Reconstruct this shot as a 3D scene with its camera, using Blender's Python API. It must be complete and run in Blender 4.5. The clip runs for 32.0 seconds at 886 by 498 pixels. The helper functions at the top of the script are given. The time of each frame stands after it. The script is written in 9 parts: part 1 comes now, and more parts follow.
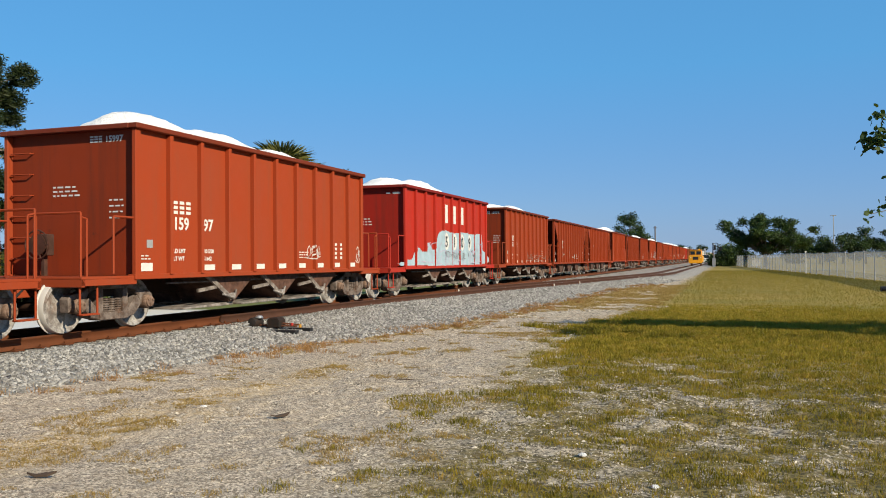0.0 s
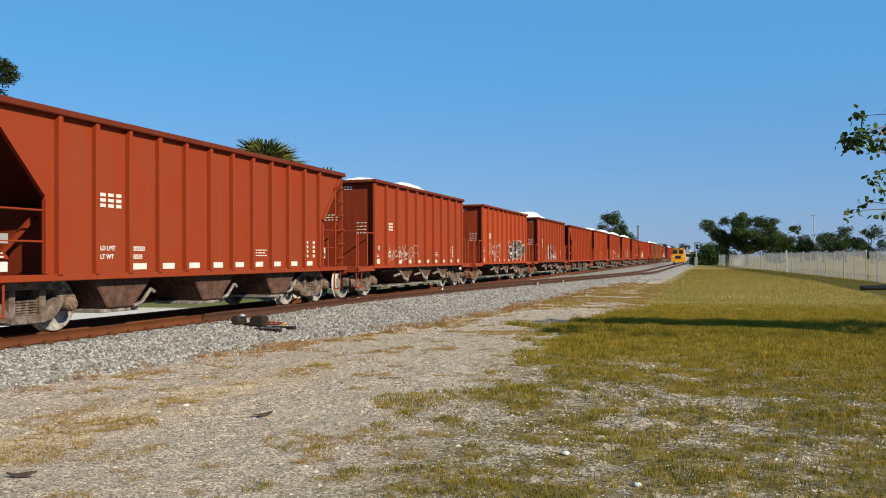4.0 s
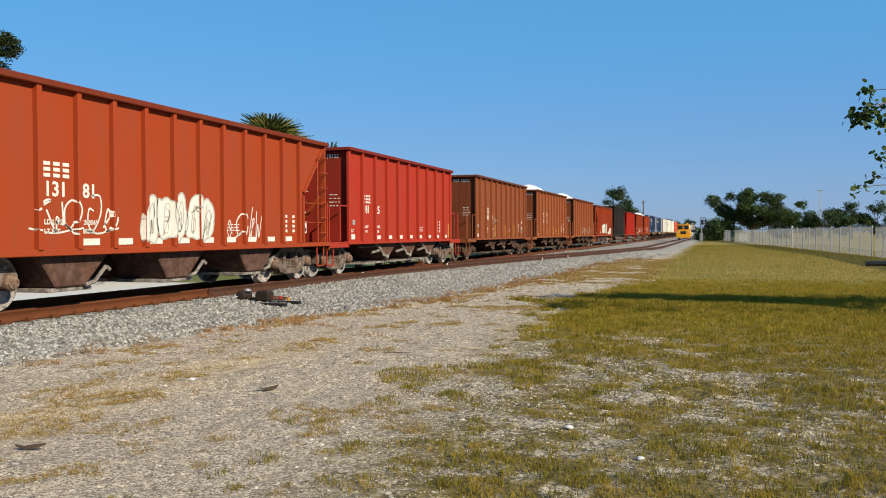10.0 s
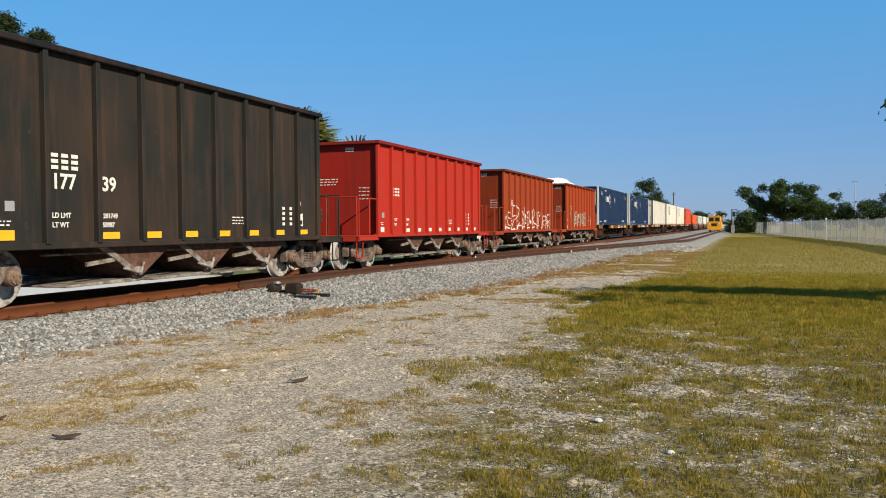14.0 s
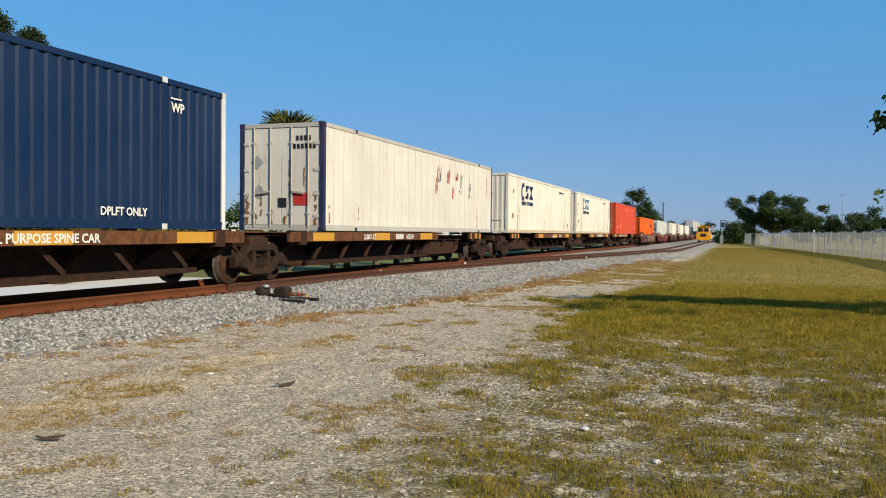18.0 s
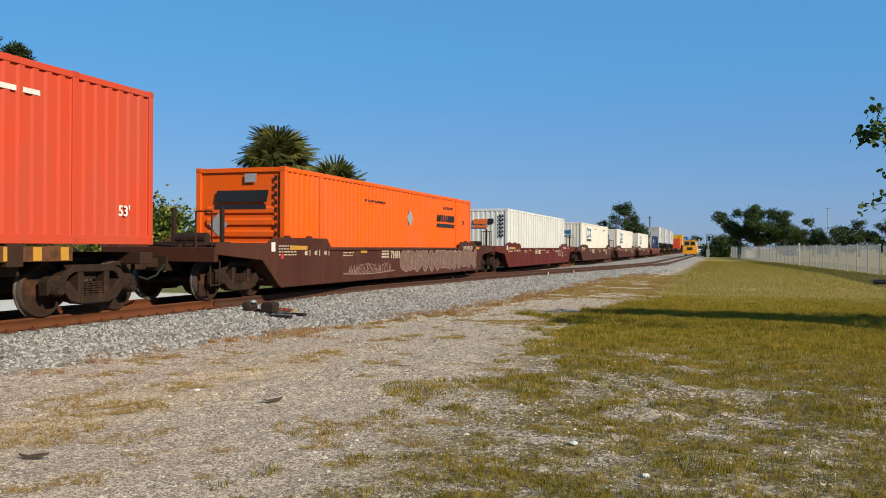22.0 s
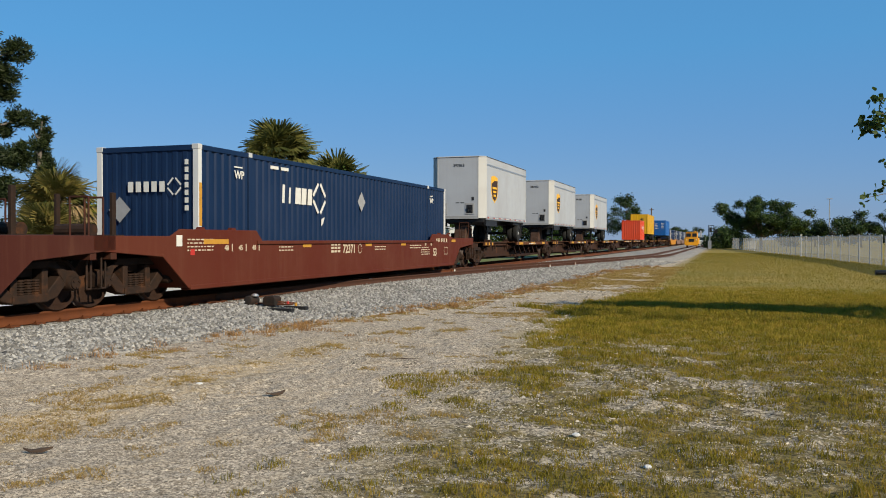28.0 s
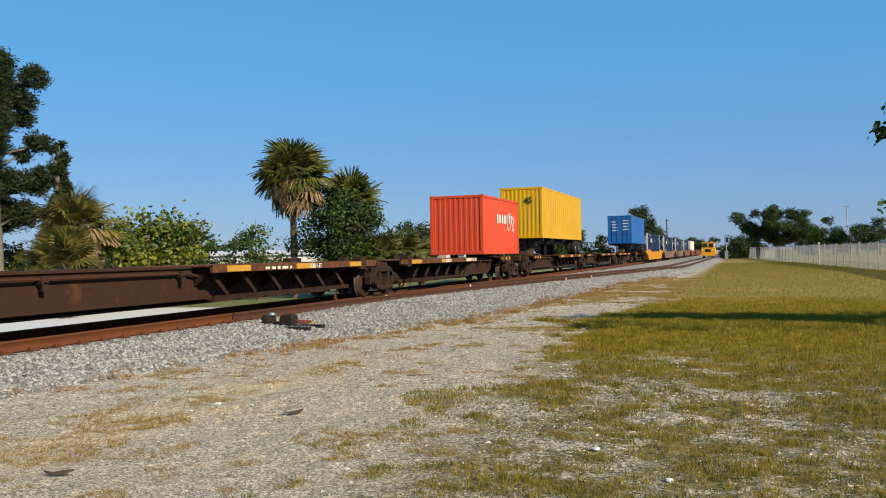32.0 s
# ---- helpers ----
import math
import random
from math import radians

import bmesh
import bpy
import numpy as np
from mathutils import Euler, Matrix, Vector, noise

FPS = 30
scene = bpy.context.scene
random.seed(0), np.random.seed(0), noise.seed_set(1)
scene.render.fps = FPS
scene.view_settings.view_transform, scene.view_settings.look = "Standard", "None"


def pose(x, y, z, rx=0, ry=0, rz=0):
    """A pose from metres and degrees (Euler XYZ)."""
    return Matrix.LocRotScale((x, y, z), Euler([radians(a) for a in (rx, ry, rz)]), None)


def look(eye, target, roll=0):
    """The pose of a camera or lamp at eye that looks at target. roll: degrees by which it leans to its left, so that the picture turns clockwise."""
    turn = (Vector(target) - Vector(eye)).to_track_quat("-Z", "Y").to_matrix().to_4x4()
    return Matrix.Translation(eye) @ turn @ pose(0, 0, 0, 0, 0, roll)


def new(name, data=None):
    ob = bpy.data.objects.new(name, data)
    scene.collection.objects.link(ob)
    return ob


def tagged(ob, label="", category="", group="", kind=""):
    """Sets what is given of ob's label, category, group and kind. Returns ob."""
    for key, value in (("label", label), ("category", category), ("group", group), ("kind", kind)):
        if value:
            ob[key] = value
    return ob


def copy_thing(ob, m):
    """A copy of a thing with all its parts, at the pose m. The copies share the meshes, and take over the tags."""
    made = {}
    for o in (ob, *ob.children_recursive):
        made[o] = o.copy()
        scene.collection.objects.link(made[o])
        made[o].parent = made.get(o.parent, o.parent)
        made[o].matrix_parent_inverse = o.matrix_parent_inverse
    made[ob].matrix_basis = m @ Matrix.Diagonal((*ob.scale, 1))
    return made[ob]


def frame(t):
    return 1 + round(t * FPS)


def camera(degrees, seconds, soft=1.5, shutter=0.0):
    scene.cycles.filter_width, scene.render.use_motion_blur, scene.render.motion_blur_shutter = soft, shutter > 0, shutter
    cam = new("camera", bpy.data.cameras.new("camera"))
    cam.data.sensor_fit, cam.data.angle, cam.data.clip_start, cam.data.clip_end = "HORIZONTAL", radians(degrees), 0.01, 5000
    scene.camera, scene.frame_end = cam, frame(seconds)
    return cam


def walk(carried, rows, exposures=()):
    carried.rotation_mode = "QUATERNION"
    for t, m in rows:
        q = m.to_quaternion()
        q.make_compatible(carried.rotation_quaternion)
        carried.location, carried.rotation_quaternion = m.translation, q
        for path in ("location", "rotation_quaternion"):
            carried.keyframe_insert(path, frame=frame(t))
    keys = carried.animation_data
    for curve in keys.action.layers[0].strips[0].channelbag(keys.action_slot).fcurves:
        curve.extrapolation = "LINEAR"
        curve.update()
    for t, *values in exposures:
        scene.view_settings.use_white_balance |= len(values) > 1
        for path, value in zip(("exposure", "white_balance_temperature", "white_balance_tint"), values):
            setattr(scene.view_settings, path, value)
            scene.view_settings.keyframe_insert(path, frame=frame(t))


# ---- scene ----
# ---- camera and its walk ----
EYE = (0.0, 0.0, 1.65)
RAIL = 0.43          # height of the rail head over the ground at the camera
TRACK = -11.59       # centre line of the main track


def aim(yaw, pitch, roll):
    return Matrix.Translation(EYE) @ pose(0, 0, 0, 90 + pitch, 0, yaw) @ pose(0, 0, 0, 0, 0, roll)


PATH = [
    (0, 18.902, 0.735, -0.435), (0.5, 18.902, 0.68, -0.412), (1, 18.944, 1.021, -0.51), (1.5, 18.742, 0.968, -0.397),
    (2, 18.177, 1.087, -0.342), (2.5, 18.05, 1.159, -0.495), (3, 18.177, 0.878, -0.786), (3.5, 17.943, 0.591, -0.548),
    (5.5, 17.684, 0.955, -0.102), (6, 17.781, 0.146, -0.314), (6.5, 18.021, -0.002, -0.561), (7, 18.481, -0.169, -0.704),
    (7.5, 18.011, -0.473, -0.407), (8, 17.315, -1.35, -0.35), (8.5, 17.849, -1.283, -0.226), (9, 18.207, -1.335, -0.283),
    (9.5, 18.312, -1.225, -0.429), (10, 18.125, -1.096, -0.252), (10.5, 18.08, -1.403, -0.116), (11, 18.427, -1.449, -0.185),
    (11.5, 18.485, -1.647, -0.172), (12, 18.384, -1.657, -0.095), (12.5, 19.067, -1.73, -0.163), (13, 19.734, -1.371, -0.546),
    (13.5, 19.93, -1.464, -0.512), (15.5, 20.295, -2.238, -0.152), (16, 19.847, -2.623, -0.16), (16.5, 19.642, -2.808, 0.044),
    (17, 19.878, -2.056, -0.157), (17.5, 19.588, -1.977, 0.617), (18, 19.378, -1.17, 0.563), (18.5, 19.415, -0.309, 0.568),
    (19, 18.958, -0.521, 0.322), (19.5, 18.811, -0.164, 0.658), (20, 19.004, 0.047, 0.674), (20.5, 19.073, -0.106, 0.403),
    (21, 18.261, 0.179, 0.374), (21.5, 18.536, -0.021, 0.394), (22, 18.535, -0.158, 0.36), (22.5, 18.328, -0.177, 0.636),
    (23, 18.261, -1.129, 0.564), (23.5, 18.053, -0.88, 0.286), (24, 17.912, -1.676, 0.118), (24.5, 17.866, -1.51, 0.076),
    (25, 17.71, -1.705, 0.225), (25.5, 17.792, -1.182, 0.005), (27.5, 18.426, -1.296, 0.26), (28, 18.643, -0.658, 0.074),
    (28.5, 18.703, 0.105, -0.339), (29, 18.857, 0.289, -0.397), (29.5, 18.598, 0.371, -0.713), (30, 18.873, 0.437, -0.901),
    (30.5, 18.841, 0.459, -0.91), (31, 18.974, 0.092, -0.613), (31.5, 19.563, 0.319, -0.792), (32, 19.682, 0.426, -1.085),
]
cam = camera(56.37, 32.0, soft=1.0)
LIGHT = [(0, 0.55, 6500, 10), (13.5, 0.55, 6500, 10), (15.5, 0.48, 6500, 10), (18.2, 0.48, 6550, 10), (19, 0.20, 6550, 10.5), (20, 0.12, 6500, 11), (21, 0.17, 6450, 11), (22, 0.45, 6450, 11), (23, 0.50, 6450, 11),
         (24, 0.33, 6420, 11), (25.5, 0.25, 6420, 11), (27.5, 0.27, 6450, 11), (28.2, 0.38, 6450, 11), (29, 0.54, 6500, 10.5), (32, 0.54, 6600, 10.5)]
walk(cam, [(t, aim(y, p, r)) for t, y, p, r in PATH], LIGHT)

# ---- world and sun ----
SUN_EL, SUN_AZ = 29.0, 116.5      # degrees; azimuth clockwise from +y
world = bpy.data.worlds.new("sky")
scene.world = world
world.use_nodes = True
_n = world.node_tree.nodes
_sky = _n.new("ShaderNodeTexSky")
_sky.sky_type, _sky.sun_disc = "NISHITA", False
_sky.sun_elevation, _sky.sun_rotation = radians(SUN_EL), radians(SUN_AZ)
_sky.air_density, _sky.dust_density, _sky.ozone_density = 1.0, 0.2, 3.0
_n["Background"].inputs["Strength"].default_value = 0.072
_hue = _n.new("ShaderNodeHueSaturation")      # the clear, strongly blue sky of the day
_hue.inputs["Saturation"].default_value = 1.19
_tint = _n.new("ShaderNodeMix")
_tint.data_type, _tint.blend_type = "RGBA", "MULTIPLY"
_tint.inputs["Factor"].default_value = 1.0
_tint.inputs[7].default_value = (0.80, 1.02, 1.16, 1)
world.node_tree.links.new(_sky.outputs[0], _hue.inputs["Color"])
world.node_tree.links.new(_hue.outputs[0], _tint.inputs[6])
_even = _n.new("ShaderNodeMix")               # thin high haze evens the sky out
_even.data_type = "RGBA"
_even.inputs["Factor"].default_value = 0.70
_dir, _up, _haze, _gain = _n.new("ShaderNodeTexCoord"), _n.new("ShaderNodeSeparateXYZ"), _n.new("ShaderNodeValToRGB"), _n.new("ShaderNodeVectorMath")
_e = _haze.color_ramp.elements
_e.new(0.22)
_e[0].position, _e[2].position = 0.03, 0.9
_e[0].color, _e[1].color, _e[2].color = (0.180, 0.299, 0.614, 1), (0.107, 0.384, 0.740, 1), (0.080, 0.300, 0.640, 1)
_gain.operation = "SCALE"
_gain.inputs["Scale"].default_value = 10.0
world.node_tree.links.new(_dir.outputs["Generated"], _up.inputs[0])
world.node_tree.links.new(_up.outputs[2], _haze.inputs[0])
world.node_tree.links.new(_haze.outputs[0], _gain.inputs[0])
world.node_tree.links.new(_gain.outputs[0], _even.inputs[7])
world.node_tree.links.new(_tint.outputs[2], _even.inputs[6])
world.node_tree.links.new(_even.outputs[2], _n["Background"].inputs[0])
_d = Vector((math.sin(radians(SUN_AZ)) * math.cos(radians(SUN_EL)), math.cos(radians(SUN_AZ)) * math.cos(radians(SUN_EL)), math.sin(radians(SUN_EL))))
sun = new("sun", bpy.data.lights.new("sun", "SUN"))
sun.data.energy, sun.data.angle, sun.data.color = 5.1, radians(0.53), (1.0, 0.885, 0.67)
sun.matrix_world = look(_d * 100, (0, 0, 0))

# ---- materials ----


class Mat:
    """A node material with a Principled shader and a few short hands."""

    def __init__(self, name, rough=0.6, metal=0.0):
        self.m = bpy.data.materials.new(name)
        self.m.use_nodes = True
        self.t = self.m.node_tree
        self.b = self.t.nodes["Principled BSDF"]
        self.b.inputs["Roughness"].default_value = rough
        self.b.inputs["Metallic"].default_value = metal
        self.b.inputs["Specular IOR Level"].default_value = 0.3
        self.co = self.t.nodes.new("ShaderNodeTexCoord").outputs["Object"]

    def node(self, kind, **kw):
        n = self.t.nodes.new(kind)
        for k, v in kw.items():
            if k in n.inputs:
                n.inputs[k].default_value = v
            else:
                setattr(n, k, v)
        return n

    def link(self, a, b):
        self.t.links.new(a, b)
        return self

    def coords(self, sx=1, sy=1, sz=1, src=None):
        n = self.node("ShaderNodeMapping")
        n.inputs["Scale"].default_value = (sx, sy, sz)
        self.link(src or self.co, n.inputs[0])
        return n.outputs[0]

    def noise(self, scale, detail=4, rough=0.6, at=None):
        n = self.node("ShaderNodeTexNoise", Scale=scale, Detail=detail, Roughness=rough)
        self.link(at or self.co, n.inputs["Vector"])
        return n.outputs["Fac"]

    def ramp(self, fac, a, b, ca=(0, 0, 0, 1), cb=(1, 1, 1, 1)):
        if a > b:
            a, b, ca, cb = b, a, cb, ca
        n = self.node("ShaderNodeValToRGB")
        e = n.color_ramp.elements
        e[0].position, e[1].position, e[0].color, e[1].color = a, b, ca, cb
        self.link(fac, n.inputs[0])
        return n.outputs[0]

    def mix(self, fac, a, b, mode="MIX"):
        n = self.node("ShaderNodeMix", data_type="RGBA", blend_type=mode)
        for sock, v in ((n.inputs["Factor"], fac), (n.inputs[6], a), (n.inputs[7], b)):
            if hasattr(v, "links"):
                self.link(v, sock)
            elif isinstance(v, (int, float)):
                sock.default_value = v
            else:
                sock.default_value = (*v, 1) if len(v) == 3 else v
        return n.outputs[2]

    def math(self, op, a, b):
        n = self.node("ShaderNodeMath", operation=op)
        for s, v in zip(n.inputs, (a, b)):
            if hasattr(v, "links"):
                self.link(v, s)
            else:
                s.default_value = v
        return n.outputs[0]

    def lookup(self, fac, table):
        """A value read from (place, value) pairs, straight between them."""
        a, b = table[0][0], table[-1][0]
        n = self.node("ShaderNodeValToRGB")
        e = n.color_ramp.elements
        while len(e) < len(table):
            e.new(0.5)
        for q, (p, v) in zip(e, table):
            q.position = (p - a) / (b - a)
        for q, (p, v) in zip(e, table):
            q.color = ((v + 10) / 10,) * 3 + (1,)
        self.link(self.math("MULTIPLY", self.math("SUBTRACT", fac, a), 1.0 / (b - a)), n.inputs[0])
        return self.math("SUBTRACT", self.math("MULTIPLY", n.outputs[0], 10.0), 10.0)

    def colour(self, c):
        if hasattr(c, "links"):
            self.link(c, self.b.inputs["Base Color"])
        else:
            self.b.inputs["Base Color"].default_value = (*c, 1)
        return self

    def rough(self, c):
        self.link(c, self.b.inputs["Roughness"])
        return self

    def bump(self, fac, strength=0.3, dist=0.01):
        n = self.node("ShaderNodeBump", Strength=strength, Distance=dist)
        self.link(fac, n.inputs["Height"])
        self.link(n.outputs[0], self.b.inputs["Normal"])
        return self

    def thin(self, share):
        """A leaf that lets some light through."""
        t, m = self.node("ShaderNodeBsdfTranslucent"), self.node("ShaderNodeMixShader", Fac=share)
        self.link(self.tone, t.inputs[0])
        for a, b in ((self.b.outputs[0], m.inputs[1]), (t.outputs[0], m.inputs[2]), (m.outputs[0], self.t.nodes["Material Output"].inputs[0])):
            self.link(a, b)
        return self.m

    def own(self):
        return self.node("ShaderNodeObjectInfo").outputs["Color"]

    def chance(self):
        return self.node("ShaderNodeObjectInfo").outputs["Random"]

    def island(self):
        return self.node("ShaderNodeNewGeometry").outputs["Random Per Island"]


PAINT_SCALE = 0.71          # light level put into the colour: dims paint for the strong sun and exposure


def flat(name, c, rough=0.7, metal=0.0, scale=8.0, amount=0.25, bump=0.15):
    """A plain colour with soft stains and a fine grain."""
    c = tuple(PAINT_SCALE * v for v in c)
    k = Mat(name, rough, metal)
    a = k.noise(scale, 5)
    b = k.noise(scale * 12, 3)
    dark = tuple(v * (1 - amount) for v in c)
    k.colour(k.mix(k.ramp(a, 0.35, 0.7), c, k.mix(b, dark, c)))
    k.bump(b, bump, 0.004)
    return k.m


def painted(name, rough=0.5, dirt=(0.10, 0.07, 0.05), dust=0.35, streak=0.55, rust=0.0):
    """Sheet-metal paint in the object's own colour, with rain streaks, blotches and dust."""
    k = Mat(name, rough)
    k.b.inputs["Specular IOR Level"].default_value = 0.12
    own = k.own()
    run = k.noise(1.0, 5, 0.65, k.coords(5, 5, 0.35))
    blot = k.noise(1.3, 6, 0.7)
    fine = k.noise(60, 3)
    fade = k.mix(k.ramp(blot, 0.3, 0.75), own, k.mix(0.22, own, k.mix(0.5, own, (0.9, 0.9, 0.9), "MULTIPLY")))
    worn = k.mix(k.math("MULTIPLY", k.ramp(run, 0.5, 0.78), streak), fade, k.mix(0.55, own, dirt))
    worn = k.mix(k.math("MULTIPLY", k.ramp(k.noise(0.55, 3, 0.5), 0.40, 0.66), 0.30), worn, k.mix(0.5, own, dirt))
    k.colour(k.mix(k.math("MULTIPLY", k.ramp(k.noise(5, 6, 0.75), 0.62, 0.75), dust), worn, dirt))
    if rust:
        spot = k.noise(1.0, 7, 0.75, k.coords(11, 11, 0.9))
        worn = k.mix(k.math("MULTIPLY", k.ramp(spot, 0.60, 0.68), rust), worn, (0.16, 0.065, 0.022))
        k.colour(k.mix(k.math("MULTIPLY", k.ramp(k.noise(5, 6, 0.75), 0.62, 0.75), dust), worn, dirt))
    k.rough(k.ramp(blot, 0.2, 0.8, (rough - 0.1,) * 3 + (1,), (rough + 0.2,) * 3 + (1,)))
    k.bump(k.math("ADD", k.math("MULTIPLY", blot, 3.0), k.math("MULTIPLY", fine, 0.25)), 0.12, 0.01)
    return k.m


def iron(name):
    """Cast iron and steel in the object's own colour, under rust, grease and dust."""
    k = Mat(name, 0.75)
    k.b.inputs["Specular IOR Level"].default_value = 0.12
    own = k.own()
    a, b = k.noise(6, 6, 0.7), k.noise(45, 4)
    c = k.mix(k.ramp(a, 0.38, 0.60), own, k.mix(0.72, own, (0.036, 0.018, 0.011)))
    k.colour(k.mix(k.math("MULTIPLY", b, 0.35), c, (0.020, 0.015, 0.012)))
    flake = k.math("MULTIPLY", k.ramp(k.noise(1.7, 6, 0.75), 0.56, 0.68), 0.45)
    k.colour(k.mix(flake, k.mix(k.math("MULTIPLY", b, 0.35), c, (0.020, 0.015, 0.012)), (0.105, 0.040, 0.014)))
    k.bump(b, 0.3, 0.006)
    return k.m


M = {}
M["paint"] = painted("car_paint", 0.6, (0.13, 0.06, 0.035), 0.35, 0.5)
# streaky dirt, plus the shade on car ends put into the colour
M["paint_end"] = painted("dark_car_end_paint", 0.7, (0.040, 0.018, 0.012), 0.75, 0.95)
M["box"] = painted("container_paint", 0.5, (0.20, 0.12, 0.07), 0.22, 0.3, 0.75)
M["box_clean"] = painted("clean_container_paint", 0.45, (0.13, 0.10, 0.08), 0.10, 0.22)
M["box_navy"] = painted("navy_container_paint", 0.4, (0.030, 0.048, 0.095), 0.06, 0.14)
M["iron"] = iron("cast_iron")
M["rust"] = flat("rusty_steel", (0.16, 0.055, 0.025), 0.85, 0, 5, 0.55, 0.4)
M["rail"] = flat("rusty_rail", (0.15, 0.043, 0.011), 0.8, 0, 3, 0.5, 0.35)
M["tread"] = (lambda k: (k.colour(k.mix(k.math("MULTIPLY", k.noise(9, 5), 0.30), k.own(), (0.30, 0.27, 0.25))), k.m)[1])(Mat("worn_tread_steel", 0.5))
M["siding_rail"] = flat("brown_rail", (0.085, 0.034, 0.018), 0.8, 0, 3, 0.5, 0.35)
M["white"] = flat("white_lettering", (0.78, 0.76, 0.70), 0.6, 0, 6, 0.25)
M["gold"] = flat("gold_emblem_paint", (0.66, 0.43, 0.040), 0.5, 0, 3, 0.2)
M["yellow"] = flat("yellow_lettering", (0.60, 0.30, 0.035), 0.6, 0, 6, 0.3)
M["gold"] = flat("yellow_reflector", (0.95, 0.50, 0.02), 0.5, 0, 6, 0.2)
M["black"] = flat("black_paint", (0.02, 0.02, 0.022), 0.5, 0, 6, 0.3)
M["grey"] = flat("grey_paint", (0.36, 0.36, 0.36), 0.6, 0, 6, 0.25)
M["blue"] = flat("blue_lettering", (0.02, 0.17, 0.36), 0.6, 0, 6, 0.2)
M["navy"] = flat("navy_lettering", (0.018, 0.03, 0.085), 0.6, 0, 6, 0.2)
M["brown"] = flat("brown_lettering", (0.055, 0.028, 0.014), 0.6, 0, 6, 0.2)
M["red"] = flat("red_lettering", (0.55, 0.04, 0.03), 0.6, 0, 6, 0.2)
M["skyblue"] = flat("pale_blue_spray", (0.42, 0.55, 0.62), 0.7, 0, 3, 0.35)
M["teal"] = flat("teal_spray", (0.12, 0.42, 0.46), 0.7, 0, 3, 0.3)
M["rubber"] = flat("tyre_rubber", (0.018, 0.018, 0.018), 0.85, 0, 20, 0.4)
M["alu"] = flat("aluminium_trim", (0.62, 0.62, 0.60), 0.38, 0.75, 4, 0.25)
M["glass"] = flat("dark_glass", (0.02, 0.03, 0.035), 0.08, 0, 4, 0.2, 0.0)


def limestone():
    k = Mat("crushed_limestone", 0.95)
    a, b = k.noise(4, 5), k.noise(28, 5, 0.8)
    k.colour(k.mix(k.ramp(b, 0.3, 0.7), (0.66, 0.64, 0.60), k.mix(a, (0.84, 0.83, 0.81), (0.79, 0.77, 0.73))))
    k.bump(b, 0.9, 0.04)
    return k.m


M["stone"] = limestone()

# ---- mesh helpers ----


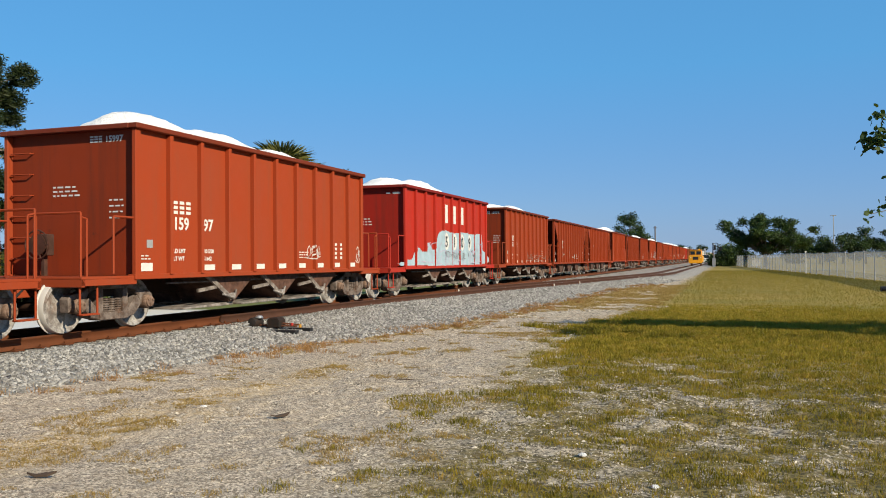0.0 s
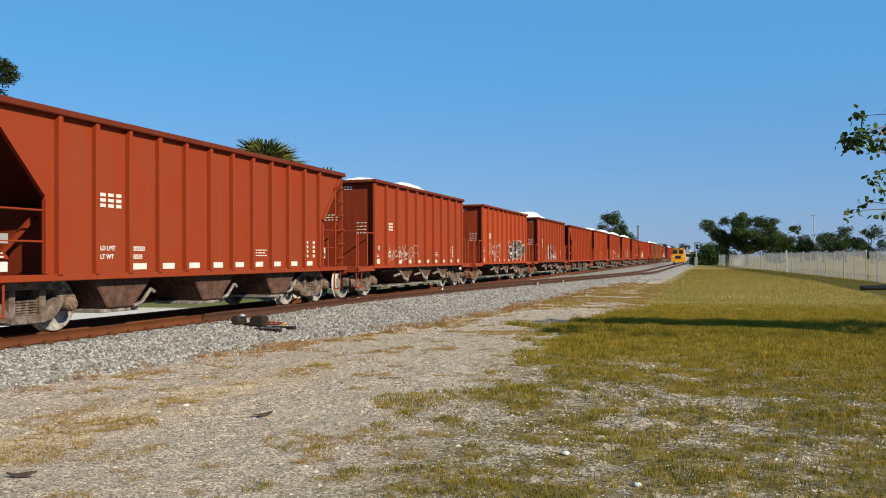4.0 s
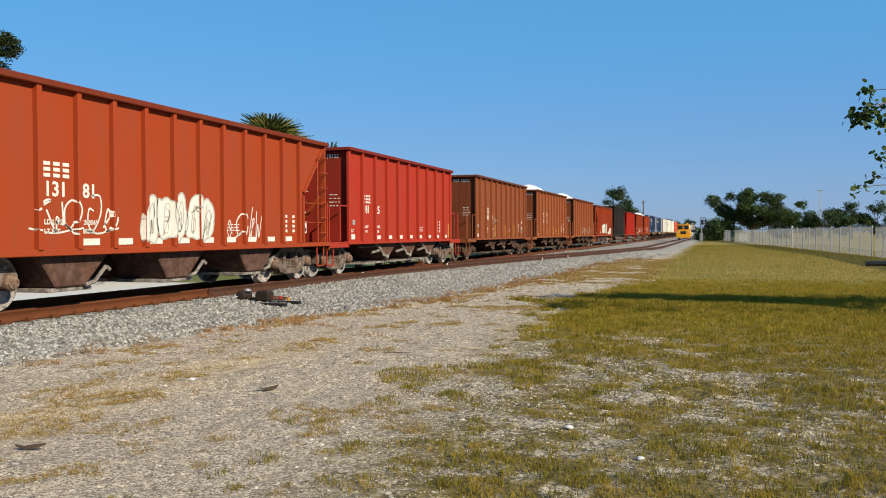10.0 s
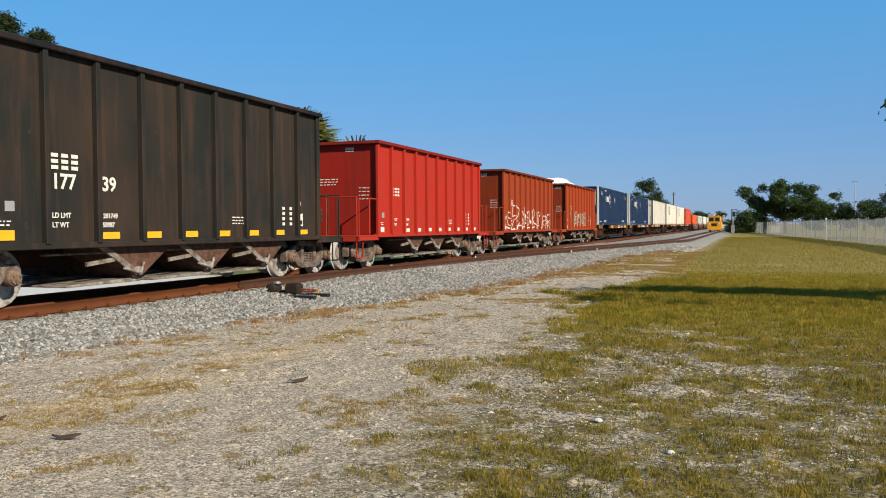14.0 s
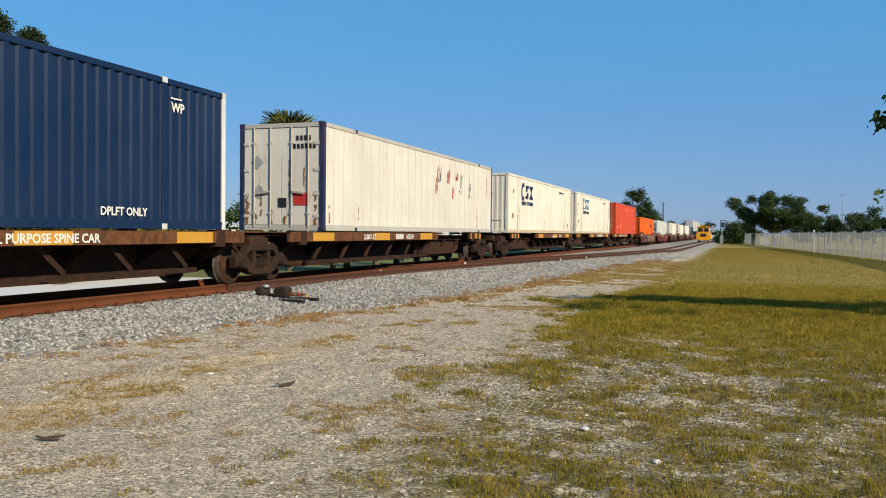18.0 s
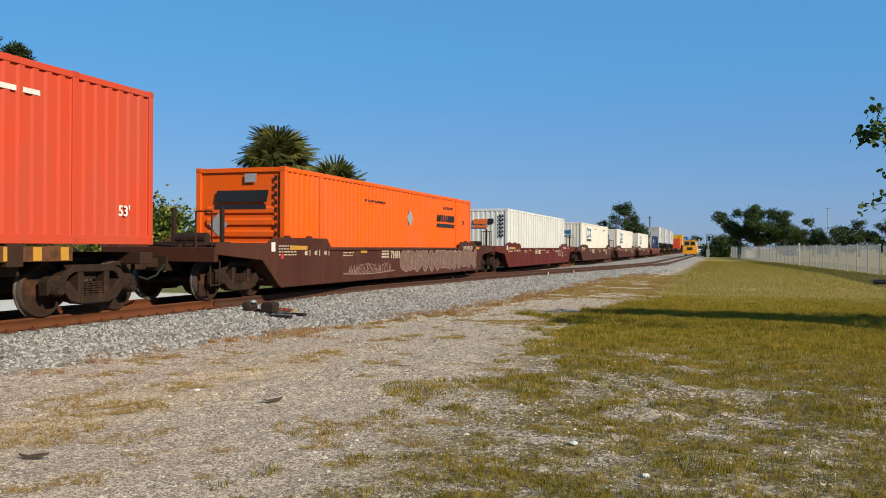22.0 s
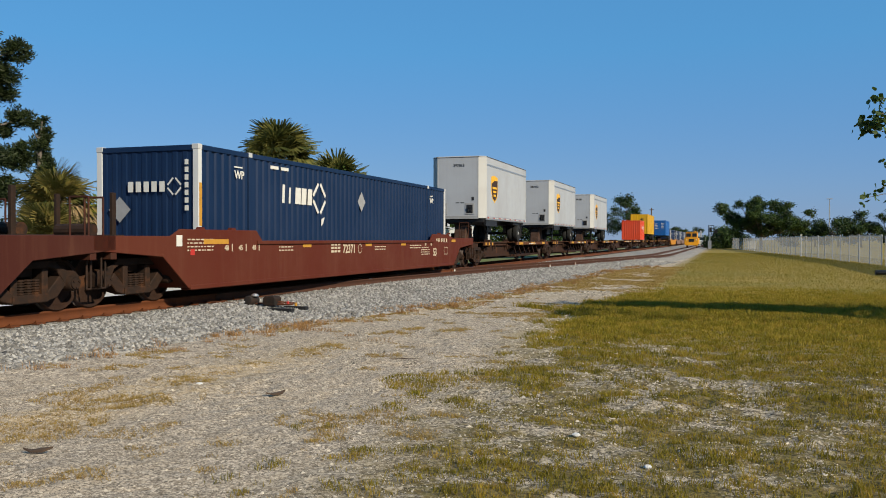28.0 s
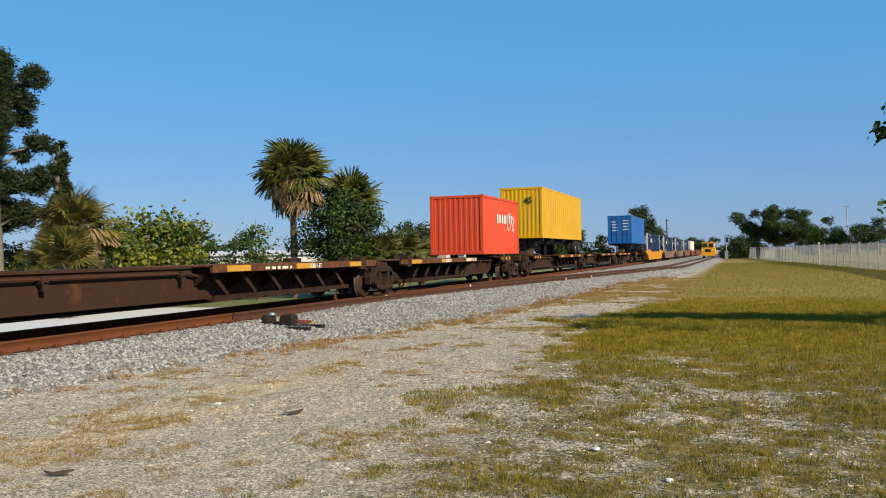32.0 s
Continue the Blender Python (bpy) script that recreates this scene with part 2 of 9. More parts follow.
class G:
    """Collects solids, then makes one mesh of them."""

    def __init__(self):
        self.v, self.f = [], []

    def add(self, vs, fs):
        k = len(self.v)
        self.v += [tuple(p) for p in vs]
        self.f += [tuple(i + k for i in q) for q in fs]
        return self

    def box(self, x0, x1, y0, y1, z0, z1):
        return self.add([(x0, y0, z0), (x1, y0, z0), (x1, y1, z0), (x0, y1, z0), (x0, y0, z1), (x1, y0, z1), (x1, y1, z1), (x0, y1, z1)],
                        [(0, 3, 2, 1), (4, 5, 6, 7), (0, 1, 5, 4), (1, 2, 6, 5), (2, 3, 7, 6), (3, 0, 4, 7)])

    def prism(self, poly, a, b, axis="x"):
        n = len(poly)
        put = {"x": lambda p, q, s: (s, p, q), "y": lambda p, q, s: (p, s, q), "z": lambda p, q, s: (p, q, s)}[axis]
        vs = [put(p, q, a) for p, q in poly] + [put(p, q, b) for p, q in poly]
        return self.add(vs, [tuple(range(n))[::-1], tuple(range(n, 2 * n))] + [(i, (i + 1) % n, n + (i + 1) % n, n + i) for i in range(n)])

    def lathe(self, prof, c=(0, 0, 0), axis="x", n=24):
        vs, fs = [], []
        for r, s in prof:
            for i in range(n):
                u, w = r * math.cos(2 * math.pi * i / n), r * math.sin(2 * math.pi * i / n)
                p = {"x": (s, u, w), "y": (u, s, w), "z": (u, w, s)}[axis]
                vs.append((p[0] + c[0], p[1] + c[1], p[2] + c[2]))
        m = len(prof)
        for j in range(m - 1):
            fs += [(j * n + i, j * n + (i + 1) % n, (j + 1) * n + (i + 1) % n, (j + 1) * n + i) for i in range(n)]
        fs += [tuple(range(n))[::-1], tuple(range((m - 1) * n, m * n))]
        return self.add(vs, fs)

    def cyl(self, p, q, r, n=10, r2=None):
        p, q = Vector(p), Vector(q)
        w = (q - p).normalized()
        a = w.orthogonal().normalized()
        b = w.cross(a)
        vs = [c + (a * math.cos(2 * math.pi * i / n) + b * math.sin(2 * math.pi * i / n)) * s for c, s in ((p, r), (q, r if r2 is None else r2)) for i in range(n)]
        return self.add(vs, [tuple(range(n))[::-1], tuple(range(n, 2 * n))] + [(i, (i + 1) % n, n + (i + 1) % n, n + i) for i in range(n)])

    def tube(self, pts, r, n=6):
        for p, q in zip(pts, pts[1:]):
            self.cyl(p, q, r, n)
        return self

    def bar(self, p, q, w, h):
        p, q = Vector(p), Vector(q)
        d = (q - p).normalized()
        a = d.cross(Vector((0, 0, 1)))
        a = a.normalized() if a.length > 1e-4 else Vector((1, 0, 0))
        b = a.cross(d)
        vs = [c + a * (sx * w / 2) + b * (sz * h / 2) for c in (p, q) for sx, sz in ((-1, -1), (1, -1), (1, 1), (-1, 1))]
        return self.add(vs, [(0, 1, 2, 3)[::-1], (4, 5, 6, 7), (0, 1, 5, 4), (1, 2, 6, 5), (2, 3, 7, 6), (3, 0, 4, 7)])

    def mesh(self, name, mat, bevel=0.0, smooth=False):
        me = bpy.data.meshes.new(name)
        me.from_pydata(self.v, [], self.f)
        bm = bmesh.new()
        bm.from_mesh(me)
        bmesh.ops.recalc_face_normals(bm, faces=bm.faces)
        if bevel:
            es = [e for e in bm.edges if len(e.link_faces) == 2 and e.calc_face_angle(0) > 0.6]
            bmesh.ops.bevel(bm, geom=es, offset=bevel, segments=1, affect="EDGES", clamp_overlap=True)
        bm.to_mesh(me)
        bm.free()
        if smooth:
            me.polygons.foreach_set("use_smooth", [True] * len(me.polygons))
            me.set_sharp_from_angle(angle=radians(38))
        me.materials.append(mat)
        return me


def part(name, g, material, parent, label="", bevel=0.0, smooth=False, colour=None, at=None):
    me = g.mesh(name, material, bevel, smooth) if isinstance(g, G) else g
    ob = new(name, me)
    ob.parent = parent
    if at is not None:
        ob.location = at
    if label:
        tagged(ob, label)
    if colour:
        ob.color = (*(PAINT_SCALE * v for v in colour), 1)
    return ob


def thing(name, label, category, group="", kind="", at=None):
    ob = new(name)
    ob.empty_display_size = 0.3
    if at is not None:
        ob.matrix_basis = at if isinstance(at, Matrix) else pose(*at)
    return tagged(ob, label, category, group, kind)


_words = {}


def words(text, size, mat, side="x", align="LEFT"):
    """A thin mesh of the text, standing on the side that faces +x (reading along +y) or on the end that faces -y (reading along +x)."""
    key = (text, size, mat.name, side, align)
    if key not in _words:
        cu = bpy.data.curves.new("lettering", "FONT")
        cu.body, cu.size, cu.align_x, cu.extrude, cu.resolution_u, cu.offset = text, size * 1.34, align, 0.002, 2, size * 0.034
        ob = bpy.data.objects.new("lettering", cu)
        me = bpy.data.meshes.new_from_object(ob)
        bpy.data.objects.remove(ob)
        bpy.data.curves.remove(cu)
        turn = pose(0, 0, 0, 90, 0, 90) if side == "x" else pose(0, 0, 0, 90, 0, 0)
        me.transform(turn)
        me.materials.clear()
        me.materials.append(mat)
        _words[key] = me
    return _words[key]


def bars(rows, mat, side="x", t=0.004):
    """Flat bars: rows of (across, height, width, tall); across is y on a side and x on an end."""
    g = G()
    for a, z, w, h in rows:
        if side == "x":
            g.box(-t, t, a, a + w, z, z + h)
        else:
            g.box(a, a + w, -t, t, z, z + h)
    return g


# ---- running gear ----
DUSTY, DARK = (0.29, 0.235, 0.205), (0.026, 0.017, 0.013)
PALE, BROWN = (0.60, 0.57, 0.54), (0.036, 0.018, 0.012)


def _frame_mesh():
    g = G()
    for s in (1, -1):
        fl = lambda pts: [(s * y, z) for y, z in pts]
        g.prism(fl([(-1.06, 0.36), (-1.08, 0.60), (-0.98, 0.68), (-0.80, 0.69), (-0.60, 0.79), (-0.60, 0.66), (-0.71, 0.52), (-0.74, 0.43), (-0.82, 0.40), (-0.88, 0.52), (-0.97, 0.52), (-1.02, 0.40)]), 0.92, 1.12)
        g.prism(fl([(-0.38, 0.74), (-0.25, 0.74), (-0.25, 0.28), (-0.38, 0.28)]), 0.90, 1.13)
        g.prism(fl([(-0.75, 0.45), (-0.62, 0.61), (-0.36, 0.36), (-0.36, 0.20), (-0.56, 0.25)]), 0.90, 1.14)
    g.prism([(-0.62, 0.78), (-0.50, 0.87), (0.50, 0.87), (0.62, 0.78), (0.62, 0.67), (0.48, 0.74), (-0.48, 0.74), (-0.62, 0.67)], 0.90, 1.13)
    g.box(0.88, 1.16, -0.36, 0.36, 0.19, 0.33)
    return g


_tm = {}


def truck(parent, y, frame_colour, wheel_colour, cap_colour=None):
    """A two-axle freight truck: bolster with side frames, springs, bearing caps and wheels."""
    if not _tm:
        g = G().box(-0.98, 0.98, -0.20, 0.20, 0.60, 0.80).box(-0.3, 0.3, -0.32, 0.32, 0.72, 0.92).bar((-0.8, -0.6, 0.4), (0.8, -0.6, 0.4), 0.12, 0.2).bar((-0.8, 0.6, 0.4), (0.8, 0.6, 0.4), 0.12, 0.2)
        _tm["bolster"] = g.mesh("bolster", M["iron"], 0.01)
        _tm["frame"] = _frame_mesh().mesh("side_frame", M["iron"], 0.014)
        g = G()
        for yy in (-0.155, 0.0, 0.155):
            prof = []
            for i in range(6):
                prof += [(0.045, 0.325 + i * 0.042), (0.068, 0.335 + i * 0.042), (0.068, 0.352 + i * 0.042), (0.045, 0.362 + i * 0.042)]
            g.lathe(prof, (1.075, yy, 0), "z", 8)
        _tm["spring"] = g.mesh("spring", M["iron"], 0)
        _tm["wheel"] = G().lathe([(0.06, 0.86), (0.11, 0.86), (0.125, 0.82), (0.20, 0.79), (0.36, 0.79), (0.385, 0.845), (0.45, 0.845), (0.457, 0.835), (0.462, 0.735), (0.488, 0.722), (0.488, 0.70), (0.40, 0.70), (0.37, 0.74), (0.14, 0.74), (0.10, 0.68)], (0, 0, 0), "x", 32).mesh("wheel", M["iron"], 0, True)
        _tm["wheel"].materials.append(M["tread"])
        for p in _tm["wheel"].polygons:
            if math.hypot(p.center.y, p.center.z) > 0.44:
                p.material_index = 1
        _tm["axle"] = G().lathe([(0.08, -1.0), (0.08, -0.7), (0.075, 0.0), (0.08, 0.7), (0.08, 1.0)], (0, 0, 0), "x", 12).mesh("axle", M["iron"], 0, True)
        g = G().lathe([(0.13, 0.98), (0.13, 1.17), (0.115, 1.20), (0.105, 1.20), (0.10, 1.23), (0.04, 1.23)], (0, 0, 0), "x", 16)
        for k in range(3):
            a = 2 * math.pi * k / 3 + 0.5
            g.cyl((1.2, 0.07 * math.cos(a), 0.07 * math.sin(a)), (1.25, 0.07 * math.cos(a), 0.07 * math.sin(a)), 0.02, 6)
        _tm["cap"] = g.mesh("bearing_cap", M["iron"], 0, True)
    # bolster near black: the darkness under the cars is in its colour
    t = part("truck", _tm["bolster"], M["iron"], parent, colour=DARK, at=(0, y, 0))
    for s in (1, -1):
        turn = pose(0, 0, 0, 0, 0, 0 if s == 1 else 180)
        for nm, key, col in (("side_frame", "frame", frame_colour), ("spring", "spring", frame_colour)):
            part(nm, _tm[key], None, t, colour=col).matrix_basis = turn
        for yy in (-0.89, 0.89):
            part("wheel", _tm["wheel"], None, t, colour=wheel_colour).matrix_basis = pose(0, yy, 0.457) @ turn
            part("bearing_cap", _tm["cap"], None, t, colour=cap_colour or frame_colour).matrix_basis = pose(0, yy, 0.47) @ turn
    for yy in (-0.89, 0.89):
        part("axle", _tm["axle"], None, t, colour=BROWN, at=(0, yy, 0.457))
    return t


def coupler(parent, y, s, colour=BROWN):
    g = G().box(-0.09, 0.09, min(y, y + 0.75 * s), max(y, y + 0.75 * s), 0.74, 0.94)
    g.prism([(-0.16, y), (0.10, y), (0.16, y - 0.22 * s), (0.04, y - 0.30 * s), (-0.02, y - 0.12 * s), (-0.18, y - 0.28 * s)], 0.70, 0.98, "z")
    part("coupler", g, M["iron"], parent, bevel=0.012, colour=colour)
    h = G().tube([(0.25, y + 0.4 * s, 0.8), (0.28, y + 0.1 * s, 0.58), (0.24, y - 0.15 * s, 0.5), (0.15, y - 0.3 * s, 0.56)], 0.022, 6)
    part("air_hose", h, M["rubber"], parent)


# ---- hopper cars ----


def letters_block(y, z, h):
    """Three plain stacks of bars the size of the road's initials."""
    w = h * 0.62
    return [(y + i * h * 0.82, z + j * h * 0.38, w, h * 0.24) for i in range(3) for j in range(3)]


def side_posts(root, ys, x, z0, z1):
    g = G().prism([(-0.052, 0.0), (-0.048, 0.105), (0.048, 0.105), (0.052, 0.0)], 0, z1 - z0, "z")
    me = g.mesh("side_post", M["paint"], 0.006)
    for y in ys:
        for s in (1, -1):
            part("side_post", me, None, root).matrix_basis = pose(s * x, y, z0, 0, 0, -90 * s)


def rungs(root, places, length, turn):
    """Bent grab irons, alike, at (x, y, z)."""
    w = length / 2
    me = G().tube([(-w, 0.0, 0), (-w, -0.09, 0.0), (w, -0.09, 0.0), (w, 0, 0)], 0.014, 5).mesh("grab_iron", M["paint"])
    for p in places:
        part("grab_iron", me, None, root).matrix_basis = pose(*p, 0, 0, turn)


def bays_steep(root, tips):
    for y in tips:
        g = G()
        for s in (1, -1):
            a, b = sorted((s * 0.10, s * 1.31))
            g.prism([(y - 0.72, 0.97), (y + 1.12, 0.97), (y + 0.16, 0.34), (y - 0.04, 0.34)], a, b)
        bay = part("discharge_bay", g, M["iron"], root, bevel=0.012, colour=(0.19, 0.10, 0.075))
        for s in (1, -1):
            d = G().prism([(y + 0.22, 0.26), (y + 0.22, 0.58), (y + 0.10, 0.60), (y + 0.02, 0.33), (y - 1.55, 0.285), (y - 1.55, 0.25)], *sorted((s * 0.22, s * 1.24)))
            part("gate", d, M["iron"], bay, bevel=0.008, colour=(0.46, 0.42, 0.38))
            if s == -1:
                continue
            part("strut", G().bar((s * 1.34, y - 0.95, 0.97), (s * 1.33, y + 0.0, 0.42), 0.05, 0.10).bar((s * 1.33, y - 1.2, 0.62), (s * 1.33, y - 0.55, 0.68), 0.05, 0.07), M["iron"], bay, colour=(0.40, 0.35, 0.31))
            part("latch", G().lathe([(0.03, 1.31), (0.075, 1.31), (0.075, 1.39), (0.03, 1.39)], (0 if s == 1 else 0, y + 0.04, 0.46), "x", 12).tube([(1.37, y - 0.35, 0.52), (1.39, y + 0.05, 0.42), (1.37, y + 0.16, 0.6)], 0.025, 6), M["iron"], bay, colour=(0.52, 0.48, 0.45)).matrix_basis = pose(0, 2 * y if s == -1 else 0, 0, 0, 0, 180 if s == -1 else 0)


def bays_round(root, mids):
    for y in mids:
        g = G()
        for s in (1, -1):
            a, b = sorted((s * 0.10, s * 1.31))
            g.prism([(y - 0.82, 0.97), (y + 0.98, 0.97), (y + 0.30, 0.34), (y - 0.36, 0.34)], a, b)
        bay = part("discharge_bay", g, M["iron"], root, bevel=0.03, colour=(0.17, 0.095, 0.075))
        for s in (1, -1):
            part("gate", G().box(*sorted((s * 0.15, s * 1.26)), y - 0.50, y + 0.50, 0.27, 0.335), M["iron"], bay, bevel=0.008, colour=(0.45, 0.41, 0.38))
            part("latch", G().tube([(s * 1.35, y + 0.25, 0.36), (s * 1.37, y + 0.45, 0.42), (s * 1.35, y + 0.75, 0.66), (s * 1.35, y + 0.85, 0.60)], 0.035, 6), M["iron"], bay, colour=(0.42, 0.38, 0.35))


def end_gear(root, y, s):
    """Platform, railings, steps and brake gear of one end; s is the way outwards along y."""
    Y = lambda d: y + s * d
    lo, hi = sorted((Y(-0.05), Y(1.30)))
    part("end_platform", G().box(-1.5, 1.5, lo, hi, 0.93, 0.975).box(-1.5, 1.5, *sorted((Y(1.22), Y(1.30))), 0.80, 0.93).box(1.42, 1.5, lo, hi, 0.82, 0.93).box(-1.5, -1.42, lo, hi, 0.82, 0.93), M["paint"], root, bevel=0.006)
    part("draft_sill", G().box(-0.26, 0.26, *sorted((Y(-0.6), Y(1.42))), 0.62, 0.92), M["paint"], root, bevel=0.01)
    for x in (1.42, -1.42):
        k = 1 if x > 0 else -1
        part("handrail", G().tube([(x, Y(1.24), 0.95), (x, Y(1.24), 2.05), (x - k * 0.95, Y(1.24), 2.05), (x - k * 0.95, Y(1.24), 0.95)], 0.022, 6), M["paint"], root)
        part("handrail", G().tube([(x, Y(1.10), 0.95), (x, Y(1.10), 1.95), (x, Y(1.24), 1.98)], 0.018, 6), M["paint"], root)
        part("handrail", G().tube([(x + k * 0.05, Y(0.02), 2.02), (x + k * 0.05, Y(0.52), 2.02), (x + k * 0.05, Y(0.52), 1.02)], 0.022, 6), M["paint"], root)
        part("step", G().tube([(x, Y(1.26), 0.85), (x, Y(1.26), 0.34), (x, Y(0.86), 0.34), (x, Y(0.86), 0.85)], 0.02, 6).box(*sorted((x - 0.06, x + 0.06)), *sorted((Y(0.86), Y(1.26))), 0.33, 0.35), M["paint"], root)
        part("toe_plate", G().box(*sorted((x - 0.02, x - k * 0.35)), *sorted((Y(0.05), Y(0.62))), 0.85, 0.95), M["paint"], root)


def brake_stand(root, y, s):
    Y = lambda d: y + s * d
    part("brake_stand", G().box(-0.62, -0.28, *sorted((Y(0.05), Y(0.22))), 1.35, 1.75).bar((-0.45, Y(0.12), 0.95), (-0.45, Y(0.12), 1.4), 0.1, 0.08), M["iron"], root, bevel=0.015, colour=(0.10, 0.05, 0.04))
    g = G()
    n, r = 20, 0.27
    pts = [(-0.45 + r * math.cos(2 * math.pi * i / n), Y(0.30), 1.55 + r * math.sin(2 * math.pi * i / n)) for i in range(n + 1)]
    g.tube(pts, 0.016, 5)
    for i in range(0, n, 4):
        g.cyl((-0.45, Y(0.26), 1.55), pts[i], 0.012, 5)
    g.lathe([(0.02, Y(0.27)), (0.20, Y(0.28)), (0.20, Y(0.30)), (0.02, Y(0.31))], (-0.45, 0, 1.55), "y", 18)
    part("brake_wheel", g, M["iron"], root, colour=(0.10, 0.04, 0.03))


def hopper_tall(name, L, top, posts=11, lead=0.0):
    """A steel open hopper with upright ends, outside posts and three pairs of steep gates."""
    root = thing(name, "", "hopper car")
    for s in (1, -1):
        part("side_sheet", G().box(*sorted((s * 1.44, s * 1.465)), 0.03, L - 0.03, 0.98, top - 0.05), M["paint"], root)
        part("side_sill", G().box(*sorted((s * 1.36, s * 1.535)), -0.02, L + 0.02, 0.90, 1.0), M["paint"], root, bevel=0.01)
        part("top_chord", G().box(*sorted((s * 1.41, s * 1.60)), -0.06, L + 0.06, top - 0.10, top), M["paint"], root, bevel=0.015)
    for y, s in ((0.0, -1), (L, 1)):
        a = y - s * 0.10
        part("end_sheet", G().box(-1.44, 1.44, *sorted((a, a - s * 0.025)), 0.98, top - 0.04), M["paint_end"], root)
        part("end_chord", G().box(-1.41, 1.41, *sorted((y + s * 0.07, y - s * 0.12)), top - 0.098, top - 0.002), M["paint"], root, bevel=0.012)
        for x in (1.49, -1.49):
            part("corner_post", G().box(x - 0.045, x + 0.045, *sorted((y + s * 0.015, y - s * 0.13)), 0.98, top - 0.1), M["paint"], root, bevel=0.01)
        far = -1 if s == -1 else 1
        rungs(root, [(far * 1.16, a + s * 0.0, 1.30 + 0.40 * i) for i in range(6)], 0.46, 0 if s == -1 else 180)
        end_gear(root, y, s)
        coupler(root, y + s * 1.66, -s)
        truck(root, y + s * 0.12, DUSTY, PALE, (0.36, 0.24, 0.18))
    brake_stand(root, 0.0, -1)
    part("floor_sheet", G().box(-1.43, 1.43, 0.14, L - 0.14, 2.55, 2.6), M["paint"], root)
    # near-black sill: shade under the car is put into the colour
    part("center_sill", G().box(-0.2, 0.2, -0.4, L + 0.4, 0.55, 0.95), M["iron"], root, colour=(0.035, 0.020, 0.015))
    ys = [lead + (L - 2 * lead) * i / (posts - 1) for i in range(0 if lead else 1, posts if lead else posts - 1)]
    side_posts(root, ys, 1.46, 0.98, top - 0.1)
    bays_steep(root, [L * 0.335, L * 0.55, L * 0.765])
    for s in (1, -1):
        part("rod", G().cyl((s * 1.25, 1.2, 0.80), (s * 1.25, L - 1.2, 0.80), 0.02, 6), M["iron"], root, colour=DUSTY)
    return root


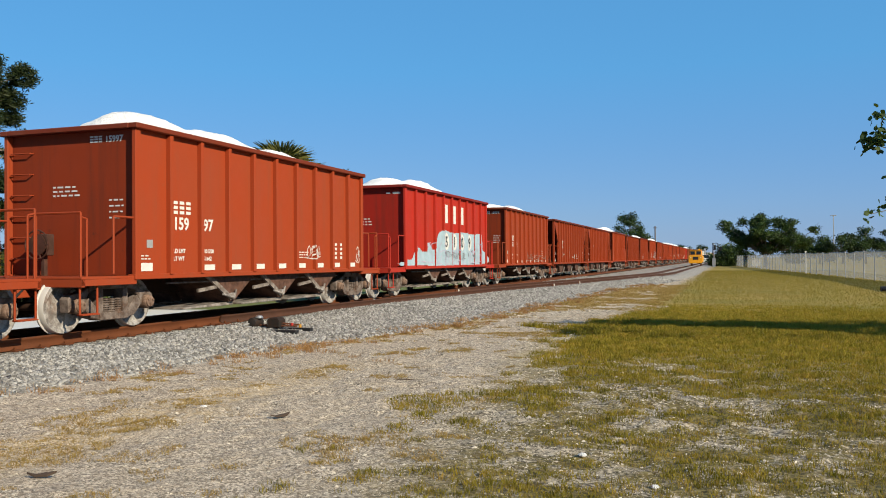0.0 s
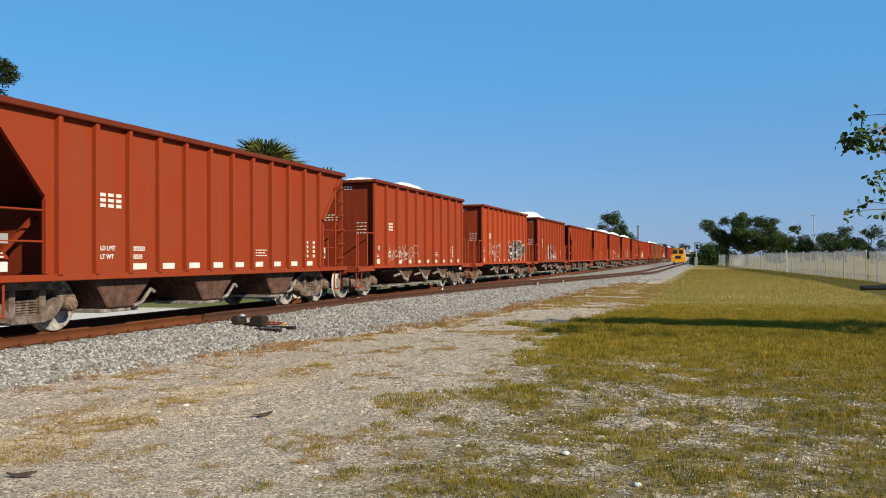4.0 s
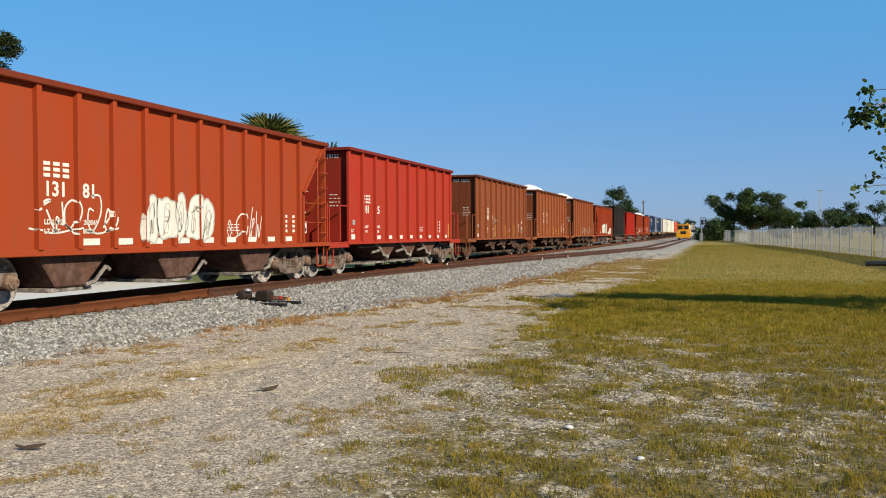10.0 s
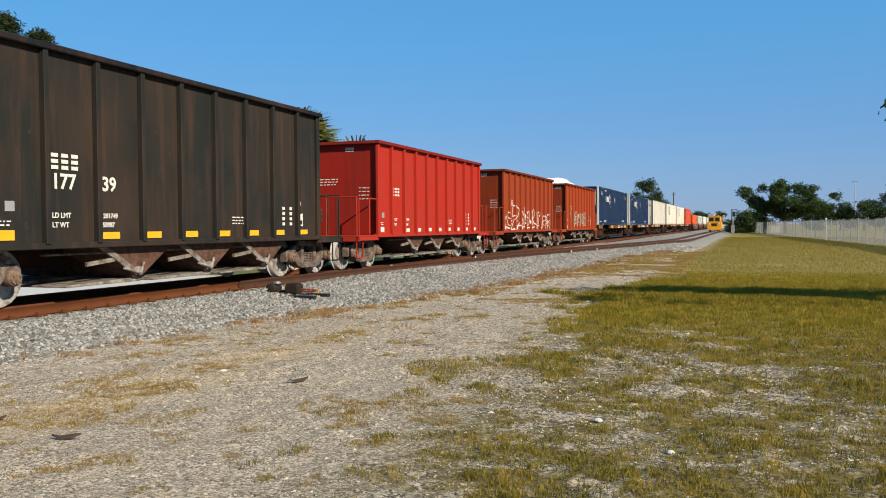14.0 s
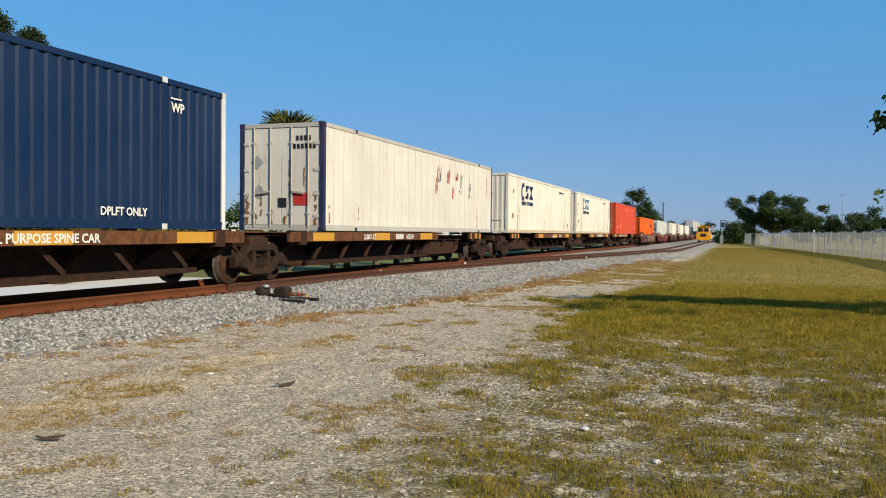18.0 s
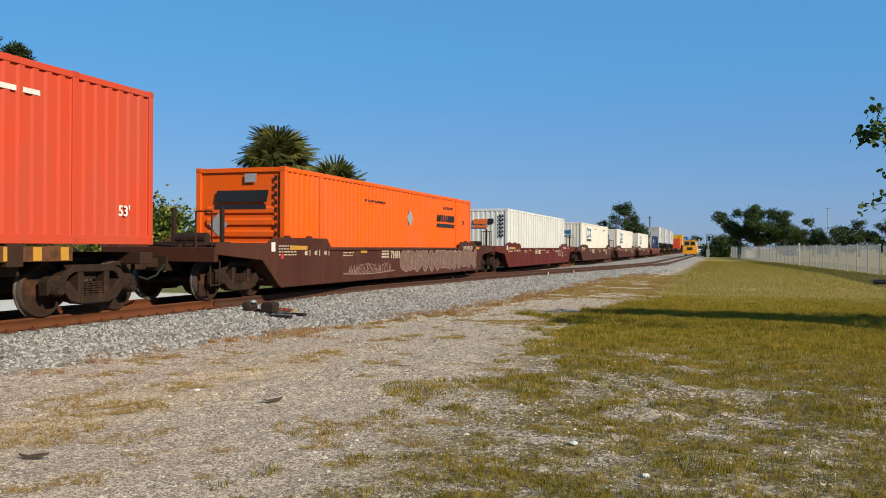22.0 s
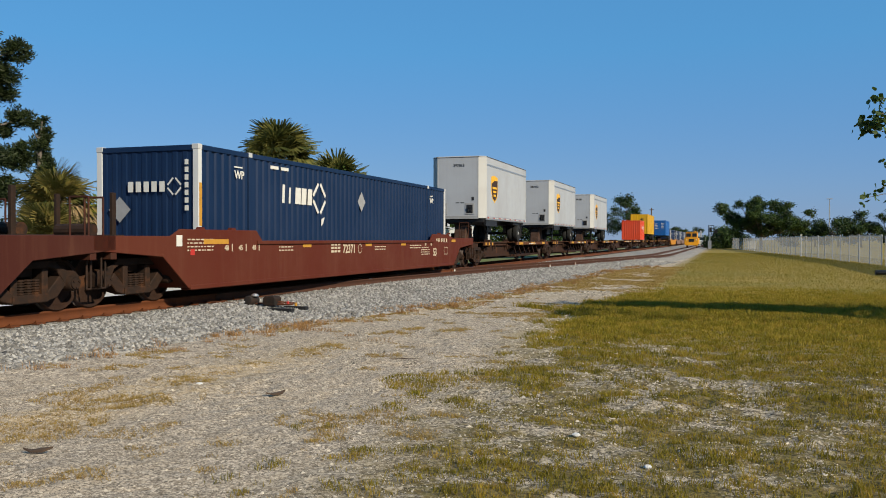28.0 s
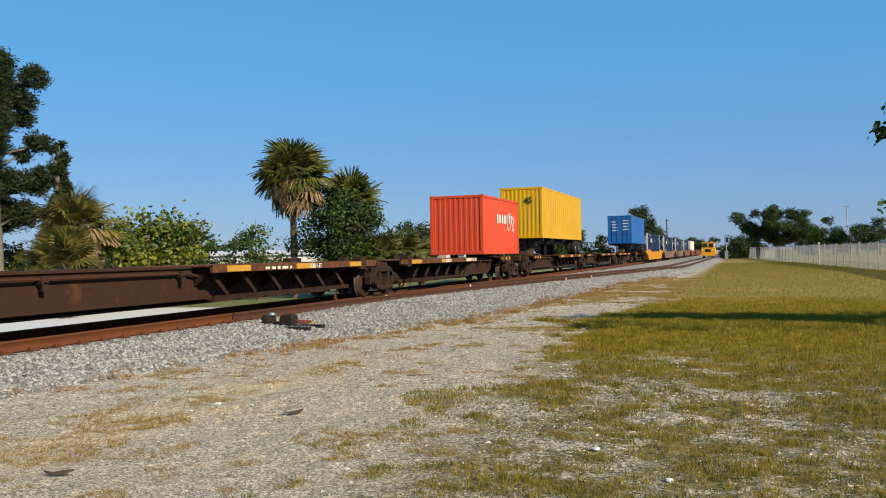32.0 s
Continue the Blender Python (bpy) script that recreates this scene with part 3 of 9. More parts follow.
def hopper_open(name, L, top):
    """An older open hopper whose end slopes leave the end platforms uncovered under the side sheets."""
    root = thing(name, "", "hopper car")
    for s in (1, -1):
        part("side_sheet", G().prism([(0.08, top - 0.06), (1.22, 2.30), (1.30, 2.1), (1.30, 0.98), (L - 1.30, 0.98), (L - 1.30, 2.1), (L - 1.22, 2.30), (L - 0.08, top - 0.06)], *sorted((s * 1.44, s * 1.465))), M["paint"], root)
        part("side_sill", G().box(*sorted((s * 1.36, s * 1.535)), -0.28, L + 0.28, 0.88, 0.99), M["paint"], root, bevel=0.01)
        part("top_chord", G().box(*sorted((s * 1.41, s * 1.60)), -0.06, L + 0.06, top - 0.11, top), M["paint"], root, bevel=0.015)
        for e, y in ((-1, 0.0), (1, L)):
            part("corner_post", G().box(*sorted((s * 1.40, s * 1.52)), *sorted((y, y - e * 0.11)), 0.98, top - 0.1), M["paint"], root, bevel=0.01)
            part("edge_angle", G().bar((s * 1.48, y - e * 0.16, top - 0.2), (s * 1.48, y - e * 1.24, 2.28), 0.08, 0.08).bar((s * 1.48, y - e * 1.27, 2.2), (s * 1.48, y - e * 1.27, 1.0), 0.08, 0.08), M["paint"], root)
            part("side_rail", G().cyl((s * 1.46, y - e * 0.1, 1.52), (s * 1.46, y - e * 1.28, 1.52), 0.018, 6).cyl((s * 1.46, y - e * 0.1, 2.02), (s * 1.46, y - e * 1.28, 2.02), 0.018, 6), M["paint"], root)
    for y, s in ((0.0, -1), (L, 1)):
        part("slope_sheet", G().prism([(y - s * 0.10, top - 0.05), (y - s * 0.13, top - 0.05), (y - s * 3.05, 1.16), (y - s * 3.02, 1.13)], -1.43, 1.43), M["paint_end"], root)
        part("end_chord", G().box(-1.41, 1.41, *sorted((y + s * 0.05, y - s * 0.12)), top - 0.108, top - 0.002), M["paint"], root, bevel=0.012)
        part("end_platform", G().box(-1.4, 1.4, *sorted((y + s * 0.28, y - s * 1.3)), 0.90, 0.96).box(-1.5, 1.5, *sorted((y + s * 0.20, y + s * 0.28)), 0.78, 0.96), M["paint"], root, bevel=0.006)
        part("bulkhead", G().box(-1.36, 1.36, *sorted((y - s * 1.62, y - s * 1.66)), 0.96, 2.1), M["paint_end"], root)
        part("draft_sill", G().box(-0.26, 0.26, *sorted((y + s * 0.42, y - s * 1.8)), 0.60, 0.90), M["paint"], root, bevel=0.01)
        for x in (0.42, -0.42):
            part("end_post", G().box(x - 0.055, x + 0.055, *sorted((y - s * 0.02, y - s * 0.13)), 0.96, top - 0.1), M["paint"], root, bevel=0.008)
            k = 1 if x > 0 else -1
            part("end_brace", G().bar((k * 1.40, y - s * 0.10, 2.22), (k * 0.36, y - s * 0.16, 1.02), 0.08, 0.08), M["paint"], root)
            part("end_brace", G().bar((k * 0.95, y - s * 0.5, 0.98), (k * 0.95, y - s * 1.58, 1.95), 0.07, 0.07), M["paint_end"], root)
        part("cross_tie", G().box(-1.4, 1.4, *sorted((y - s * 0.03, y - s * 0.10)), 2.02, 2.12), M["paint"], root)
        part("brake_gear", G().tube([(-1.0, y - s * 0.55, 1.05), (-0.4, y - s * 0.7, 1.35), (0.3, y - s * 0.55, 1.22), (0.9, y - s * 0.75, 1.30), (1.2, y - s * 0.6, 1.05)], 0.035, 6).box(-0.2, 0.15, *sorted((y - s * 0.6, y - s * 0.95)), 1.0, 1.32).cyl((0.75, y - s * 0.5, 1.12), (0.75, y - s * 0.9, 1.12), 0.12, 10), M["iron"], root, colour=(0.10, 0.055, 0.04))
        side = 1 if s == 1 else -1
        rungs(root, [(side * 1.53, y - s * 0.30, 1.25 + 0.40 * i) for i in range(6)], 0.42, 90 if side == 1 else -90)
        part("ladder_stile", G().cyl((side * 1.53, y - s * 0.52, 0.98), (side * 1.53, y - s * 0.52, top - 0.5), 0.022, 6).cyl((side * 1.53, y - s * 0.09, 0.98), (side * 1.53, y - s * 0.09, top - 0.1), 0.022, 6), M["paint"], root)
        part("air_tank", G().lathe([(0.02, -0.5), (0.15, -0.46), (0.18, -0.4), (0.18, 0.4), (0.15, 0.46), (0.02, 0.5)], (0.5, y - s * 0.9, 1.2), "x", 16).tube([(0.0, y - s * 0.9, 1.2), (-0.6, y - s * 0.7, 1.5), (-0.6, y - s * 0.3, 1.0)], 0.03, 6), M["paint"], root, smooth=True)
        part("step", G().tube([(1.46, y - s * 0.05, 0.9), (1.46, y - s * 0.05, 0.36), (1.46, y - s * 0.45, 0.36), (1.46, y - s * 0.45, 0.9)], 0.02, 6), M["paint"], root)
        coupler(root, y + s * 0.36, -s)
        truck(root, y - s * 1.27, DUSTY, PALE, (0.36, 0.24, 0.18))
    part("brake_cylinder", G().lathe([(0.05, -0.3), (0.14, -0.3), (0.15, 0.1), (0.1, 0.3), (0.03, 0.34)], (-0.5, 0.75, 1.35), "y", 14).bar((-0.9, 0.5, 1.0), (-0.1, 1.0, 1.9), 0.08, 0.1), M["paint"], root, smooth=True)
    # sill colour holds the shade beneath the car
    part("center_sill", G().box(-0.2, 0.2, 0.4, L - 0.4, 0.52, 0.95), M["iron"], root, colour=(0.035, 0.020, 0.015))
    n = 11
    side_posts(root, [1.52 + (L - 3.04) * i / n for i in range(n + 1)], 1.46, 0.98, top - 0.1)
    bays_round(root, [L * 0.265, L * 0.5, L * 0.735])
    return root


def heap(name, L, top, humps, seed):
    """Crushed stone heaped in an open car: low along the rims, in humps along the middle."""
    rng = random.Random(seed)
    nx, ny = 22, 72
    vs, fs = [], []
    for j in range(ny + 1):
        y = 0.14 + (L - 0.28) * j / ny
        for i in range(nx + 1):
            x = -1.42 + 2.84 * i / nx
            e = min((y - 0.1) / 0.9, (L - 0.1 - y) / 0.9, 1.0)
            h = 0.84 * sum(a * math.exp(-((y - c) / (1.15 * w)) ** 2) for c, w, a in humps)
            z = -0.30 + h * max(0.0, 1 - (abs(x) / 1.5) ** 1.7) * max(0.0, e) ** 0.6
            z += 0.05 * (noise.noise(Vector((x * 2.2, y * 2.2, seed))) + 0.6 * noise.noise(Vector((x * 7, y * 7, seed)))) + rng.uniform(-0.012, 0.012)
            vs.append((x, y, z))
    for j in range(ny):
        fs += [(j * (nx + 1) + i, j * (nx + 1) + i + 1, (j + 1) * (nx + 1) + i + 1, (j + 1) * (nx + 1) + i) for i in range(nx)]
    n = len(vs)
    rim = [i for i in range(nx + 1)] + [j * (nx + 1) + nx for j in range(1, ny + 1)] + [ny * (nx + 1) + i for i in range(nx - 1, -1, -1)] + [j * (nx + 1) for j in range(ny - 1, 0, -1)]
    vs += [(vs[i][0], vs[i][1], -0.95) for i in rim]
    m = len(rim)
    fs += [(rim[(k + 1) % m], rim[k], n + k, n + (k + 1) % m) for k in range(m)] + [tuple(range(n, n + m))[::-1]]
    me = bpy.data.meshes.new(name)
    me.from_pydata(vs, [], fs)
    me.polygons.foreach_set("use_smooth", [True] * len(me.polygons))
    me.materials.append(M["stone"])
    return me


# ---- containers ----


def wave(L, pitch=0.278, depth=0.036, duty=0.5):
    """The corrugated line of a container wall: (along, out)."""
    n = max(1, round(L / pitch))
    p = L / n
    out = []
    for i in range(n):
        a = i * p
        out += [(a + p * 0.02, 0.0), (a + p * (0.48 - 0.1), 0.0), (a + p * 0.5, -depth), (a + p * 0.88, -depth)]
    return out + [(L, 0.0)]


def corrugated(g, L, z0, z1, x, s, y0=0.0, **kw):
    line = [(y0, 0.0)] + [(y0 + a, d) for a, d in wave(L, **kw)]
    pts = [(y, s * (x + d)) for y, d in line]
    back = [(y, s * (x - 0.06)) for y, _ in line][::-1]
    n = len(pts)
    vs = [(u, y, z) for z in (z0, z1) for y, u in pts]
    fs = [(i, i + 1, n + i + 1, n + i) for i in range(n - 1)]
    g.add(vs, fs)
    return g


def container(name, L, W, H, paint, label, side="wave", end="wave", posts=None, rail=None, rib=None, back=None):
    """A freight container: origin under the middle of the end that faces the camera's way."""
    root = thing(name, label, "shipping container", "containers on the train")
    x = W / 2
    posts, rail = posts or paint, rail or paint
    cols = [(0.0, 0.12), (L - 0.12, L)]
    if L > 15:
        cols += [(1.93, 2.07), (L - 2.07, L - 1.93)]
    for s in (1, -1):
        g = G()
        if side == "wave":
            corrugated(g, L - 0.2, 0.15, H - 0.10, x - 0.012, s, 0.1)
            part("side_panel", g, M["box"], root, colour=paint)
        else:
            me = G().box(*sorted((s * (x - 0.05), s * (x - 0.018))), 0.1, L - 0.1, 0.15, H - 0.1)
            part("side_panel", me, M["box"], root, colour=paint)
            step = 0.61 if side == "seam" else 0.62
            w = 0.012 if side == "seam" else 0.05
            rb = G().box(*sorted((s * (x - 0.02), s * (x - (0.011 if side == "seam" else 0.0)))), -w, w, 0.15, H - 0.1).mesh("panel_rib", M["box"])
            for i in range(1, int(L / step)):
                part("panel_rib", rb, None, root, colour=rib or tuple(c * 0.8 for c in paint), at=(0, i * step, 0))
        part("bottom_rail", G().box(*sorted((s * (x - 0.08), s * x)), 0.1, L - 0.1, 0.0, 0.16), M["box"], root, bevel=0.008, colour=rail)
        part("top_rail", G().box(*sorted((s * (x - 0.07), s * (x + 0.002))), 0.1, L - 0.1, H - 0.11, H), M["box"], root, bevel=0.008, colour=rail)
        for i, (a, b) in enumerate(cols):
            part("corner_post", G().box(*sorted((s * (x - 0.14), s * (x + 0.004))), a, b, 0.0, H), M["box"], root, bevel=0.008, colour=(back if back and i == 1 else posts) if i < 2 else paint)
            for z0, z1 in ((H - 0.10, H + 0.012), (-0.006, 0.11)):
                part("corner_casting", G().box(*sorted((s * (x - 0.16), s * (x + 0.008))), a - 0.008, b + 0.008, z0, z1), M["box"], root, bevel=0.008, colour=tuple(c * 0.85 for c in posts))
    part("roof", G().box(-x + 0.06, x - 0.06, 0.06, L - 0.06, H - 0.04, H - 0.01), M["box"], root, colour=paint)
    part("floor_frame", G().box(-x + 0.05, x - 0.05, 0.1, L - 0.1, 0.03, 0.14), M["iron"], root, colour=(0.1, 0.09, 0.08))
    part("rear_end", G().box(-x + 0.12, x - 0.12, L - 0.06, L - 0.02, 0.1, H - 0.05), M["box"], root, colour=paint)
    part("end_header", G().box(-x + 0.14, x - 0.14, 0.0, 0.09, H - 0.12, H - 0.005), M["box"], root, bevel=0.006, colour=rail)
    part("end_sill", G().box(-x + 0.14, x - 0.14, 0.0, 0.09, 0.0, 0.14), M["box"], root, bevel=0.006, colour=rail)
    w = 2 * x - 0.28
    if end == "wave":
        g = G()
        corrugated(g, w, 0.14, H - 0.12, 0, 1, 0, pitch=0.245, depth=0.014)
        g.v = [(y - w / 2, -u + 0.02, z) for u, y, z in g.v]
        part("front_end", g, M["box"], root, colour=paint)
    elif end == "slats":
        g = G().box(-w / 2, w / 2, 0.05, 0.08, 0.14, H - 0.12)
        e = part("front_end", g, M["box"], root, colour=paint)
        for i in range(6):
            z = 0.2 + i * 0.30
            part("slat", G().prism([(0.05, z), (0.0, z + 0.05), (0.0, z + 0.17), (0.05, z + 0.22)], -w / 2 + 0.18, w / 2 - 0.18), M["box"], e, colour=paint)
    else:
        for s in (1, -1):
            a, b = sorted((s * 0.006, s * (w / 2)))
            d = part("door", G().box(a, b, 0.02, 0.06, 0.15, H - 0.13), M["box"], root, bevel=0.006, colour=paint)
            for fx in (0.28, 0.72):
                xx = s * w / 2 * fx
                part("lock_rod", G().cyl((xx, -0.01, 0.1), (xx, -0.01, H - 0.1), 0.018, 8).box(xx - 0.05, xx + 0.05, -0.025, 0.02, 0.45, 0.5).box(xx - 0.05, xx + 0.05, -0.025, 0.02, H - 0.55, H - 0.5), M["box"], d, colour=tuple(c * 0.75 for c in paint) if end == "doors" else (0.36, 0.31, 0.28))
            part("handle", G().bar((s * w / 2 * 0.30, -0.03, 1.05), (s * w / 2 * 0.62, -0.03, 1.0), 0.03, 0.05), M["box"], d, colour=tuple(c * 0.6 for c in paint))
            for z in (0.35, 0.95, 1.6, 2.3):
                if z < H - 0.2:
                    part("hinge", G().box(*sorted((s * (w / 2 - 0.16), s * (w / 2 + 0.03))), 0.0, 0.03, z, z + 0.08), M["box"], d, colour=tuple(c * 0.8 for c in paint))
            if end == "doors5":
                for k in range(1, 5):
                    zz = 0.15 + (H - 0.28) * k / 5
                    part("door_rib", G().box(a + 0.05, b - 0.05, 0.0, 0.02, zz - 0.04, zz + 0.04), M["box"], d, colour=paint)
    return root


def clean(ob, mat="box_clean"):
    """Sound paint without rust for the newer boxes."""
    for o in ob.children_recursive:
        if o.type == "MESH" and o.data.materials[0] == M["box"]:
            o.data.materials[0] = M[mat]
    return ob


# ---- platforms for containers and trailers ----
RUSTY = (0.048, 0.021, 0.012)


def spine_unit(name, L, label, front=True, rear=False, paint=RUSTY, reach=9.2, top=1.10):
    """One platform of an articulated spine car between truck centres 0 and L."""
    root = thing(name, label, "flat car", "spine car platforms")
    part("spine", G().prism([(0.2, 1.04), (0.2, 0.72), (1.7, 0.66), (2.4, 0.30), (L - 2.4, 0.30), (L - 1.7, 0.66), (L - 0.2, 0.72), (L - 0.2, 1.04)], -0.42, 0.42), M["iron"], root, bevel=0.012, colour=paint)
    part("spine_flange", G().box(-0.55, 0.55, 0.3, L - 0.3, 1.03, 1.08).box(-0.5, 0.5, 2.5, L - 2.5, 0.26, 0.30), M["iron"], root, colour=paint)
    for s in (1, -1):
        for a, b, n in ((0.7, 2.3, 4), (L - reach, L - 1.0, 5)):
            d = part("deck", G().box(*sorted((s * 0.42, s * 1.27)), a, b, top - 0.04, top).box(*sorted((s * 1.20, s * 1.29)), a, b, 0.94, top), M["iron"], root, bevel=0.006, colour=(0.20, 0.078, 0.032))
            for k in range(3 if s == 1 else 0):
                y = a + (b - a) * (0.06 + 0.36 * k)
                part("marker", G().box(*sorted((s * 1.285, s * 1.297)), y, y + (b - a) * 0.11, 0.955, top - 0.015), M["yellow"], d)
        # arms, channels and hangers carry the under-deck shade in their colour
        for i in range(7):
            y = (1.2 if i == 0 else L - reach + 0.2 + (reach - 1.6) * (i - 1) / 5)
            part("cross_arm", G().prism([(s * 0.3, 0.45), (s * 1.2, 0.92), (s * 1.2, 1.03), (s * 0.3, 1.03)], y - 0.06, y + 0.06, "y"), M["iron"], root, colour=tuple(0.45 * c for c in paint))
        part("spine_web", G().prism([(1.9, 1.05), (1.9, 0.62), (2.5, 0.36), (L - reach + 0.8, 0.36), (L - reach + 0.8, 1.05)], *sorted((s * 0.62, s * 0.68))), M["iron"], root, bevel=0.01, colour=paint)
        part("spine_cap", G().box(*sorted((s * 0.42, s * 0.74)), 1.9, L - reach + 0.8, 1.03, 1.085), M["iron"], root, bevel=0.01, colour=tuple(c * 1.2 for c in paint))
        # channel dimmed as well: shade below the deck, set as colour
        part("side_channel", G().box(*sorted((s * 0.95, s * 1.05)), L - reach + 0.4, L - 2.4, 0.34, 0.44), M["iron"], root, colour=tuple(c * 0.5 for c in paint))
        for i in range(6 if s == 1 else 0):
            y = L - reach + 0.9 + (reach - 3.6) * i / 5
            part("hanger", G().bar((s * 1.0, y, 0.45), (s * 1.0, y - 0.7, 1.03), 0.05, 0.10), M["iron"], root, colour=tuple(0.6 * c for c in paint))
        for y in (1.7, L - 1.9):
            part("pedestal", G().box(*sorted((s * 1.0, s * 1.30)), y - 0.16, y + 0.16, 0.86, 1.22).box(*sorted((s * 0.5, s * 1.05)), y - 0.10, y + 0.10, 0.82, 1.02), M["iron"], root, bevel=0.01, colour=paint)
    part("bolster_end", G().box(-1.05, 1.05, -0.4, 0.4, 0.82, 1.04), M["iron"], root, bevel=0.015, colour=paint)
    part("air_pipe", G().tube([(0.80, 1.7, 0.93), (0.80, 3.6, 0.95), (0.78, L - reach - 0.2, 0.94), (0.80, L - reach + 0.3, 0.84), (0.80, L - reach + 1.0, 0.97)], 0.03, 7), M["iron"], root, colour=(0.09, 0.035, 0.018))
    for y in (2.6, 4.2, L - reach - 0.4):
        part("pipe_bracket", G().box(0.67, 0.86, y - 0.07, y + 0.07, 0.86, 1.0).box(0.80, 0.86, y - 0.05, y + 0.05, 0.74, 0.9), M["iron"], root, bevel=0.008, colour=(0.05, 0.025, 0.016))
    part("end_box", G().box(0.66, 1.02, 1.55, 2.0, 0.70, 1.10), M["iron"], root, bevel=0.015, colour=(0.06, 0.03, 0.02))
    part("box_label", G().box(1.02, 1.025, 1.62, 1.90, 0.86, 1.04), M["rust"], root)
    part("brake_pipe", G().tube([(0.45, 0.3, 0.85), (0.5, 3.0, 0.95), (0.48, L * 0.5, 0.9), (0.5, L - 0.5, 0.95)], 0.03, 6), M["iron"], root, colour=(0.06, 0.035, 0.025))
    if rear:
        for o in root.children_recursive:
            if o.name.startswith(("deck", "marker", "cross_arm", "spine_web", "spine_cap", "side_channel", "hanger", "air_pipe", "pipe_bracket", "end_box", "box_label")):
                o.data.transform(Matrix.Translation((0, L, 0)) @ Matrix.Scale(-1, 4, (0, 1, 0)))
                o.data.flip_normals()
    truck(root, 0.0, DARK, BROWN)
    if front:
        coupler(root, -1.75, 1)
        part("end_sill", G().box(-0.3, 0.3, -1.5, 0.0, 0.66, 0.98).box(-1.3, 1.3, -1.35, -1.0, 0.86, 1.08), M["iron"], root, bevel=0.01, colour=paint)
        for s in (1, -1):
            part("step", G().tube([(s * 1.25, -1.3, 0.9), (s * 1.25, -1.3, 0.4), (s * 1.25, -0.95, 0.4), (s * 1.25, -0.95, 0.9)], 0.02, 6).tube([(s * 1.25, -1.3, 1.05), (s * 1.25, -1.3, 1.8), (s * 0.8, -1.3, 1.8), (s * 0.8, -1.3, 1.05)], 0.018, 6), M["iron"], root, colour=paint)
    if rear:
        truck(root, L, DARK, BROWN)
        part("end_sill", G().box(-0.3, 0.3, L, L + 1.5, 0.66, 0.98).box(-1.3, 1.3, L + 1.0, L + 1.35, 0.86, 1.08), M["iron"], root, bevel=0.01, colour=paint)
        coupler(root, L + 1.75, -1)
    return root


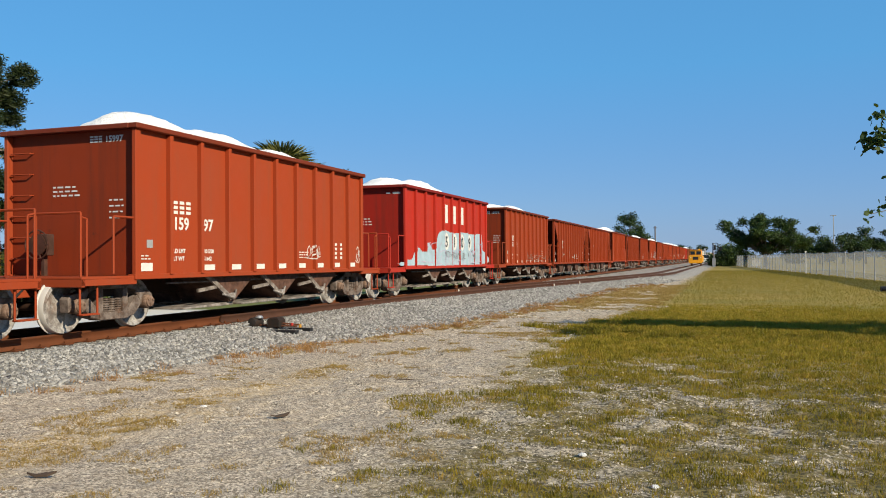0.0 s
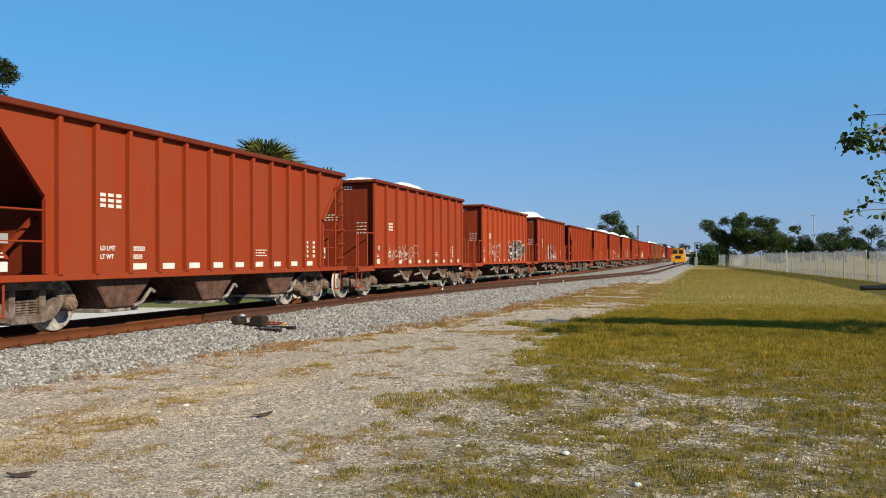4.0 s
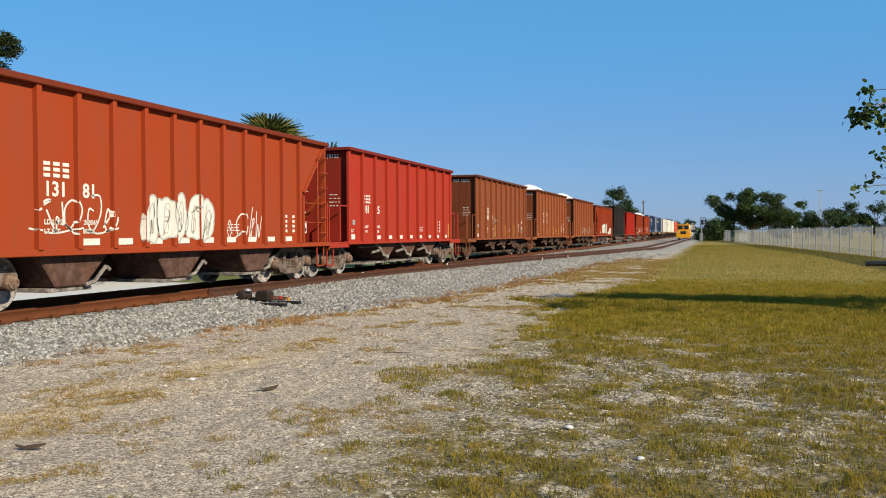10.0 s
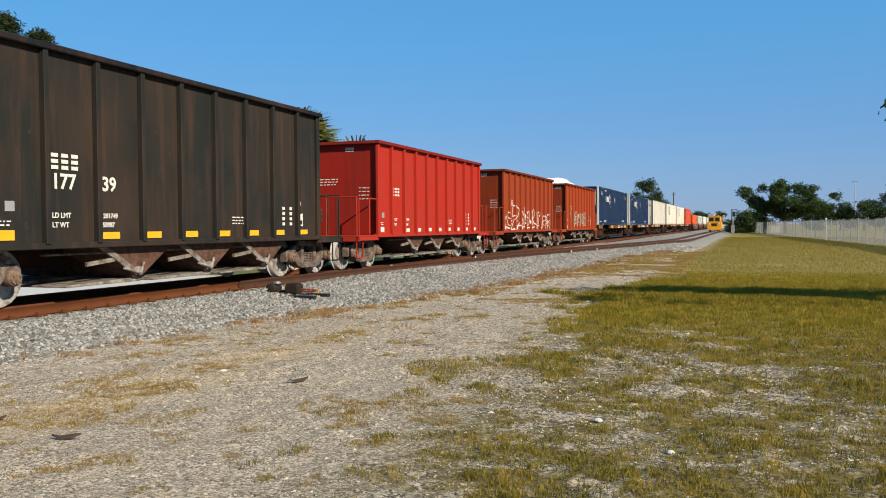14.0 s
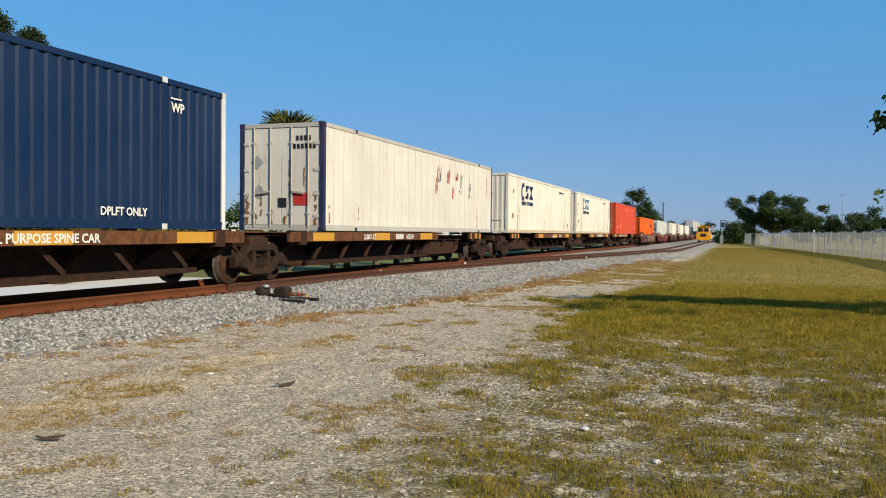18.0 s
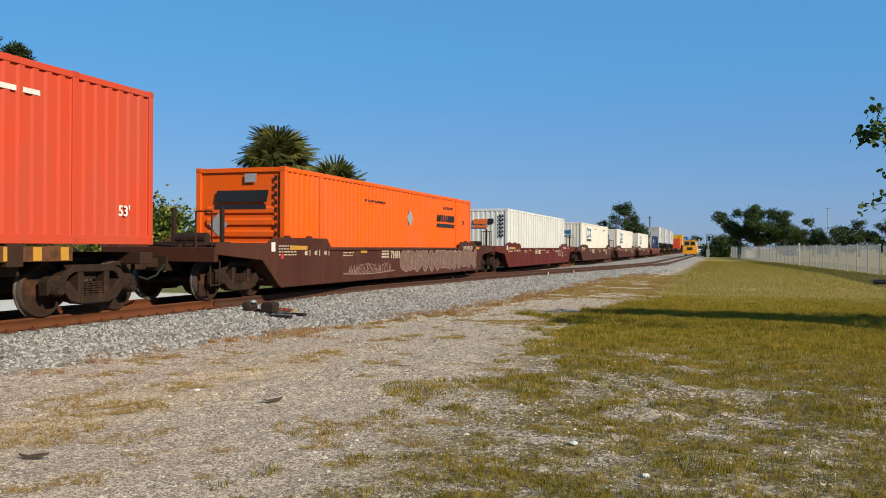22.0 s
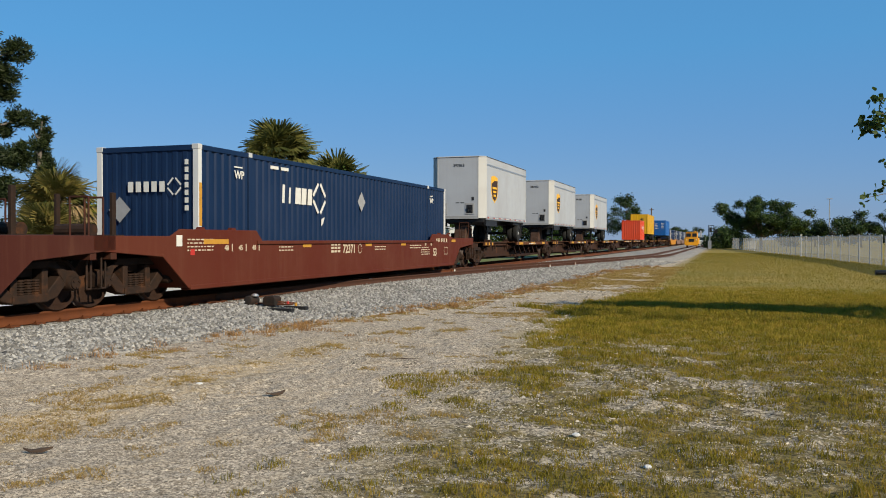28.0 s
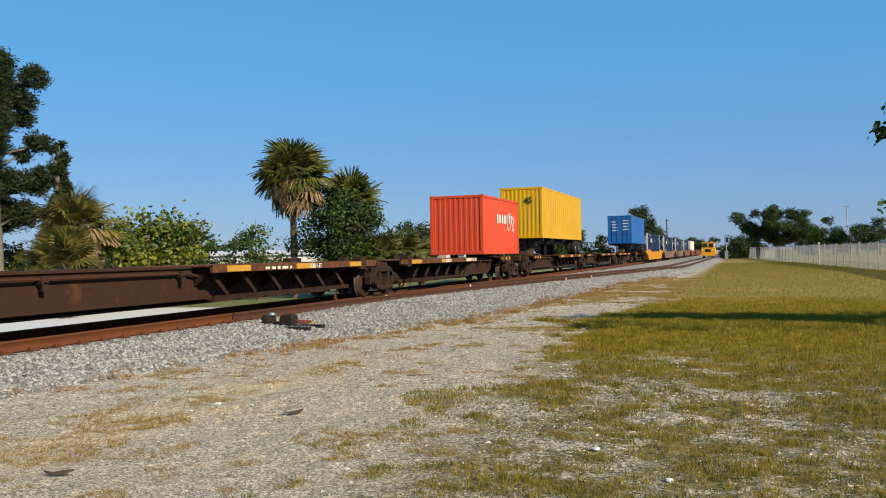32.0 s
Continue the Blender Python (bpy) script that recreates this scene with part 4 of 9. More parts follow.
def well_car(name, label, paint):
    """A container well car; origin at the near end of the loaded container."""
    root = thing(name, label, "well car", "well cars")
    Lw = 16.6
    for s in (1, -1):
        prof = [(-3.0, 1.28), (-3.0, 1.02), (-1.15, 0.88), (-0.35, 0.24), (Lw + 0.35, 0.24), (Lw + 1.15, 0.88), (Lw + 3.0, 1.02), (Lw + 3.0, 1.28), (Lw + 0.2, 1.28), (Lw - 0.4, 1.42), (Lw - 2.2, 1.42), (Lw - 2.5, 1.15), (2.5, 1.15), (2.2, 1.42), (-0.6, 1.42), (-0.9, 1.28)]
        part("side", G().prism(prof, *sorted((s * 1.43, s * 1.49))), M["paint"], root, bevel=0.01, colour=paint)
        part("top_chord", G().box(*sorted((s * 1.40, s * 1.535)), 2.2, Lw - 2.2, 1.10, 1.19), M["paint"], root, bevel=0.015, colour=paint)
        part("bottom_chord", G().box(*sorted((s * 1.25, s * 1.51)), -0.3, Lw + 0.3, 0.20, 0.30), M["paint"], root, bevel=0.015, colour=tuple(c * 0.8 for c in paint))
        for y in (0.15, 1.3, Lw - 1.3, Lw - 0.15):
            part("guide", G().prism([(y - 0.10, 1.42), (y + 0.10, 1.42), (y + 0.06, 1.47), (y - 0.06, 1.47)], *sorted((s * 1.36, s * 1.46))), M["paint"], root, colour=paint)
    part("well_floor", G().box(-1.4, 1.4, -0.2, 0.6, 0.24, 0.30).box(-1.4, 1.4, Lw - 0.6, Lw + 0.2, 0.24, 0.30).box(-1.4, 1.4, Lw / 2 - 0.3, Lw / 2 + 0.3, 0.24, 0.30), M["iron"], root, colour=DARK)
    for y, s in ((0.0, -1), (Lw, 1)):
        Y = lambda d: y + s * d
        part("end_bulkhead", G().prism([(Y(0.35), 0.24), (Y(1.15), 0.90), (Y(1.15), 1.25), (Y(1.05), 1.25), (Y(1.05), 0.95), (Y(0.28), 0.30)], -1.43, 1.43), M["paint"], root, colour=paint)
        part("end_deck", G().box(-1.43, 1.43, *sorted((Y(1.1), Y(3.0))), 1.0, 1.08).box(-0.3, 0.3, *sorted((Y(1.0), Y(3.1))), 0.66, 1.0), M["iron"], root, bevel=0.01, colour=DARK)
        part("end_sill", G().box(-1.47, 1.47, *sorted((Y(2.9), Y(3.05))), 0.86, 1.18), M["iron"], root, bevel=0.01, colour=tuple(c * 0.8 for c in paint))
        for x in (1.3, -1.3):
            k = 1 if x > 0 else -1
            part("handrail", G().tube([(x, Y(2.9), 1.1), (x, Y(2.9), 1.95), (x - k * 0.4, Y(2.9), 1.95), (x - k * 0.4, Y(2.9), 1.1)], 0.018, 6), M["iron"], root, colour=tuple(c * 0.7 for c in paint))
            part("step", G().tube([(x, Y(2.95), 0.9), (x, Y(2.95), 0.36), (x, Y(2.6), 0.36), (x, Y(2.6), 0.9)], 0.02, 6), M["iron"], root, colour=DARK)
        part("standpost", G().box(0.62, 0.70, *sorted((Y(1.5), Y(1.6))), 1.05, 2.1).box(-0.70, -0.62, *sorted((Y(1.5), Y(1.6))), 1.05, 2.1).box(-0.8, 0.8, *sorted((Y(1.4), Y(2.3))), 1.08, 1.30), M["iron"], root, bevel=0.01, colour=DARK)
        part("brake_rigging", G().tube([(0.9, Y(1.3), 1.2), (0.9, Y(2.4), 1.25), (0.3, Y(2.7), 1.2), (-0.5, Y(2.6), 1.25)], 0.035, 6).cyl((-0.3, Y(1.9), 1.38), (0.5, Y(1.9), 1.38), 0.13, 12), M["iron"], root, colour=DARK)
        coupler(root, Y(3.5), -s)
        truck(root, Y(1.45), DARK, BROWN)
    return root


# ---- trailers ----


def tyre_pair(root, x, y, z, r=0.46):
    w = part("wheel", G().lathe([(0.20, -0.13), (r - 0.06, -0.13), (r - 0.01, -0.10), (r, -0.05), (r, 0.05), (r - 0.01, 0.10), (r - 0.06, 0.13), (0.27, 0.13), (0.25, 0.08), (0.12, 0.08)], (0, 0, 0), "x", 28), M["rubber"], root, smooth=True, at=(x, y, z))
    part("rim", G().lathe([(0.03, 0.02), (0.09, 0.03), (0.11, 0.0), (0.19, -0.01), (0.245, 0.09), (0.265, 0.115), (0.25, 0.12), (0.235, 0.09)], (0, 0, 0), "x", 24), M["rubber"], w, smooth=True)
    part("hub", G().lathe([(0.02, 0.0), (0.10, 0.0), (0.09, 0.09), (0.06, 0.11), (0.02, 0.11)], (0, 0, 0), "x", 14), M["grey"], w, smooth=True)
    return w


def van_trailer(name, label):
    """A short parcel van trailer with bevelled front corners, standing on its rear wheels and landing legs."""
    root = thing(name, label, "semi trailer", "van trailers")
    L, W, z0, z1, c = 8.35, 1.295, 1.13, 3.98, 0.30
    col = (0.46, 0.485, 0.52)
    plan = [(-W, L), (-W, c), (-W + c, 0.0), (W - c, 0.0), (W, c), (W, L)]
    part("van_body", G().prism(plan, z0, z1 - 0.05, "z"), M["box"], root, bevel=0.012, colour=col)
    part("roof", G().prism([(x * 1.008, y + (0.0 if y > 1 else -0.01)) for x, y in plan], z1 - 0.07, z1 - 0.006, "z"), M["box"], root, bevel=0.02, colour=(0.5, 0.5, 0.5))
    for s in (1, -1):
        part("corner_panel", G().prism([(s * (W + 0.004), c + 0.05), (s * (W + 0.004), c), (s * (W - c), -0.004), (s * (W - c - 0.04), -0.004), (s * (W - c - 0.04), 0.02), (s * (W - c), 0.02), (s * (W - 0.02), c), (s * (W - 0.02), c + 0.05)], z0 - 0.02, z1 - 0.08, "z"), M["box"], root, colour=(0.56, 0.56, 0.54))
        part("top_trim", G().box(*sorted((s * W, s * (W + 0.012))), c, L, z1 - 0.44, z1 - 0.36), M["alu"], root, bevel=0.004)
        part("bottom_rail", G().box(*sorted((s * (W - 0.05), s * (W + 0.012))), c, L, z0 - 0.10, z0 + 0.06), M["alu"], root, bevel=0.006)
        for i in range(15 if s == 1 else 0):
            y = c + 0.15 + i * 0.53
            part("reflector", G().box(*sorted((s * (W + 0.010), s * (W + 0.018))), y, y + 0.22, z0 - 0.02, z0 + 0.03), M["red"] if i % 2 == 0 else M["white"], root)
            if i % 2 == 0:
                part("reflector", G().box(*sorted((s * (W + 0.010), s * (W + 0.018))), y + 0.22, y + 0.42, z0 - 0.02, z0 + 0.03), M["white"], root)
        part("rear_post", G().box(*sorted((s * (W - 0.08), s * (W + 0.014))), L - 0.08, L, z0 - 0.1, z1 - 0.02), M["alu"], root, bevel=0.006)
        sh = part("emblem", G().prism([(0.71, 3.08), (1.27, 3.16), (1.86, 3.08), (1.89, 2.42), (1.76, 2.12), (1.30, 1.86), (0.84, 2.08), (0.68, 2.42)], *sorted((s * (W + 0.001), s * (W + 0.006)))), M["gold"], root, "brown and gold shield emblem", at=(0, 0.40, 0))
        part("emblem_field", G().prism([(0.76, 2.74), (1.21, 2.90), (1.82, 2.94), (1.82, 2.43), (1.69, 2.15), (1.30, 1.93), (0.90, 2.12), (0.76, 2.42)], *sorted((s * (W + 0.006), s * (W + 0.010)))), M["brown"], sh)
        for z in (2.52, 2.34, 2.16):
            part("emblem_bar", G().box(*sorted((s * (W + 0.010), s * (W + 0.014))), 1.30 - (z - 1.76) * 0.51, 1.30 + (z - 1.76) * 0.51, z, z + 0.10), M["gold"], sh)
        part("side_skirt", G().box(*sorted((s * (W - 0.06), s * (W - 0.02))), c, 2.2, z0 - 0.38, z0 - 0.1), M["black"], root)
        for k, x in ((0, 1.10), (1, 0.79)):
            tyre_pair(root, s * x, 7.0 + 0.0, 0.46).matrix_basis = pose(s * x, 7.0, 0.46, 0, 0, 0 if s == 1 else 180)
        leg = part("landing_leg", G().box(s * 0.72 - 0.06, s * 0.72 + 0.06, 2.3, 2.42, 0.0, 1.05).box(s * 0.72 - 0.12, s * 0.72 + 0.12, 2.24, 2.48, 0.0, 0.05), M["black"], root, bevel=0.006)
        part("brace", G().bar((s * 0.72, 2.36, 0.45), (s * 0.72, 1.5, 1.05), 0.05, 0.05).bar((s * 0.72, 2.36, 0.5), (s * 0.72, 3.2, 1.05), 0.05, 0.05), M["black"], leg)
        part("mudflap", G().box(s * 0.95 - 0.28, s * 0.95 + 0.28, 7.62, 7.65, 0.25, 0.98), M["black"], root)
    part("underframe", G().box(-0.6, -0.45, 0.3, L - 0.1, z0 - 0.28, z0).box(0.45, 0.6, 0.3, L - 0.1, z0 - 0.28, z0).box(-1.2, 1.2, 0.2, 1.5, z0 - 0.22, z0 - 0.01).box(-1.15, 1.15, 6.0, L - 0.05, z0 - 0.25, z0 - 0.01), M["black"], root, bevel=0.01)
    part("axle", G().cyl((-1.0, 7.0, 0.46), (1.0, 7.0, 0.46), 0.07, 10).box(-0.6, -0.45, 6.5, 7.5, 0.5, 0.9).box(0.45, 0.6, 6.5, 7.5, 0.5, 0.9), M["black"], root)
    part("hitch_stand", G().prism([(0.25, 0.02), (1.6, 0.02), (1.1, 0.90), (0.45, 0.90)], -0.28, 0.28).box(-0.45, 0.45, 0.25, 1.35, 0.86, 0.95), M["iron"], root, bevel=0.02, colour=(0.10, 0.06, 0.045))
    part("nose_box", G().box(0.36, 0.78, -0.02, 0.01, 1.28, 1.80), M["grey"], root, "connection box on the nose", bevel=0.008)
    part("connector", G().box(0.42, 0.72, -0.026, -0.018, 1.34, 1.72).cyl((0.5, -0.06, 1.45), (0.5, -0.02, 1.45), 0.045, 10).cyl((0.64, -0.06, 1.45), (0.64, -0.02, 1.45), 0.045, 10).tube([(0.5, -0.05, 1.45), (0.52, -0.08, 1.6), (0.66, -0.06, 1.62)], 0.02, 6), M["black"], root, bevel=0.004)
    part("hatch", G().box(-0.85, -0.52, -0.018, 0.01, 1.28, 1.82), M["grey"], root, bevel=0.01)
    part("nose_trim", G().prism([(-W - 0.006, c + 0.02), (-W + c, -0.008), (W - c, -0.008), (W + 0.006, c + 0.02), (W - 0.02, c + 0.04), (W - c, 0.03), (-W + c, 0.03), (-W + 0.02, c + 0.04)], z1 - 0.075, z1 - 0.025, "z").box(W + 0.001, W + 0.012, c, L, z1 - 0.05, z1 - 0.02), M["black"], root)
    part("nose_rail", G().box(-W + c, W - c, -0.012, 0.02, z0 - 0.06, z0 + 0.09), M["grey"], root, bevel=0.006)
    part("rear_doors", G().box(-W + 0.1, -0.01, L, L + 0.03, z0, z1 - 0.1).box(0.01, W - 0.1, L, L + 0.03, z0, z1 - 0.1), M["box"], root, bevel=0.006, colour=col)
    return root


def chassis(name, label, L):
    """A container chassis on its wheels; its top is 0.98 m up."""
    root = thing(name, label, "semi trailer", "container chassis")
    part("beam", G().box(-0.6, -0.45, 0.1, L, 0.70, 0.95).box(0.45, 0.6, 0.1, L, 0.70, 0.95), M["black"], root, bevel=0.01)
    for y in (0.15, 2.5, L * 0.5, L - 2.2, L - 0.1):
        part("cross_beam", G().box(-1.2, 1.2, y - 0.08, y + 0.08, 0.80, 0.985), M["black"], root, bevel=0.01)
    for s in (1, -1):
        for y in (L - 2.35, L - 1.05):
            for x in (1.08, 0.78):
                tyre_pair(root, s * x, y, 0.45, 0.45).matrix_basis = pose(s * x, y, 0.45, 0, 0, 0 if s == 1 else 180)
        part("landing_leg", G().box(s * 0.7 - 0.06, s * 0.7 + 0.06, 2.6, 2.72, 0.0, 0.8), M["black"], root)
    part("hitch_stand", G().prism([(0.3, 0.02), (1.6, 0.02), (1.15, 0.70), (0.5, 0.70)], -0.28, 0.28), M["iron"], root, bevel=0.02, colour=(0.10, 0.06, 0.045))
    return root


# ---- the place: ground, track bed, rails ----


def raw_mesh(name, V, F, mat, smooth=False):
    """A mesh from arrays; every face has as many corners as F has columns."""
    V, F = np.asarray(V, np.float32), np.asarray(F, np.int32)
    me = bpy.data.meshes.new(name)
    me.vertices.add(len(V))
    me.vertices.foreach_set("co", V.ravel())
    k = F.shape[1]
    me.loops.add(F.size)
    me.loops.foreach_set("vertex_index", F.ravel())
    me.polygons.add(len(F))
    me.polygons.foreach_set("loop_start", np.arange(0, F.size, k, dtype=np.int32))
    me.polygons.foreach_set("loop_total", np.full(len(F), k, np.int32))
    if smooth:
        me.polygons.foreach_set("use_smooth", np.ones(len(F), bool))
    me.update(calc_edges=True)
    me.materials.append(mat)
    return me


def siding(y):
    """Centre line of the siding that leaves the main track beside the switch stand."""
    u = min(1.0, max(0.0, (y - 13.0) / 65.0))
    return TRACK + 6.6 * u * u * (3 - 2 * u)


# the foot of the ballast and the edge of the grass: (distance along the track, x)
FOOT = [(-60, -8.6), (8, -8.55), (12, -8.3), (15, -7.65), (18.4, -7.1), (23, -6.5), (31, -6.25), (45, -5.75), (55, -4.4), (70, -3.1), (80, -2.8), (200, -2.7)]
GRASS = [(-60, -2.4), (5, -2.55), (8.5, -2.8), (11, -2.95), (13, -3.25), (15.7, -3.5), (19.6, -3.6), (22, -3.1), (26, -2.6), (36, -2.55), (45, -2.6), (62, -2.5), (80, -2.4), (110, -2.3), (200, -2.2)]


def along(table, y):
    return np.interp(y, [p[0] for p in table], [p[1] for p in table])


def bed_edge(y):
    """Where the ballast shoulder breaks, on the camera's side."""
    return min(max(TRACK + 1.75, siding(y) + 1.45), float(along(FOOT, y)) - 0.5)


def ground_material():
    k = Mat("gravel_and_grass", 0.95)
    sep = k.node("ShaderNodeSeparateXYZ")
    k.link(k.co, sep.inputs[0])
    x, y = sep.outputs[0], sep.outputs[1]
    n1, n2, n3, n4 = k.noise(0.35, 5, 0.65), k.noise(1.6, 6, 0.7), k.noise(9, 5, 0.75), k.noise(48, 4, 0.7)
    foot, edge = k.lookup(y, FOOT), k.lookup(y, GRASS)
    part_of = lambda v, a, b: k.ramp(k.math("ADD", k.math("MULTIPLY", v, 1.0 / (b - a)), -a / (b - a)), 0.0, 1.0)
    rag = k.math("ADD", k.math("MULTIPLY", k.math("SUBTRACT", n2, 0.5), 2.6), k.math("MULTIPLY", k.math("SUBTRACT", n3, 0.5), 1.2))
    right = part_of(k.math("ADD", k.math("SUBTRACT", x, edge), rag), -0.5, 0.6)
    from_foot = k.math("ADD", k.math("SUBTRACT", x, foot), k.math("MULTIPLY", rag, 0.5))
    cells = []
    for sc in (24.0, 55.0):
        v = k.node("ShaderNodeTexVoronoi", Scale=sc)
        k.link(k.co, v.inputs["Vector"])
        s2 = k.node("ShaderNodeSeparateXYZ")
        k.link(v.outputs["Color"], s2.inputs[0])
        cells.append((s2.outputs[0], v.outputs["Distance"]))
    grit = k.math("ADD", k.math("MULTIPLY", cells[0][0], 0.45), k.math("MULTIPLY", cells[1][0], 0.55))
    # packed pale sand with grey grit, darker dirt by the ballast, straw-coloured patches
    sand = k.mix(k.ramp(grit, 0.22, 0.75), (0.215, 0.168, 0.115), (0.60, 0.500, 0.375))
    sand = k.mix(k.math("MULTIPLY", k.ramp(n2, 0.44, 0.60), 0.55), sand, k.mix(n3, (0.36, 0.285, 0.195), (0.50, 0.405, 0.290)))
    sand = k.mix(k.math("MULTIPLY", k.ramp(n4, 0.52, 0.39), 0.92), sand, (0.062, 0.048, 0.034))
    sand = k.mix(k.math("MULTIPLY", k.ramp(k.noise(20, 4, 0.7), 0.47, 0.37), 0.75), sand, (0.115, 0.092, 0.066))
    dirt = k.mix(k.ramp(grit, 0.2, 0.8), (0.145, 0.113, 0.083), (0.48, 0.415, 0.325))
    sand = k.mix(k.math("MULTIPLY", part_of(from_foot, 1.9, 0.3), 0.85), sand, dirt)
    straw = k.mix(n3, (0.30, 0.19, 0.07), (0.46, 0.34, 0.16))
    line = k.math("MULTIPLY", part_of(k.math("ABSOLUTE", k.math("ADD", k.math("ADD", x, 5.75), k.math("MULTIPLY", rag, 0.6)), 0.0), 0.75, 0.25), part_of(y, 13.0, 11.5))
    verge = k.math("MULTIPLY", part_of(k.math("ABSOLUTE", k.math("SUBTRACT", from_foot, 0.55), 0.0), 0.75, 0.25), part_of(y, 12.0, 17.0))
    far_strip = k.math("MULTIPLY", part_of(y, 20.0, 30.0), k.ramp(n2, 0.26, 0.45))
    dry = k.math("MULTIPLY", k.math("MAXIMUM", k.math("MAXIMUM", line, verge), far_strip), k.ramp(n3, 0.40, 0.56))
    sand = k.mix(k.math("MULTIPLY", dry, 0.45), sand, straw)
    # turf: stony dirt shows through near the camera, close grass further off
    stony = k.mix(k.ramp(grit, 0.25, 0.8), (0.060, 0.046, 0.028), (0.45, 0.375, 0.268))
    moss = k.mix(k.ramp(grit, 0.2, 0.8), (0.034, 0.028, 0.006), (0.180, 0.137, 0.034))
    moss = k.mix(k.math("MULTIPLY", k.ramp(n3, 0.46, 0.60), 0.5), moss, (0.155, 0.096, 0.026))
    open_soil = k.math("ADD", k.ramp(n2, 0.47, 0.56), k.math("MULTIPLY", part_of(x, 0.2, 2.2), -0.55))
    bed = k.mix(k.math("MAXIMUM", open_soil, 0.06), moss, stony)
    turf = k.mix(k.ramp(n3, 0.3, 0.7), (0.165, 0.122, 0.014), (0.265, 0.193, 0.024))
    turf = k.mix(k.ramp(n1, 0.45, 0.62), turf, k.mix(n3, (0.24, 0.160, 0.030), (0.30, 0.205, 0.045)))
    broad = k.noise(0.13, 3, 0.5)
    turf = k.mix(k.math("MULTIPLY", k.ramp(broad, 0.50, 0.36), 0.55), turf, (0.105, 0.105, 0.012))
    turf = k.mix(k.math("MULTIPLY", k.ramp(k.noise(0.22, 4, 0.6), 0.55, 0.68), 0.6), turf, (0.34, 0.235, 0.065))
    turf = k.mix(part_of(y, 11.0, 19.0), bed, turf)
    c = k.mix(right, sand, turf)
    # beyond the track: a pale sandy yard, then lawn
    far = k.ramp(k.math("MULTIPLY", k.math("ADD", x, 40.0), 0.025), 0.56, 0.58)
    yard = k.ramp(k.math("ADD", k.math("MULTIPLY", y, 0.02), k.math("MULTIPLY", n2, 0.05)), 0.64, 0.66)
    lawn = k.mix(n3, (0.0774, 0.0968, 0.0193), (0.1451, 0.1499, 0.0436))
    c2 = k.mix(yard, k.mix(n4, (0.4838, 0.4693, 0.4401), (0.5515, 0.537, 0.508)), lawn)
    k.colour(k.mix(far, c2, c))
    k.bump(k.math("ADD", k.math("MULTIPLY", n3, 0.8), k.math("MULTIPLY", cells[0][1], -0.35)), 0.6, 0.012)
    return k.m


def ballast_material(name, base):
    k = Mat(name, 0.95)
    v = k.node("ShaderNodeTexVoronoi", Scale=17.0)
    k.link(k.co, v.inputs["Vector"])
    n = k.noise(2.0, 5)
    tone = k.mix(v.outputs["Color"], tuple(c * 0.55 for c in base), tuple(min(1, c * 1.5) for c in base))
    k.colour(k.mix(k.ramp(n, 0.4, 0.7), k.mix(0.5, tone, base), k.mix(0.4, tone, (0.1935, 0.1499, 0.1161))))
    k.bump(v.outputs["Distance"], 0.9, 0.05)
    return k.m


M["ground"] = ground_material()
M["ballast"] = ballast_material("ballast_bed", (0.27, 0.252, 0.222))
M["tie"] = flat("weathered_tie", (0.085, 0.055, 0.04), 0.9, 0, 9, 0.5, 0.5)


def stone_material():
    k = Mat("ballast_stones", 0.95)
    r = k.island()
    a = k.ramp(k.math("POWER", r, 1.4), 0.0, 1.0, (0.080, 0.079, 0.076, 1), (0.42, 0.408, 0.378, 1))
    k.colour(k.mix(k.math("MULTIPLY", k.noise(30, 3), 0.35), a, (0.2129, 0.1838, 0.1499)))
    return k.m


def blade_material(name, lo, hi, dry):
    k = Mat(name, 0.75)
    r = k.island()
    k.tone = k.mix(k.ramp(k.noise(2.6, 5, 0.7), 0.44, 0.62), k.mix(r, lo, hi), k.mix(r, dry, hi))
    k.colour(k.tone)
    return k.thin(0.4)


M["stones"] = stone_material()
M["blade"] = blade_material("grass_blades", (0.070, 0.062, 0.004), (0.265, 0.212, 0.015), (0.35, 0.215, 0.036))
M["midblade"] = blade_material("tall_grass_blades", (0.100, 0.088, 0.006), (0.29, 0.232, 0.016), (0.39, 0.245, 0.040))
M["farblade"] = blade_material("rough_grass_blades", (0.125, 0.108, 0.012), (0.25, 0.200, 0.024), (0.33, 0.225, 0.048))
M["rustblade"] = blade_material("dead_rusty_weeds", (0.24, 0.125, 0.042), (0.40, 0.235, 0.088), (0.27, 0.125, 0.045))
M["dryblade"] = blade_material("dry_grass_blades", (0.25, 0.165, 0.040), (0.38, 0.27, 0.085), (0.25, 0.14, 0.040))


def dip(x, y):
    """The ground beyond the track lies half a metre lower."""
    u, v = min(1.0, max(0.0, (-15.0 - x) / 4.0)), min(1.0, max(0.0, (y - 56.0) / 20.0))
    return -0.5 * u * u * (3 - 2 * u) * (1 - v * v * (3 - 2 * v))


def field(x, y, f, seed):
    """Smooth noise for many points, by a coarse lattice."""
    r = np.random.default_rng(seed).uniform(0, 1, (256, 256))
    u, v = x * f + 100, y * f + 100
    i, j = np.floor(u).astype(int), np.floor(v).astype(int)
    a, b = u - i, v - j
    a, b = a * a * (3 - 2 * a), b * b * (3 - 2 * b)
    g = lambda p, q: r[p % 256, q % 256]
    return (g(i, j) * (1 - a) + g(i + 1, j) * a) * (1 - b) + (g(i, j + 1) * (1 - a) + g(i + 1, j + 1) * a) * b


